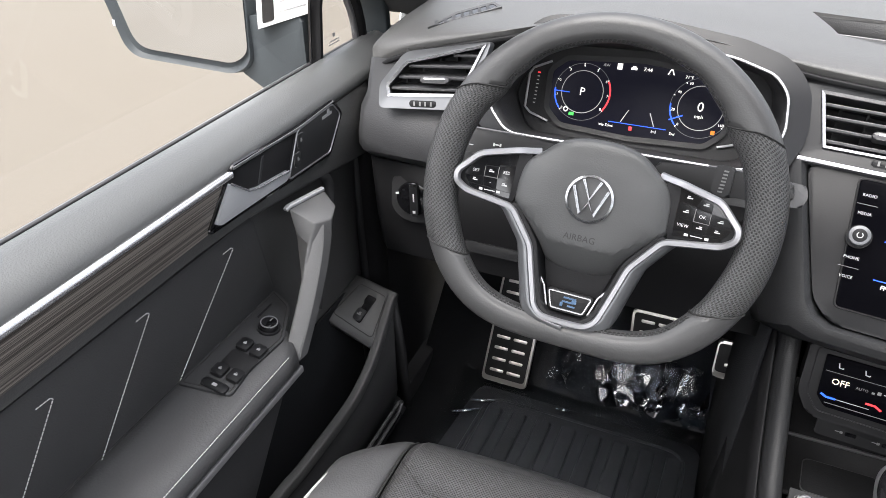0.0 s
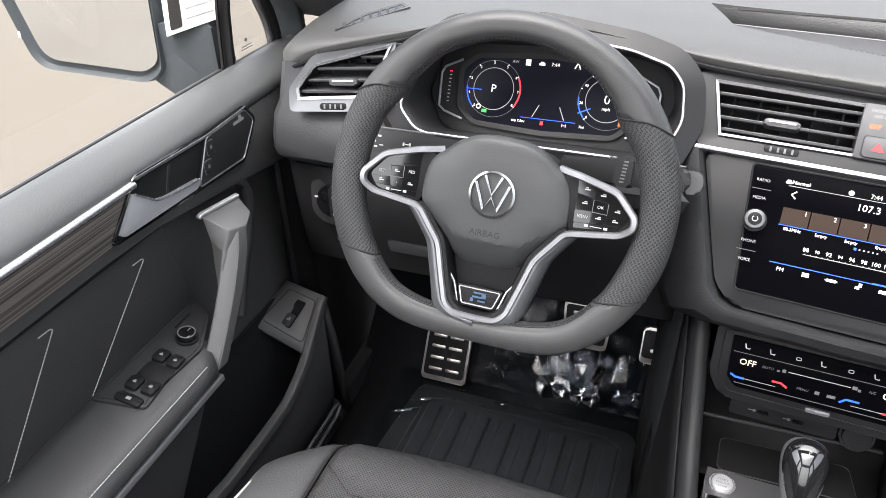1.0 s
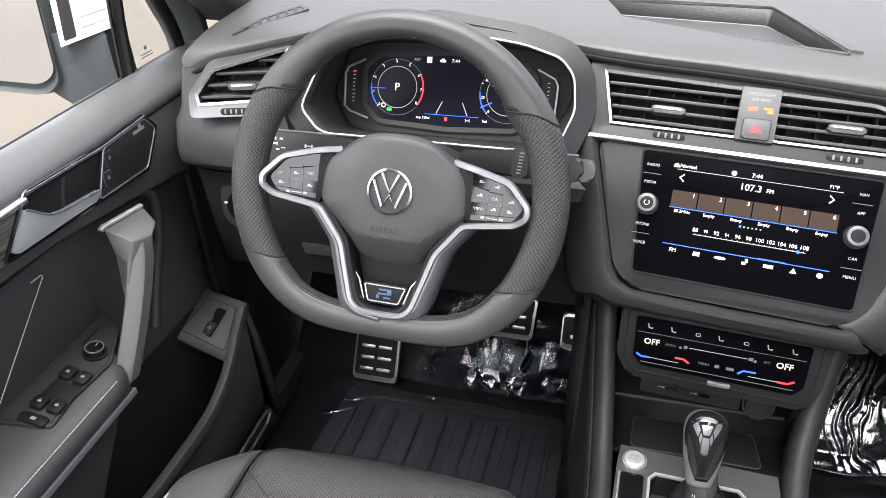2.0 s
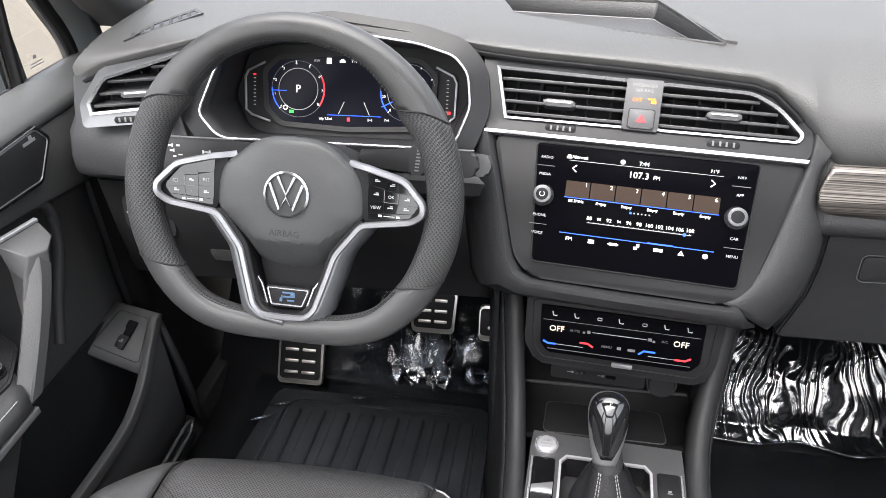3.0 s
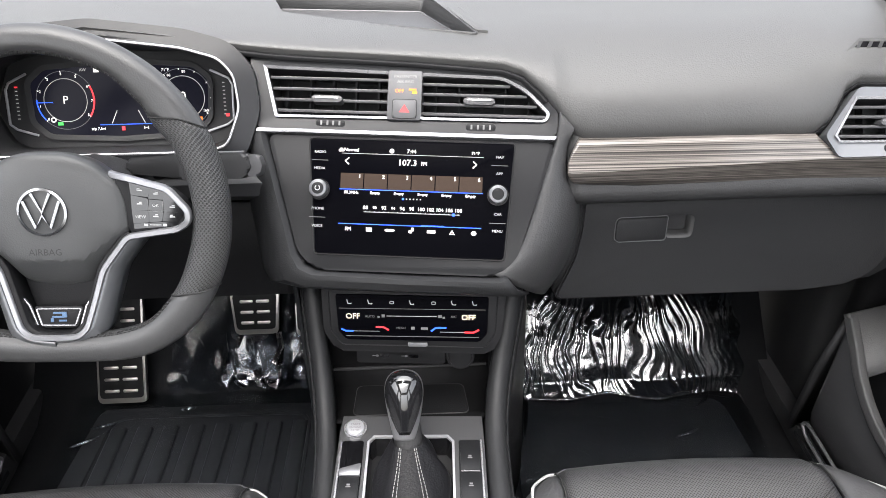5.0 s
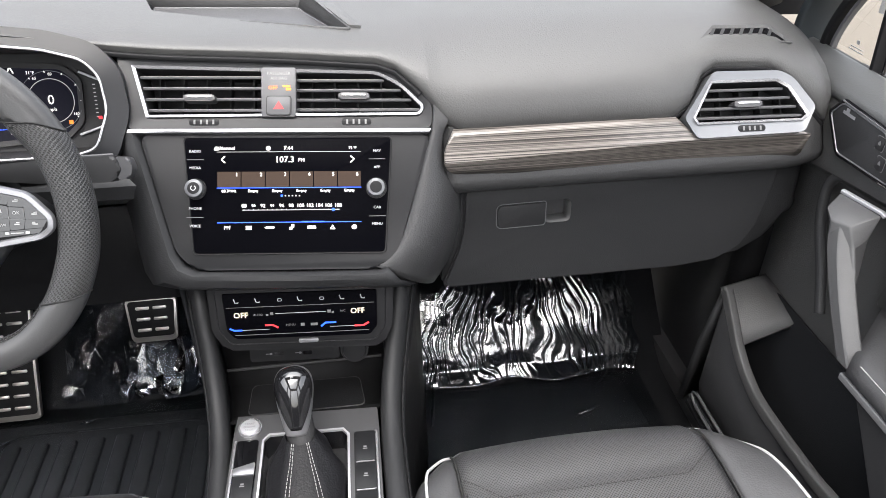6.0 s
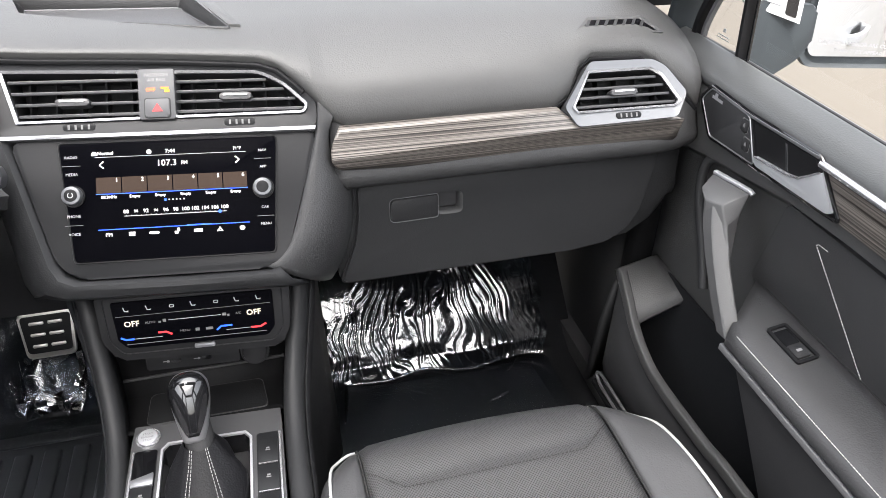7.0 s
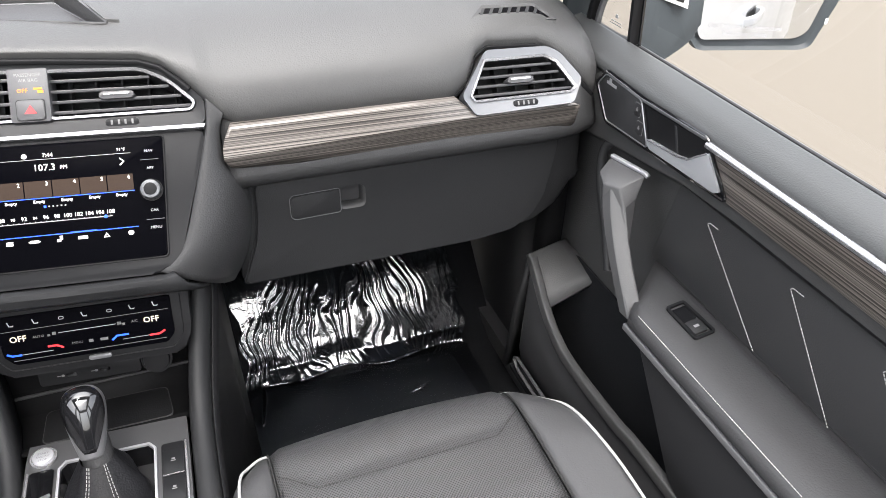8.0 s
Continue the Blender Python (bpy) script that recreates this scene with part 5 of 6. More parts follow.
    for i in range(11):
        text(str(88 + 2 * i), 0.0062 if i % 2 == 0 or i > 4 else 0.0048, FA, -0.054 + i * 0.0112, -0.0192, h, GLOW, g)
    part("dial_line", plates([(0.002, -0.0243, 0.116, 0.0007)] + [(-0.054 + i * 0.0056, -0.0238, 0.0007, 0.0016) for i in range(21)], FA, h - 0.0003, h), GLOWDIM, g)
    part("dial_mark", slab([(0.0525 + 0.002 * math.cos(a), -0.0243 + 0.002 * math.sin(a)) for a in [math.tau * i / 12 for i in range(12)]], FA, h, h + 0.0004), GLOWBLUE, g)
    part("menu_line", plates([(0.0, -0.0392, 0.172, 0.0009), (0.028, -0.0386, 0.028, 0.0012)], FA, h - 0.0003, h), GLOWBLUE, g)
    text("FM", 0.0062, FA, -0.074, -0.0455, h, GLOW, g)
    part("menu_list", plates([(-0.0485, -0.0455 + q * 0.0017, 0.007, 0.001) for q in (-1, 0, 1)], FA, h - 0.0003, h), GLOW, g)
    part("menu_icons", plates([(-0.0235, -0.0455, 0.009, 0.003), (-0.0235, -0.0455, 0.012, 0.0012), (0.0015, -0.0465, 0.004, 0.003), (0.004, -0.0435, 0.003, 0.004), (0.0265, -0.0455, 0.010, 0.0035)], FA, h - 0.0003, h), GLOW, g)
    part("menu_triangle", ring([(0.048, -0.048), (0.055, -0.048), (0.0515, -0.0425)], [(0.05, -0.047), (0.053, -0.047), (0.0515, -0.0445)], FA, h - 0.0003, h), GLOW, g)
    part("menu_gear", slab([(0.0775 + 0.0032 * math.cos(a), -0.0455 + 0.0028 * math.sin(a)) for a in [math.tau * i / 8 for i in range(8)]], FA, h - 0.0003, h), GLOW, g)


CL = frame_at((0.015, 0.835, 0.47), (1, -0.08, 0), (0, 0.3, 1))


def climate():
    c = thing("climate_panel", (0.015, 0.84, 0.42), "black touch climate panel, both sides reading OFF, under the screen", "climate panel")
    part("panel_body", slab(rounded([(-0.118, 0.046), (-0.117, -0.02), (-0.100, -0.048), (0.106, -0.050), (0.120, -0.022), (0.124, 0.043)], 0.008), CL, -0.05, 0.0, 0.004), BLACK, c, "black panel body")
    part("panel_edge", sweep([CL @ Vector((u, v, 0.0005)) for u, v in rounded([(-0.109, 0.0395), (-0.107, -0.019), (-0.093, -0.0385), (0.098, -0.0400), (0.1105, -0.0205), (0.113, 0.0370)], 0.006)], disc(0.0007, 5), CL.col[2].xyz, True), SMOKE, c, "thin dark edge")
    g = part("panel_glass", slab(rounded([(-0.099, 0.034), (-0.0965, -0.018), (-0.086, -0.030), (0.090, -0.031), (0.100, -0.019), (0.101, 0.032)], 0.003), CL, -0.01, 0.003, 0.001), GLASSBLK, c, "black touch glass")
    h = 0.0034
    for i in range(7):
        u = -0.082 + i * 0.0273
        if i in (2, 4):
            part("icon", ring(rounded(rect(u + 0.002, 0.0235, 0.006, 0.0042), 0.002), rounded(rect(u + 0.002, 0.0235, 0.0044, 0.0026), 0.001), CL, h - 0.0003, h), INK, g)
        else:
            part("icon", sweep([CL @ Vector((u + p, 0.0235 + q, h)) for p, q in ((-0.0022, 0.0036), (-0.0008, -0.0018), (0.0032, -0.0022), (0.0036, -0.001))], bar(0.0013, 0.0003), CL.col[2].xyz), INK, g)
    part("line", plates([(0.001, 0.0148, 0.192, 0.0006), (0.001, -0.0245, 0.176, 0.0008)], CL, h - 0.0003, h), DINK, g)
    for u in (-0.077, 0.075):
        text("OFF", 0.0108, CL, u, 0.0035, h, GLOWWARM, g)
    text("AUTO", 0.0046, CL, -0.0545, 0.0035, h, DINK, g)
    text("A/C", 0.0046, CL, 0.0555, 0.0045, h, DINK, g)
    text("MENU", 0.0046, CL, -0.0135, -0.0125, h, DINK, g)
    part("fan_line", plates([(0.0005, 0.0045, 0.066, 0.0007)], CL, h - 0.0003, h), INK, g)
    for u, v, a, b in ((-0.037, 0.0045, 0.004, 0.004), (-0.043, 0.003, 0.003, 0.0025), (0.0375, 0.0048, 0.005, 0.004), (0.0425, 0.003, 0.003, 0.003), (0.002, -0.0125, 0.005, 0.004), (0.017, -0.0128, 0.009, 0.0035)):
        part("fan_mark", plates([(u, v, a, b)], CL, h - 0.0003, h), DINK, g)
    for u, s, m in ((-0.083, 1, GLOWBLUE), (-0.037, -1, GLOWRED), (0.032, -1, GLOWBLUE), (0.080, 1, GLOWRED)):
        if m is GLOWBLUE:
            pts = ((-0.010, 0.0015), (-0.004, -0.0015), (0.006, -0.0015)) if s > 0 else ((-0.006, -0.004), (0.0, 0.001), (0.014, 0.001))
        else:
            pts = ((-0.010, 0.001), (0.0, 0.001), (0.007, -0.003)) if s < 0 else ((-0.010, -0.0015), (0.002, -0.0015), (0.009, 0.0025))
        v = -0.016 if s > 0 else -0.0125
        part("temperature_bar", sweep([CL @ Vector((u + a, v + b, h)) for a, b in pts], bar(0.0024, 0.0004), CL.col[2].xyz), m, g, "lit temperature bar")
    for u in (-0.06, 0.056):
        part("slide_line", plates([(u, -0.0175, 0.036, 0.0006)], CL, h - 0.0003, h), INK, g)
    part("silver_key", slab(rounded(rect(0.008, -0.0365, 0.026, 0.0055), 0.002), CL, -0.002, 0.003, 0.001), SILVER, c, "small silver key")


def console():
    c = thing("centre_console", (0.008, 0.6, 0.02), "charcoal centre console with storage cubby and chrome shifter frame", "console")
    # side rails that rise to the dashboard
    for s, xs in ((-1, (-0.121, -0.117, -0.112, -0.108, -0.105, -0.103, -0.1015, -0.100, -0.100)), (1, (0.158, 0.149, 0.138, 0.129, 0.123, 0.120, 0.118, 0.116, 0.116))):
        rows, flank = [], []
        for x, (y, z) in zip(xs, ((0.890, 0.515), (0.862, 0.463), (0.832, 0.412), (0.803, 0.374), (0.770, 0.348), (0.735, 0.335), (0.68, 0.330), (0.5, 0.327), (0.1, 0.325))):
            i, o = x - s * 0.013, x + s * (0.015 if s > 0 else 0.012)
            rows.append([(i + s * 0.001, y + 0.030, z - 0.045), (i, y + 0.006, z - 0.006), (i + s * 0.003, y - 0.001, z + 0.003), (x, y - 0.004, z + 0.006), (o - s * 0.005, y - 0.001, z + 0.003), (o, y + 0.004, z - 0.004), (o + s * 0.002, y + 0.012, z - 0.018)])
            flank.append([(o + s * 0.0005, y + 0.011, z - 0.015), (o + s * 0.005, y + 0.03, z - 0.06), (o + s * 0.016, y + 0.05, z * 0.4), (o + s * 0.026, y + 0.06, 0.0)])
        # rail and flank in darker tones: shade on their sides put into colour
        part("side_rail", loft(rows), SHADEDPLASTIC, c, "charcoal side rail", thick=0.004, sharp=60)
        part("side_flank", loft(flank), BLACK, c, "console flank, shade put into its black colour", thick=0.004)
        x0, x1 = (-0.112, -0.150) if s < 0 else (0.130, 0.165)
        rows = [[(x0 + 0.028 * s, 0.90, z), (x1 + 0.01 * s, 1.05, z), (x1 + 0.01 * s, 1.42, z)] for z in (0.52, 0.3, 0.0)]
        part("tunnel_side", loft(rows), CARPET, c, "dark footwell side", thick=0.006)
    # cubby under the climate panel
    bm = loft([[(x, y, z) for x in (-0.108, 0.128)] for y, z in ((0.784, 0.336), (0.80, 0.327), (0.855, 0.329), (0.868, 0.350), (0.874, 0.356), (0.868, 0.40), (0.86, 0.45))])
    part("cubby", bm, LINING, c, "storage cubby, its depth shade put into the black colour", thick=0.004)
    for x in (-0.104, 0.124):
        part("cubby_side", loft([[(x, y, z), (x, 0.93, z)] for y, z in ((0.80, 0.32), (0.82, 0.365), (0.85, 0.41), (0.87, 0.44))]), LINING, c, thick=0.004)
    part("cubby_mat", slab(rounded([(-0.07, 0.798), (0.09, 0.795), (0.085, 0.850), (-0.066, 0.853)], 0.008), Matrix.Translation((0, 0, 0.3275)), 0.0, 0.004, 0.001), LINING, c)
    part("cubby_lip", sweep([(-0.10, 0.8665, 0.3535), (0.12, 0.8665, 0.3535)], bar(0.004, 0.004)), DARK, c)
    part("mat_edge", sweep([(x, y, 0.3305) for x, y in rounded([(-0.07, 0.798), (0.09, 0.795), (0.085, 0.850), (-0.066, 0.853)], 0.008)], disc(0.0012, 5), (0, 0, 1), True), DARK, c)
    U = frame_at((0.01, 0.861, 0.380), (1, -0.08, 0), (0, 0.35, 1))
    usb = part("usb_plate", slab(rounded(rect(-0.012, 0.0, 0.125, 0.022), 0.004), U, -0.01, 0.002, 0.001), BLACK, c, "dark socket plate")
    for u in (-0.035, 0.006):
        b = part("usb_socket", slab(rounded(rect(u, 0.0, 0.013, 0.005), 0.002), U, 0.001, 0.0025), PIANO, usb)
        part("socket_mark", plates([(u - 0.013, 0.0, 0.009, 0.0009), (u - 0.0105, 0.0, 0.003, 0.003)], U, 0.002, 0.0024), DINK, b)
    k = part("power_socket", slab(disc(0.017, 24), U @ Matrix.Translation((0.072, 0.002, 0)), -0.01, 0.008, 0.003), BLACK, c, "round black socket cap")
    part("cap_ring", ring(disc(0.020, 24), disc(0.0172, 24), U @ Matrix.Translation((0.072, 0.002, 0)), 0.0, 0.003), SMOKE, k)
    # top plate
    T = frame_at((0.008, 0.70, 0.337), (1, -0.045, 0), (0.04, 1, 0.02))
    fr = [(-0.058, 0.040), (-0.058, -0.18), (0.056, -0.18), (0.056, 0.040), (0.048, 0.050), (-0.050, 0.050)]
    part("top_plate", ring([(-0.096, 0.060), (-0.098, -0.5), (0.098, -0.5), (0.095, 0.060), (0.094, 0.084), (-0.094, 0.086)], fr, T, -0.02, 0.0), TOPPLATE, c, "dark grey console top")
    f = part("shifter_frame", ring(fr, offset(fr, -0.003), T, -0.002, 0.0035), ALU, c, "bright shifter frame")
    part("shifter_well", loft([[T @ Vector((u, v, h)) for u, v in offset(fr, -0.004)] for h in (0.001, -0.035)], closed=True), PIANO, f)
    part("well_floor", slab(offset(fr, -0.003), T, -0.04, -0.034), DARK, f)
    for s, u in ((-1, -0.0765), (1, 0.0755)):
        part("key_strip_edge", sweep([T @ Vector((u + s * 0.0155, v, 0.001)) for v in (0.042, -0.2)], bar(0.003, 0.004)), CHROME, c)
        col = part("key_strip", slab(rounded(rect(u, -0.075, 0.028, 0.235), 0.003), T, -0.004, 0.002, 0.001), PIANO if s < 0 else SMOKE, c, "column of keys")
        for i in range(4):
            v = 0.012 - i * 0.042
            if s < 0 and i == 0:
                part("brake_key_trim", slab(rounded([(u - 0.013, v - 0.016), (u + 0.013, v - 0.008), (u + 0.013, v - 0.026), (u - 0.013, v - 0.026)], 0.001), T, 0.001, 0.006, 0.001), SILVER, col, "silver brake key")
            b = part("console_key", slab(rounded(rect(u, v - (0.042 if s < 0 else 0.0), 0.025, 0.038), 0.002), T, 0.001, 0.004, 0.001), SMOKE, col)
            if s > 0:
                part("key_trim", slab(rect(u, v - 0.020, 0.024, 0.0012), T, 0.003, 0.0046), CHROME, b)
            part("symbol", plates([(u, v - (0.042 if s < 0 else 0.0), 0.006, 0.0012), (u, v + 0.003 - (0.042 if s < 0 else 0.0), 0.004, 0.0025)], T, 0.0041, 0.0044), DINK, b)
    M = T @ Matrix.Translation((-0.0755, 0.0625, 0))
    b = part("start_button", slab(disc(0.0125, 28), M, 0.0, 0.007, 0.002), ALU, c, "silver engine start button")
    part("button_ring", ring(disc(0.0155, 28), disc(0.0128, 28), M, 0.0, 0.004), CHROME, b)
    text("START", 0.0044, M, 0, 0.003, 0.0073, DINK, b)
    text("ENGINE", 0.0044, M, 0, -0.002, 0.0073, DINK, b)
    text("STOP", 0.0044, M, 0, -0.007, 0.0073, DINK, b)


def gear_lever():
    g = thing("gear_lever", (0.008, 0.67, 0.337), "black gloss gear lever with stitched leather gaiter", "gear lever")
    # gaiter: pleated skirt up to the neck
    rows = []
    for j, (f, z) in enumerate(((1.0, 0.318), (1.06, 0.334), (1.0, 0.348), (0.80, 0.362), (0.57, 0.374), (0.41, 0.386))):
        cx, cy = 0.010 - 0.004 * j / 5, 0.640 + 0.066 * (j / 5) ** 0.8
        rows.append([])
        for i in range(36):
            a = math.tau * i / 36
            pleat = 1 + (0.15 * math.sin(6 * a + 0.7 * j) * (0.42 < f < 1.02) + 0.03 * math.sin(11 * a)) * min(1.0, 0.7 * (1 + math.sin(a)))
            rows[-1].append((cx + 0.046 * f * math.cos(a) * pleat, cy + (0.075 - 0.006 * j) * f * math.sin(a) * pleat, z))
    ga = part("gaiter", loft(rows, closed=True), GAITER, g, "soft black leather gaiter", sharp=80, soft=1)
    for k in (-0.56, -0.45, 0.40, 0.51):
        line = []
        for j, (f, z) in reversed(list(enumerate(((1.0, 0.318), (1.06, 0.334), (1.0, 0.348), (0.80, 0.362), (0.57, 0.374), (0.41, 0.386))))[1:]):
            cx, cy = 0.010 - 0.004 * j / 5, 0.640 + 0.066 * (j / 5) ** 0.8
            line.append((cx + k * 0.046 * f, cy - (0.075 - 0.006 * j) * f * (1 - k * k) ** 0.5 - 0.0002, z + 0.0012))
        stitches(curve(line, 4), ga, GTHREAD, 0.0045, 0.0005)
    part("neck", sweep([(0.0085, 0.692, 0.356), (0.0065, 0.708, 0.378), (0.0045, 0.724, 0.405), (0.004, 0.730, 0.415)], disc(0.0155, 20, 1.1), size=lambda t: 1.15 - 0.25 * t), FASCIA, g, "dark grey neck")
    K = frame_at((0.003, 0.735, 0.425), (1, -0.02, 0), (0, 0.55, 0.84))
    prof = [(p.x, p.y) for p in curve([(v, w, 0) for v, w in ((-0.048, 0.0140), (-0.030, 0.0178), (-0.012, 0.0215), (0.006, 0.0238), (0.018, 0.0236), (0.027, 0.0208), (0.0335, 0.0150), (0.0365, 0.0075), (0.0372, 0.001))], 4)]

    def skin(v, w, a, k=1.0):
        return K @ Vector((k * w * math.sin(a), v, 0.9 * k * w * math.cos(a) + 0.004))

    kn = part("knob", loft([[skin(v, w, math.tau * i / 32) for i in range(32)] for v, w in prof], closed=True, capped=True), GREY, g, "gloss grip with grey sides", sharp=80)
    rows = []
    for v, w in prof[2:-1]:
        half = 1.2 * min(1.0, ((v + 0.046) / 0.05)) ** 0.5
        rows.append([skin(v, w, half * (i / 8 - 1), 1.03) for i in range(17)])
    part("gloss_face", loft(rows), KNOBBLACK, kn, "piano black face", thick=0.001, sharp=80)
    text("P", 0.0062, K, 0.0, 0.0262, 0.0245, INK, kn)


# ---- steering wheel ----
WH = frame_at((-0.36, 0.769, 0.692), (1, 0, 0), (0, 0.39, 0.92)) @ Matrix.Rotation(radians(-1.7), 4, "Z")


def rim_point(a):
    u, v = 0.1705 * math.cos(a), 0.1705 * math.sin(a)
    if v < -0.112:
        v = -0.112 - 0.045 * math.tanh((-0.112 - v) / 0.045)
    return Vector((u, v, 0.0))


def between(keys, x):
    """Values between the rows of a small table, by its first column."""
    for a, b in zip(keys, keys[1:]):
        if x <= b[0]:
            t = max(0.0, (x - a[0]) / (b[0] - a[0]))
            t = t * t * (3 - 2 * t)
            return [p + (q - p) * t for p, q in zip(a[1:], b[1:])]
    return keys[-1][1:]


# half widths of the rim (outward, inward, towards the driver) by height angle
RIM_WIDTH = ((-90, 0.0160, 0.0150, 0.0150), (-55, 0.0195, 0.0160, 0.0155), (-36, 0.0215, 0.0175, 0.0160), (-18, 0.0205, 0.0200, 0.0170), (0, 0.0190, 0.0205, 0.0172),
             (24, 0.0185, 0.0215, 0.0172), (37, 0.0185, 0.0250, 0.0170), (47, 0.0183, 0.0195, 0.0162), (62, 0.0180, 0.0140, 0.0155), (90, 0.0180, 0.0125, 0.0152))


def steering_wheel():
    w = thing("steering_wheel", (-0.36, 0.80, 0.66), "black leather steering wheel with silver spokes, flat at the bottom", "steering wheel")

    def skin(deg, q, k=1.0):
        """A point of the rim's leather at an angle of the wheel and an angle q round the rim."""
        a = radians(deg)
        p, t = rim_point(a), (rim_point(a + 0.01) - rim_point(a - 0.01)).normalized()
        side = t.cross(Vector((0, 0, 1)))
        out, inn, deep = between(RIM_WIDTH, math.degrees(math.asin(math.sin(a))))
        c, s = math.cos(q), math.sin(q)
        c, s = math.copysign(abs(c) ** 0.9, c), math.copysign(abs(s) ** 0.9, s)
        return WH @ (p + side * k * (out if c > 0 else inn) * c + Vector((0, 0, k * deep * s)))

    def seg(name, a0, l0, a1, l1, material, label):
        """A length of rim between two seams; each seam leans by l degrees from the inner to the outer side."""
        n = max(10, int(abs(a1 - a0) / 3))
        rows = []
        for i in range(n + 1):
            f = i / n
            rows.append([skin((a0 + l0 * math.cos(q)) * (1 - f) + (a1 + l1 * math.cos(q)) * f, q) for q in [math.tau * j / 28 for j in range(28)]])
        return part(name, loft(rows, closed=True, capped=True, mapped=True), material, w, label, sharp=80)

    seams = ((34, -7), (146, 7), (211, -6), (329, 6), (394, -7))
    look_of = ((RIMSKIN, "rim_top", "smooth leather rim"), (PERF, "rim_grip", "perforated leather grip"), (RIMSKIN, "rim_bottom", "smooth leather rim"), (PERF, "rim_grip", "perforated leather grip"))
    for (a0, l0), (a1, l1), (m, name, lb) in zip(seams, seams[1:], look_of):
        ob = seg(name, a0, l0, a1, l1, m, lb)
        if m is RIMSKIN:
            stitches([skin(a0 + 7 + (a1 - a0 - 14) * i / 60, math.pi * 0.86, 1.01) for i in range(61)], ob, DTHREAD, 0.0045, 0.0009)
            stitches([skin(a0 + 7 + (a1 - a0 - 14) * i / 60, math.pi * 0.80, 1.01) for i in range(61)], ob, DTHREAD, 0.0045, 0.0007)
    for a, lean in seams[:4]:
        loop = [skin(a + lean * math.cos(k), k, 1.012) for k in [math.tau * j / 24 for j in range(24)]]
        part("rim_seam", sweep(loop, disc(0.0010, 5), (WH.to_3x3() @ rim_point(radians(a)).cross(Vector((0, 0, 1)))), True), DTHREAD, w)
    # hub pad: a shield with a flat face that folds back towards its foot
    half = [(0.0, 0.0605), (0.026, 0.0585), (0.046, 0.0505), (0.062, 0.0375), (0.0745, 0.0275), (0.081, 0.0130), (0.0832, -0.006), (0.0828, -0.0225), (0.0785, -0.0305), (0.066, -0.0460), (0.0525, -0.0635), (0.0395, -0.0780), (0.024, -0.0870), (0.0, -0.0905)]
    o = half + [(-u, v) for u, v in half[-2:0:-1]]
    o = [tuple(p) for p in [q.to_2d() for q in curve([(u, v, 0) for u, v in o], 4, True)]]

    def fold(u, v):
        return 0.60 * max(0.0, -0.051 + 0.74 * max(0.0, abs(u) - 0.036) - v)

    rows = []
    for f, n in ((0.93, -0.04), (0.985, -0.018), (1.0, -0.010), (0.996, -0.0050), (0.985, -0.0014), (0.965, 0.0014), (0.94, 0.0032), (0.90, 0.0048), (0.85, 0.0062), (0.80, 0.0073), (0.75, 0.0082), (0.71, 0.0088), (0.67, 0.0093), (0.63, 0.0097), (0.59, 0.0100), (0.55, 0.0102), (0.5, 0.0104), (0.38, 0.0106), (0.25, 0.0107), (0.1, 0.0108)):
        rows.append([WH @ Vector((u * f, v * f - 0.004 * (1 - f), n - fold(u * f, v * f))) for u, v in o])
    hub = part("hub_pad", loft(rows, closed=True, capped=True), HUBSKIN, w, "grained airbag cover", sharp=18)
    text("AIRBAG", 0.0098, WH, -0.002, -0.0435, 0.0106, DARK, hub)
    for s in (-1, 1):
        part("pad_notch", plates([(s * 0.052, 0.004, 0.010, 0.0011), (s * 0.052, 0.0015, 0.006, 0.0009)], WH, 0.0060, 0.0082), DARK, hub)
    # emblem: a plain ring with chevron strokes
    E = WH @ Matrix.Translation((0.0, -0.0005, 0.0106))
    em = part("emblem", slab(disc(0.0245, 32), E, -0.002, 0.0004, 0.0003), HUBSKIN, hub, "round chrome emblem")
    part("emblem_ring", ring(disc(0.0252, 48), disc(0.0228, 48), E, -0.002, 0.0026, hin=0.0034), POLISHED, em, "chrome ring")
    for pts in (((-0.0095, 0.0195), (0.0, -0.0005), (0.0095, 0.0195)), ((-0.0185, 0.0115), (-0.0075, -0.0165), (0.0, -0.003), (0.0075, -0.0165), (0.0185, 0.0115))):
        part("chevron", sweep([E @ Vector((u, v, 0.0018)) for u, v in pts], bar(0.0032, 0.003, 0.12), E.col[2].xyz), POLISHED, em, "chrome chevron")
    # side spokes: bright loops round gloss black keys, one piece with the lower limbs
    loop = rounded([(0.060, 0.0375, -0.010), (0.074, 0.0350, -0.002), (0.086, 0.0335, 0.004), (0.1265, 0.0232, 0.0075), (0.1482, 0.0005, 0.0125), (0.1480, -0.0105, 0.0125), (0.1362, -0.0195, 0.009), (0.0810, -0.0280, 0.004), (0.0535, -0.0635, 0.005), (0.0440, -0.0960, 0.0085), (0.0345, -0.1262, 0.0125), (0.0245, -0.1348, 0.0138), (0.012, -0.1358, 0.0139), (-0.02, -0.1364, 0.014)], 0.007, 4)
    loop = [(0.064, 0.0368, -0.007)] + loop[5:-5] + [(0.0, -0.1360, 0.014), (-0.0008, -0.1360, 0.014)]
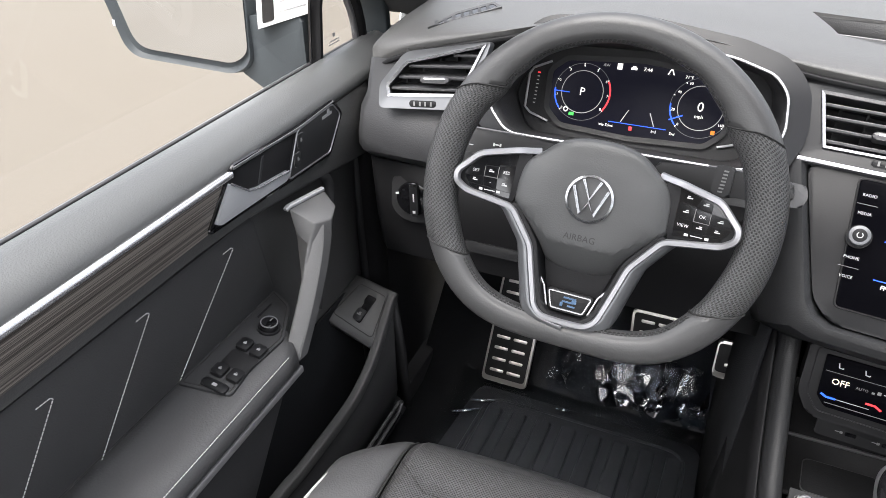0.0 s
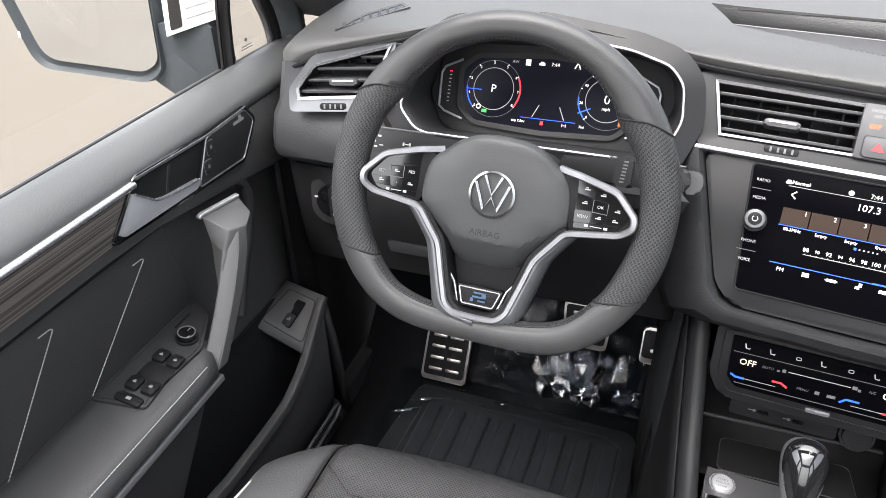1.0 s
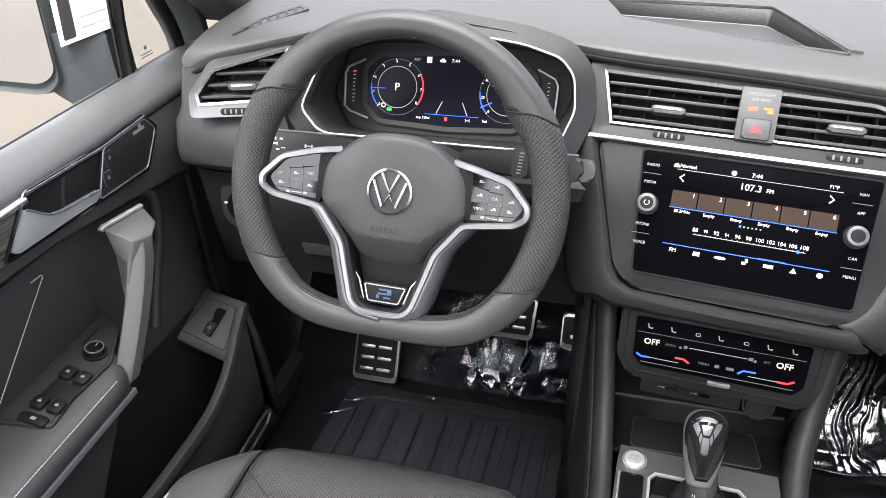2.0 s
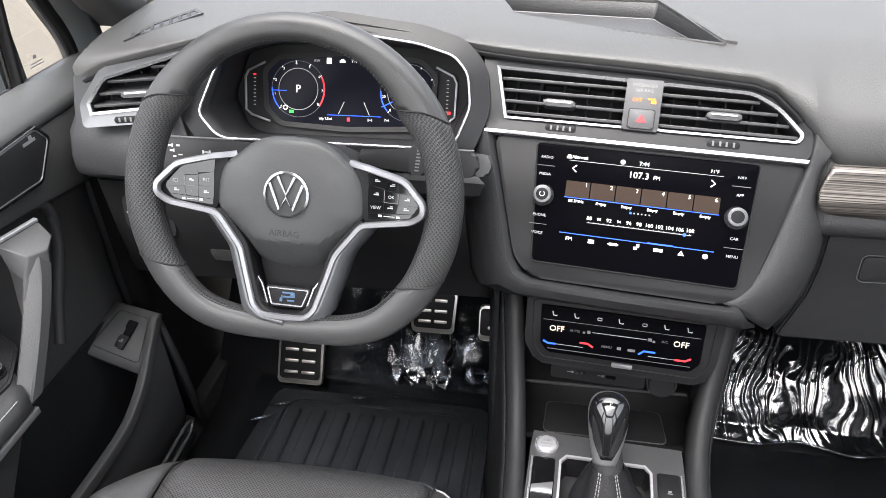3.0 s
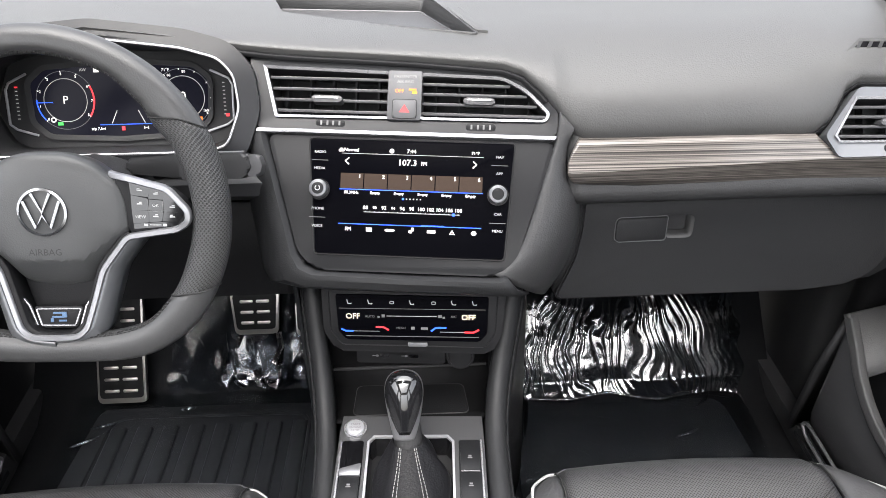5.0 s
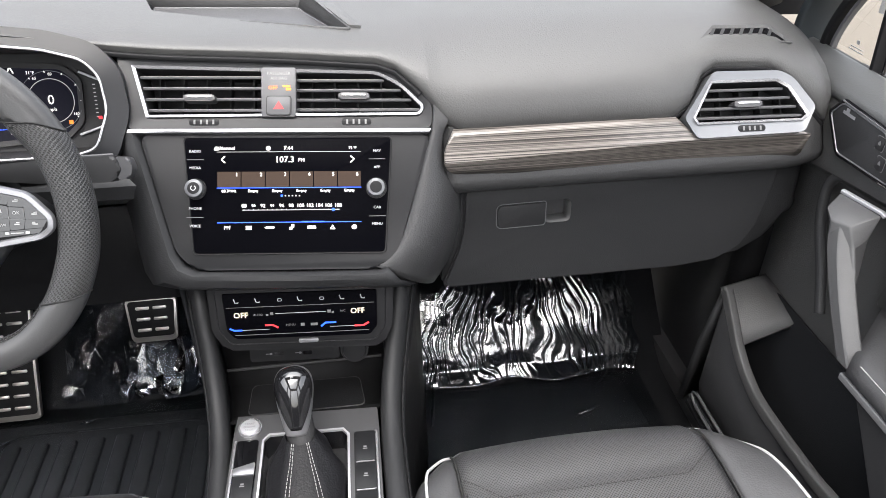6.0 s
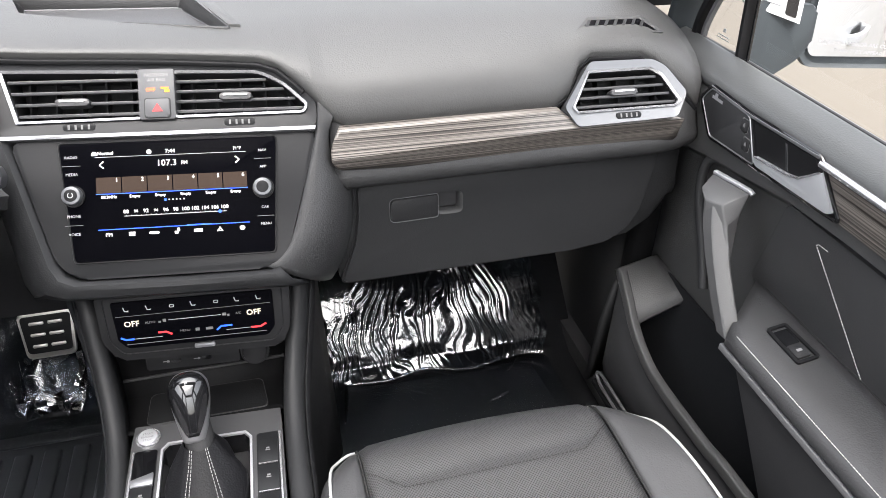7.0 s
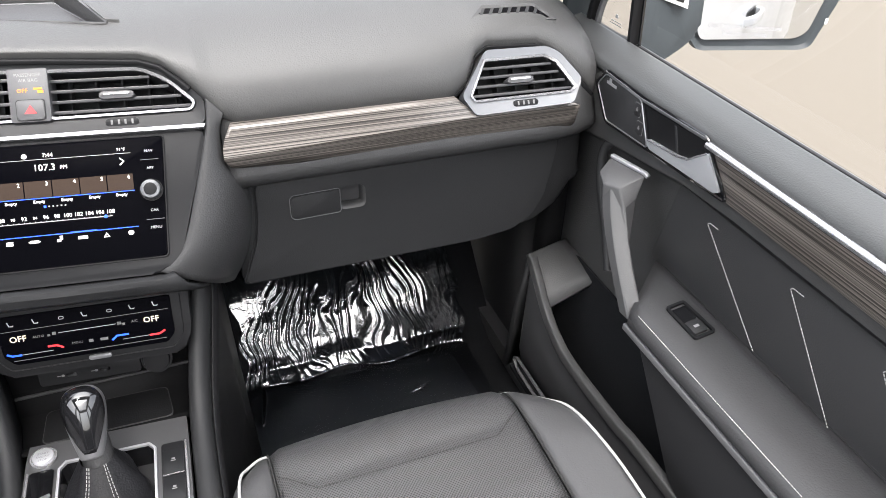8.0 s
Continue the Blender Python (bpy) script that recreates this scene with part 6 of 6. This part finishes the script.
    keys = (((0.086, 0.0290), (0.1075, 0.0240), (0.1040, 0.0145), (0.0870, 0.0165)), ((0.1085, 0.0236), (0.1190, 0.0208), (0.1190, 0.0116), (0.1050, 0.0128)), ((0.1202, 0.0204), (0.1270, 0.0182), (0.1365, 0.0088), (0.1202, 0.0106)),
            ((0.0870, 0.0152), (0.1036, 0.0116), (0.1036, 0.0004), (0.0870, -0.0005)), ((0.1050, 0.0108), (0.1190, 0.0096), (0.1190, -0.0004), (0.1050, 0.0002)), ((0.1202, 0.0094), (0.1370, 0.0076), (0.1410, -0.0022), (0.1202, -0.0012)),
            ((0.0870, -0.0018), (0.1036, -0.0010), (0.1030, -0.0125), (0.0876, -0.0135)), ((0.1050, -0.0013), (0.1190, -0.0018), (0.1172, -0.0112), (0.1046, -0.0122)), ((0.1205, -0.0025), (0.1405, -0.0036), (0.1360, -0.0104), (0.1188, -0.0112)),
            ((0.0880, -0.0150), (0.1350, -0.0120), (0.1315, -0.0160), (0.0880, -0.0195)))
    rnd = random.Random(7)
    for s, words in ((-1, ("", "", "", "RES", "", "SET", "", "-", "", "")), (1, ("", "", "", "", "OK", "", "VIEW", "", "", ""))):
        pts = [WH @ Vector((s * u, v, n)) for u, v, n in loop]
        part("spoke_trim", sweep(pts, [(-0.0034, -0.003), (0.0034, -0.003), (0.0034, 0.0008), (0.0022, 0.0026), (-0.0022, 0.0026), (-0.0034, 0.0008)], WH.col[2].xyz, size=lambda q: 1.12 - 0.22 * q), SILVER, w, "satin silver spoke trim")
        pad = [(0.070, 0.0345), (0.106, 0.0285), (0.1265, 0.0225), (0.1390, 0.0125), (0.1460, 0.000), (0.1460, -0.008), (0.1420, -0.0145), (0.134, -0.0185), (0.084, -0.0255), (0.078, -0.005)]
        pad = [(s * u, v) for u, v in pad][:: -s]
        K = WH @ Matrix.Translation((0, 0, 0.002)) @ Matrix.Rotation(radians(-3.5 * s), 4, "Y") @ Matrix.Translation((-s * 0.0, 0, -0.007))
        kp = part("key_pad", slab(rounded(pad, 0.004), K, -0.016, 0.0005, 0.001), BLACK, w, "gloss black key pad")
        for i, (q, word) in enumerate(zip(keys, words)):
            q = [(s * u, v) for u, v in q]
            if s < 0:
                q = q[::-1]
            cu, cv = sum(u for u, _ in q) / 4, sum(v for _, v in q) / 4
            T = K @ Matrix.Translation((cu, cv, 0)) @ Euler((rnd.uniform(-0.008, 0.008), rnd.uniform(-0.008, 0.008), 0)).to_matrix().to_4x4() @ Matrix.Translation((-cu, -cv, 0))
            ky = part("key", slab(rounded(offset(q[::-1], 0.0006), 0.0010, 2), T, 0.0, 0.0010), PIANO, kp)
            if word:
                text(word, 0.0048, T, cu, cv, 0.0015, INK, ky)
            elif i == 9:
                part("symbol", plates([(cu, cv, 0.012, 0.0008), (cu - 0.010, cv, 0.004, 0.0026), (cu + 0.010, cv, 0.004, 0.0026)], T, 0.0011, 0.0015), INK, ky)
            elif i not in (2,) and not (s < 0 and i in (0, 1)):
                part("symbol", plates([(cu, cv, 0.0056, 0.0012), (cu + (i % 2 - 0.5) * 0.002, cv + 0.0017, 0.003, 0.0010)], T, 0.0011, 0.0015), INK, ky)
        edge = [(s * u, v) for u, v in ((0.1385, 0.0085), (0.1196, 0.0102), (0.1196, -0.0008), (0.1043, -0.0004), (0.1043, 0.0122), (0.088, 0.0160))]
        part("key_divider", sweep([K @ Vector((u, v - 0.0005, 0.0014)) for u, v in edge[1:5]], bar(0.0008, 0.0004), K.col[2].xyz), FAINT, kp)
        # lower limb: broad satin flank outside the trim, dark wall inside it
        ridge = [Vector((s * u, v, n)) for u, v, n in loop if v < -0.024 and u < 0.10]
        rows = []
        for p in ridge:
            g = min(1.0, abs(p.x) / 0.032)
            low = max(0.0, min(1.0, (-0.100 - p.y) / 0.03))
            rows.append([WH @ (p + Vector((s * a * g, -b * (1 - g) - 0.006 * low * (a > 0.01), n))) for a, b, n in ((0.0028, 0.003, 0.0005), (0.0065, 0.006, -0.001), (0.0125, 0.009, -0.006), (0.0160, 0.011, -0.016), (0.0165, 0.011, -0.034))])
        part("lower_limb", loft(rows), VENTSILVER, w, "satin grey spoke flank", thick=0.003, sharp=40)
        rows = [[WH @ (p + Vector((-s * a * min(1, abs(p.x) / 0.02), b, n))) for a, b, n in ((0.003, 0.002, 0.0), (0.0065, 0.004, -0.003), (0.0095, 0.006, -0.022))] for p in ridge]
        part("limb_inside", loft(rows), BLACK, w, thick=0.002)
    part("spoke_recess", slab(rounded([(-0.050, -0.066), (-0.026, -0.126), (0.026, -0.126), (0.050, -0.066)], 0.006), WH, -0.026, -0.016), BLACK, w)
    bd = part("badge", slab(rounded([(-0.0265, -0.105), (-0.0195, -0.128), (0.0195, -0.128), (0.0265, -0.105)], 0.003), WH @ Matrix.Translation((0, -0.116, 0)) @ Matrix.Rotation(-0.18, 4, "X") @ Matrix.Translation((0, 0.116, 0)), -0.014, 0.0, 0.001), BLACK, w, "black badge plate")
    B = WH @ Matrix.Translation((0, -0.116, 0)) @ Matrix.Rotation(-0.18, 4, "X") @ Matrix.Translation((0, 0.116, 0.0004))
    part("badge_frame", sweep([B @ Vector((u, v, 0.0)) for u, v in rounded([(-0.0235, -0.1075), (-0.0175, -0.1255), (0.0175, -0.1255), (0.0235, -0.1075)], 0.002)], disc(0.0010, 6), WH.col[2].xyz, True), CHROME, bd)
    part("badge_shape", plates([(0.001, -0.1120, 0.014, 0.0018), (0.006, -0.1150, 0.005, 0.0040), (-0.001, -0.1165, 0.012, 0.0018), (0.004, -0.1205, 0.008, 0.0018), (-0.007, -0.1200, 0.003, 0.0040)], B, -0.001, 0.0006), BADGEBLUE, bd, "blue and silver badge shape")
    for s in (-1, 1):
        part("badge_wing", sweep([WH @ Vector((s * u, v, n)) for u, v, n in ((0.039, -0.092, -0.002), (0.0300, -0.104, -0.001), (0.0225, -0.127, 0.0))], bar(0.0022, 0.003), WH.col[2].xyz), CHROME, bd, "bright edge beside the badge")
    # column cover behind
    C = thing("steering_column", (-0.36, 0.90, 0.60), "black plastic steering column cover behind the wheel", "steering column")
    rows = [[WH @ Vector((f * u, f * v * 0.9 - 0.01, n)) for u, v in disc(0.06, 24, 1.15)] for f, n in ((0.95, -0.035), (1.05, -0.06), (1.1, -0.12), (1.1, -0.20))]
    part("column_cover", loft(rows, closed=True, capped=True), DARK, C, "black column cover", sharp=60)
    for s, nm, lb in ((-1, "indicator_stalk", "black indicator stalk with white symbols"), (1, "wiper_stalk", "black wiper stalk with white symbols")):
        st = thing(nm, (-0.36 + s * 0.06, 0.90, 0.68), lb, "stalk")
        S = frame_at((-0.36 + s * 0.150, 0.862, 0.690), (1, -0.10 * s, -0.03 if s < 0 else 0.02), (0, 0.45, 0.89))
        body = [(s * -0.100, 0.008), (s * -0.100, -0.009), (s * -0.046, -0.014), (s * 0.034, -0.0155), (s * 0.046, -0.008), (s * 0.047, 0.006), (s * 0.040, 0.0145), (s * -0.040, 0.0125)]
        b = part("lever", slab(rounded(body[::s], 0.005), S, -0.020, 0.004, 0.005, 3), STALK, st)
        # grey strip along the top stands for the highlight on the lever
        part("lever_highlight", sweep([S @ Vector((s * u, v, -0.002)) for u, v in ((-0.045, 0.0138), (0.038, 0.0158))], bar(0.003, 0.002)), GREY, b)
        if s < 0:
            marks = ((0.032, 0.005, 0.004, 0.0022), (0.029, 0.005, 0.0015, 0.004), (0.022, 0.005, 0.004, 0.0022), (0.030, -0.001, 0.004, 0.0022), (0.027, -0.001, 0.0012, 0.004), (0.026, -0.008, 0.004, 0.002), (0.019, -0.006, 0.005, 0.0012), (-0.017, -0.002, 0.002, 0.004), (-0.013, -0.002, 0.005, 0.0014), (-0.009, -0.002, 0.002, 0.004))
            for run in (marks[:3], marks[3:5], marks[5:7], marks[7:]):
                part("symbol", plates([(-u, v, a, c) for u, v, a, c in run], S, 0.004, 0.0045), INK, st)
        else:
            part("ridged_ring", slab(rounded(rect(-0.026, 0.0, 0.020, 0.034), 0.004), S, -0.018, 0.0085, 0.004, 3), DARK, st, "ridged black ring")
            for i in range(7):
                part("ring_rib", slab(rect(-0.026 + 0.0003 * i, -0.0115 + i * 0.0038, 0.005, 0.0018), S, 0.008, 0.0092), FAINT, st)
            part("symbol", plates([(0.004, 0.0, 0.007, 0.0012), (0.001, 0.001, 0.0012, 0.006), (0.007, 0.001, 0.0012, 0.006)], S, 0.004, 0.0046), INK, st)
            part("end_cap", slab(rounded([(0.040, 0.0135), (0.040, -0.0135), (0.056, -0.012), (0.060, 0.0), (0.056, 0.012)], 0.004), S, -0.014, 0.002, 0.004, 3), SLAT, st, "dark grey end cap")


infotainment()
climate()
console()
gear_lever()
steering_wheel()


# ---- footwells and seats ----
def pedal(name, x0, z0, w, hgt, y0, lean, rows, cols, label, top=1.0):
    """Steel plate with raised rubber bars."""
    p = thing(name, (x0, y0 + 0.05, max(0.0, z0 - 0.02)), label, "pedal")
    M = frame_at((x0, y0, z0), (1, 0, 0), (0, math.sin(radians(lean)), math.cos(radians(lean))))
    out = rounded([(-w / 2, 0), (w / 2, 0), (w / 2 * top, hgt), (-w / 2 * top, hgt)], 0.008)
    part("steel_plate", slab(out, M, -0.012, 0.0, 0.003), STEEL, p, "brushed steel plate")
    inn = [(u * 0.90, 0.010 + v * (1 - 0.015 / hgt)) for u, v in out]
    rub = part("rubber_field", slab(inn, M, -0.002, 0.002, 0.001), BLACK, p, "black rubber field")
    for i in range(rows):
        for j in range(cols):
            u = (j - (cols - 1) / 2) * w * 0.38
            v = 0.024 + i * (hgt - 0.03) / max(1, rows - 0.4)
            part("grip_bar", slab(rounded(rect(u, v, w * 0.30, 0.0055), 0.002), M, 0.001, 0.0045, 0.001), STEEL, rub)
    return p


def mat_thing():
    m = thing("floor_mat", (-0.40, 1.0, 0.01), "black ribbed rubber floor mat under thin film", "floor mat")
    B = Matrix.Translation((0, 0, 0.018))
    part("mat_sheet", slab(rounded([(-0.66, 0.55), (-0.17, 0.55), (-0.165, 1.12), (-0.60, 1.13)], 0.03), B, -0.008, 0.004, 0.002), RUBBER, m, "black rubber sheet")
    part("mat_border", sweep([(x, y, 0.0235) for x, y in rounded([(-0.60, 0.60), (-0.195, 0.60), (-0.19, 1.095), (-0.57, 1.10)], 0.04)], disc(0.004, 6), (0, 0, 1), True), RUBBER, m)
    for i in range(8):
        x = -0.56 + i * 0.049
        part("rib", sweep(curve([(x, 0.62, 0.022), (x + 0.004, 0.85, 0.0225), (x + 0.010, 1.07, 0.022)], 4), bar(0.030, 0.016, 0.45)), RUBBER, m, "raised rubber rib")
    r = thing("floor_mat", (0.42, 1.0, 0.01), "black carpet floor mat under clear film", "floor mat")
    part("mat_sheet", slab(rounded([(0.19, 0.55), (0.66, 0.55), (0.62, 1.09), (0.20, 1.09)], 0.03), B, -0.008, 0.002, 0.002), CARPET, r)


def film_thing(x0, x1, ys, seed, amp, label, cover):
    """A crumpled clear sheet over the carpet: long narrow wrinkles that run up it, where cover(x, t) lets them."""
    f = thing("protective_film", ((x0 + x1) / 2, 1.15, 0.05), label, "plastic film", "protective films")
    nx, ny = int((x1 - x0) * 800), 110
    length = [0.0]
    for (a, b), (c, d) in zip(ys, ys[1:]):
        length.append(length[-1] + math.hypot(c - a, d - b))

    def base(t):
        q = t * length[-1]
        for i in range(len(ys) - 1):
            if q <= length[i + 1] or i == len(ys) - 2:
                k = (q - length[i]) / (length[i + 1] - length[i])
                return ys[i][0] + (ys[i + 1][0] - ys[i][0]) * k, ys[i][1] + (ys[i + 1][1] - ys[i][1]) * k

    rows = []
    for j in range(ny + 1):
        t = j / ny
        y, z = base(t)
        row = []
        for i in range(nx + 1):
            s = i / nx
            x = x0 + (x1 - x0) * s
            n1 = noise.noise((x * 9 + seed, t * 2.4, 0.3))
            n2 = noise.noise((x * 24 + 3.1, t * 6.5, seed))
            n3 = noise.noise((x * 6, t * 5, seed))
            lean = (t - 0.5) * 9 * noise.noise((x * 4.5, seed, 1.1))
            ph = math.tau * (x * 66 + 2.6 * n1 + 1.1 * n2 + lean)
            wrinkle = math.sin(ph) + 0.45 * math.sin(1.73 * ph + 5 * n2)
            bead = noise.noise((x * 70, t * 30, seed + 2)) * max(0.0, 0.6 - s)
            env = cover(x, t) * max(0.05, min(1.0, 0.62 + 1.3 * noise.noise((x * 7 + 2, t * 4, seed + 9))))
            hgt = amp * (env * (0.8 * wrinkle + 2.0 * bead) + 2.2 * n3)
            hem = 0.028 * noise.noise((x * 9, seed, 2.0)) * max(0.0, 1 - t * 6)
            side = 0.03 * noise.noise((t * 6, seed, 0.4)) * (max(0.0, 1 - s * 6) + max(0.0, 1 - (1 - s) * 6))
            row.append((x + side, y + hem - 0.6 * hgt, z + 0.012 + 0.8 * hgt))
        rows.append(row)
    part("film_sheet", loft(rows), FILM, f, "crumpled clear plastic", sharp=180)
    fold = [Vector(rows[1][i]) + Vector((0, -0.003, 0.002)) for i in range(int(nx * 0.1), int(nx * 0.8), 6)]
    part("curled_hem", sweep(curve(fold, 2), disc(0.0028, 8, 1.8), size=lambda q: 0.15 + 1.7 * abs(noise.noise((q * 6, seed, 3.3)))), FILM, f, "rolled bright lower hem", sharp=180)
    return f


def crumpled_thing(x0, x1, ys, seed, label):
    """A stiff clear sheet crushed into small flat facets over the carpet."""
    f = thing("protective_film", ((x0 + x1) / 2, 1.15, 0.05), label, "plastic film", "protective films")
    rnd = random.Random(seed)
    for name, nx, ny, lift, low in (("film_sheet", 17, 9, 0.007, 0.0), ("film_fold", 13, 5, 0.014, 0.36)):
        rows = []
        for j in range(ny + 1):
            t = j / ny * (0.55 if low else 1.0)
            q = t * (len(ys) - 1)
            i = min(int(q), len(ys) - 2)
            y, z = (ys[i][c] + (ys[i + 1][c] - ys[i][c]) * (q - i) for c in (0, 1))
            row = []
            for i in range(nx + 1):
                x = x0 + (x1 - x0) * (low + (1 - low) * i / nx)
                h = 0.010 + lift * rnd.random() ** 1.6 + 0.006 * noise.noise((x * 14, t * 4, seed))
                row.append((x + rnd.uniform(-0.006, 0.006), y - 0.6 * h + rnd.uniform(-0.006, 0.006) * (1 + 2 * (j == 0)), z + 0.75 * h))
            rows.append(row)
        bm = loft(rows)
        bmesh.ops.triangulate(bm, faces=list(bm.faces))
        part(name, bm, THINFILM if not low else CRUSHFILM, f, "crushed clear plastic", sharp=24)
    return f


def loose_sheet(f, x0, x1, y0, y1, z, seed, creases):
    """The flat part of a film, with a few standing creases."""
    rows = []
    for j in range(61):
        y = y0 + (y1 - y0) * j / 60
        rows.append([(x, y, z + 0.0022 * noise.noise((x * 16 + seed, y * 16, 0.7)) + 0.0011 * noise.noise((x * 60, y * 38, seed))) for x in [x0 + (x1 - x0) * i / 60 for i in range(61)]])
    part("flat_sheet", loft(rows), FLATFILM, f, "flat clear plastic", sharp=180)
    for a, b in creases:
        a, b = Vector((*a, z + 0.002)), Vector((*b, z + 0.003))
        m = a.lerp(b, 0.5) + Vector((0.003, -0.004, 0.004))
        part("crease", sweep(curve([a, m, b], 6), disc(0.0022, 7, 1.6), size=lambda q: 0.15 + math.sin(math.pi * min(1, q)) ** 0.7), FILM, f, "standing crease", sharp=180)


def seat_height(x, y, edge=0.210):
    """Height of the cushion over a point, x from its middle line."""
    a = abs(x)
    z = 0.341 - 0.05 * max(0, (y - 0.64) / 0.075) ** 2.6 - 0.045 * max(0, 0.60 - y) ** 1.2
    z += 0.010 * max(0, (a - 0.13) / 0.08) ** 1.5 * (y < 0.73) * min(1, max(0.0, (0.72 - y) / 0.12))
    if a > edge:
        z -= 0.07 * ((a - edge) / 0.024) ** 2
    z -= 0.006 * math.exp(-((a - 0.168) / 0.006) ** 2)
    seam = 0.612 if a < 0.12 else 0.612 + (a - 0.12) * 0.75
    z -= 0.004 * math.exp(-((y - seam) / 0.006) ** 2) * (a < 0.165)
    z -= 0.004 * math.exp(-((y - (0.50 + 0.0 * a)) / 0.006) ** 2) * (a < 0.165)
    return z


def seat(xc):
    who = "driver's" if xc < 0 else "passenger's"
    st = thing("front_seat", (xc, 0.4, 0.05), "black perforated leather " + who + " seat cushion with pale piping", "car seat", "front seats")

    def front(x):
        return 0.736 - 0.010 * (x / 0.17) ** 2 - 0.055 * max(0, (abs(x) - 0.15) / (0.095 if x * xc > 0 else 0.08)) ** 1.7

    def patch(name, a0, a1, material, label):
        rows = []
        for i in range(25 if a1 - a0 > 0.2 else 15):
            x = a0 + (a1 - a0) * i / (24 if a1 - a0 > 0.2 else 14)
            f = front(x)
            row = []
            for j in range(70):
                y = 0.02 + (f - 0.02) * j / 69
                row.append((xc + x, y, seat_height(x, y + 0.722 - f, 0.236 if x * xc > 0 else 0.212)))
            row += [(xc + x, f + 0.004, row[-1][2] - 0.012), (xc + x, f - 0.002, row[-1][2] - 0.05), (xc + x, f - 0.03, 0.20)]
            rows.append(row)
        return part(name, loft(rows, mapped=True), material, st, label, thick=0.012, sharp=80)

    patch("centre_panel", -0.166, 0.166, SEATPERF, "perforated leather centre")
    for s in (-1, 1):
        g = 1.0 if s * xc > 0 else 0.1
        b = patch("bolster", *sorted((s * 0.168, s * (0.231 + 0.028 * g))), LEATHER, "smooth leather bolster")
        line = [(xc + s * 0.168, 0.02 + (front(0.168) - 0.02) * j / 30, seat_height(0.160, 0.02 + (front(0.168) - 0.02) * j / 30 + 0.722 - front(0.168)) - 0.0006) for j in range(31)]
        part("seam", sweep(line, disc(0.0012, 5)), DTHREAD, b)
        pts = []
        for x, y in ((0.167, 0.708), (0.180 + 0.003 * g, 0.700), (0.195 + 0.008 * g, 0.684), (0.205 + 0.016 * g, 0.660), (0.210 + 0.023 * g, 0.61), (0.212 + 0.028 * g, 0.52), (0.212 + 0.028 * g, 0.40), (0.212 + 0.028 * g, 0.2), (0.212 + 0.028 * g, 0.03)):
            pts.append((xc + s * x, y, seat_height(min(x, 0.210 + 0.026 * g), y + 0.722 - front(x), 0.236) + 0.001))
        part("piping", sweep(curve(pts, 5), disc(0.0019, 8)), PIPING, b, "pale grey piping")
        stitches([(xc + s * (0.163 - 0.0), 0.1 + 0.02 * j, seat_height(0.158, 0.1 + 0.02 * j) + 0.0004) for j in range(27)], b, DTHREAD, 0.005)
    line = [(xc + x, front(x) - 0.006, seat_height(x, 0.716) + 0.0006) for x in [-0.165 + 0.33 * i / 24 for i in range(25)]]
    part("front_piping", sweep(line, disc(0.0018, 6)), GREY, st, "thin grey front piping")
    for off, lv in ((0.612, True), (0.50, False)):
        pts = [(xc + x, off + (max(0, abs(x) - 0.12) * 0.75 if lv else 0), seat_height(x, off + (max(0, abs(x) - 0.12) * 0.75 if lv else 0)) + 0.0015) for x in [-0.163 + 0.326 * i / 30 for i in range(31)]]
        stitches([(x, y - 0.004, z + 0.003) for x, y, z in pts], st, DTHREAD, 0.005)
    rows = [[(xc + x, y, z) for x, y in rounded([(-0.235, 0.0), (0.235, 0.0), (0.235, 0.62), (0.15, 0.69), (-0.15, 0.69), (-0.235, 0.62)], 0.03)] for z in (0.29, 0.2, 0.12)]
    part("seat_base", loft(rows, closed=True, capped=True), DARK, st, "black plastic base")
    for s in (-1, 1):
        part("seat_rail", slab(rounded(rect(xc + s * 0.19, 0.33, 0.04, 0.62), 0.01), Matrix.Translation((0, 0, 0.0)), 0.0, 0.13, 0.005), DARK, st, "black seat rail")


pedal("foot_rest", -0.552, 0.048, 0.092, 0.27, 1.115, 33, 11, 2, "steel foot rest with rubber bars beside the pedals")
pedal("brake_pedal", -0.290, 0.150, 0.082, 0.085, 1.185, 25, 3, 2, "steel brake pedal with rubber bars", 1.15)
pedal("accelerator_pedal", -0.164, 0.252, 0.044, 0.062, 1.058, 24, 1, 1, "narrow steel accelerator pedal with black rubber", 1.0)
mat_thing()
right_film = film_thing(0.195, 0.655, ((1.085, 0.024), (1.115, 0.042), (1.16, 0.10), (1.25, 0.19), (1.34, 0.28)), 3.1, 0.0016, "crumpled clear film over the passenger's footwell carpet", lambda x, t: max(0.08, min(1.0, (0.60 - x) * 30)))
loose_sheet(right_film, 0.19, 0.66, 0.62, 1.10, 0.027, 4.4, (((0.50, 0.99), (0.545, 1.005)), ((0.56, 1.06), (0.60, 1.10)), ((0.215, 1.00), (0.235, 1.13))))
left_film = crumpled_thing(-0.47, -0.172, ((1.150, 0.040), (1.18, 0.07), (1.25, 0.14), (1.32, 0.215)), 8, "crumpled clear film over the driver's footwell carpet")
loose_sheet(left_film, -0.645, -0.165, 0.72, 1.16, 0.036, 6.1, (((-0.622, 1.017), (-0.572, 1.043)), ((-0.60, 1.06), (-0.55, 1.075)), ((-0.44, 1.10), (-0.41, 1.105))))
seat(-0.37)
seat(0.364)
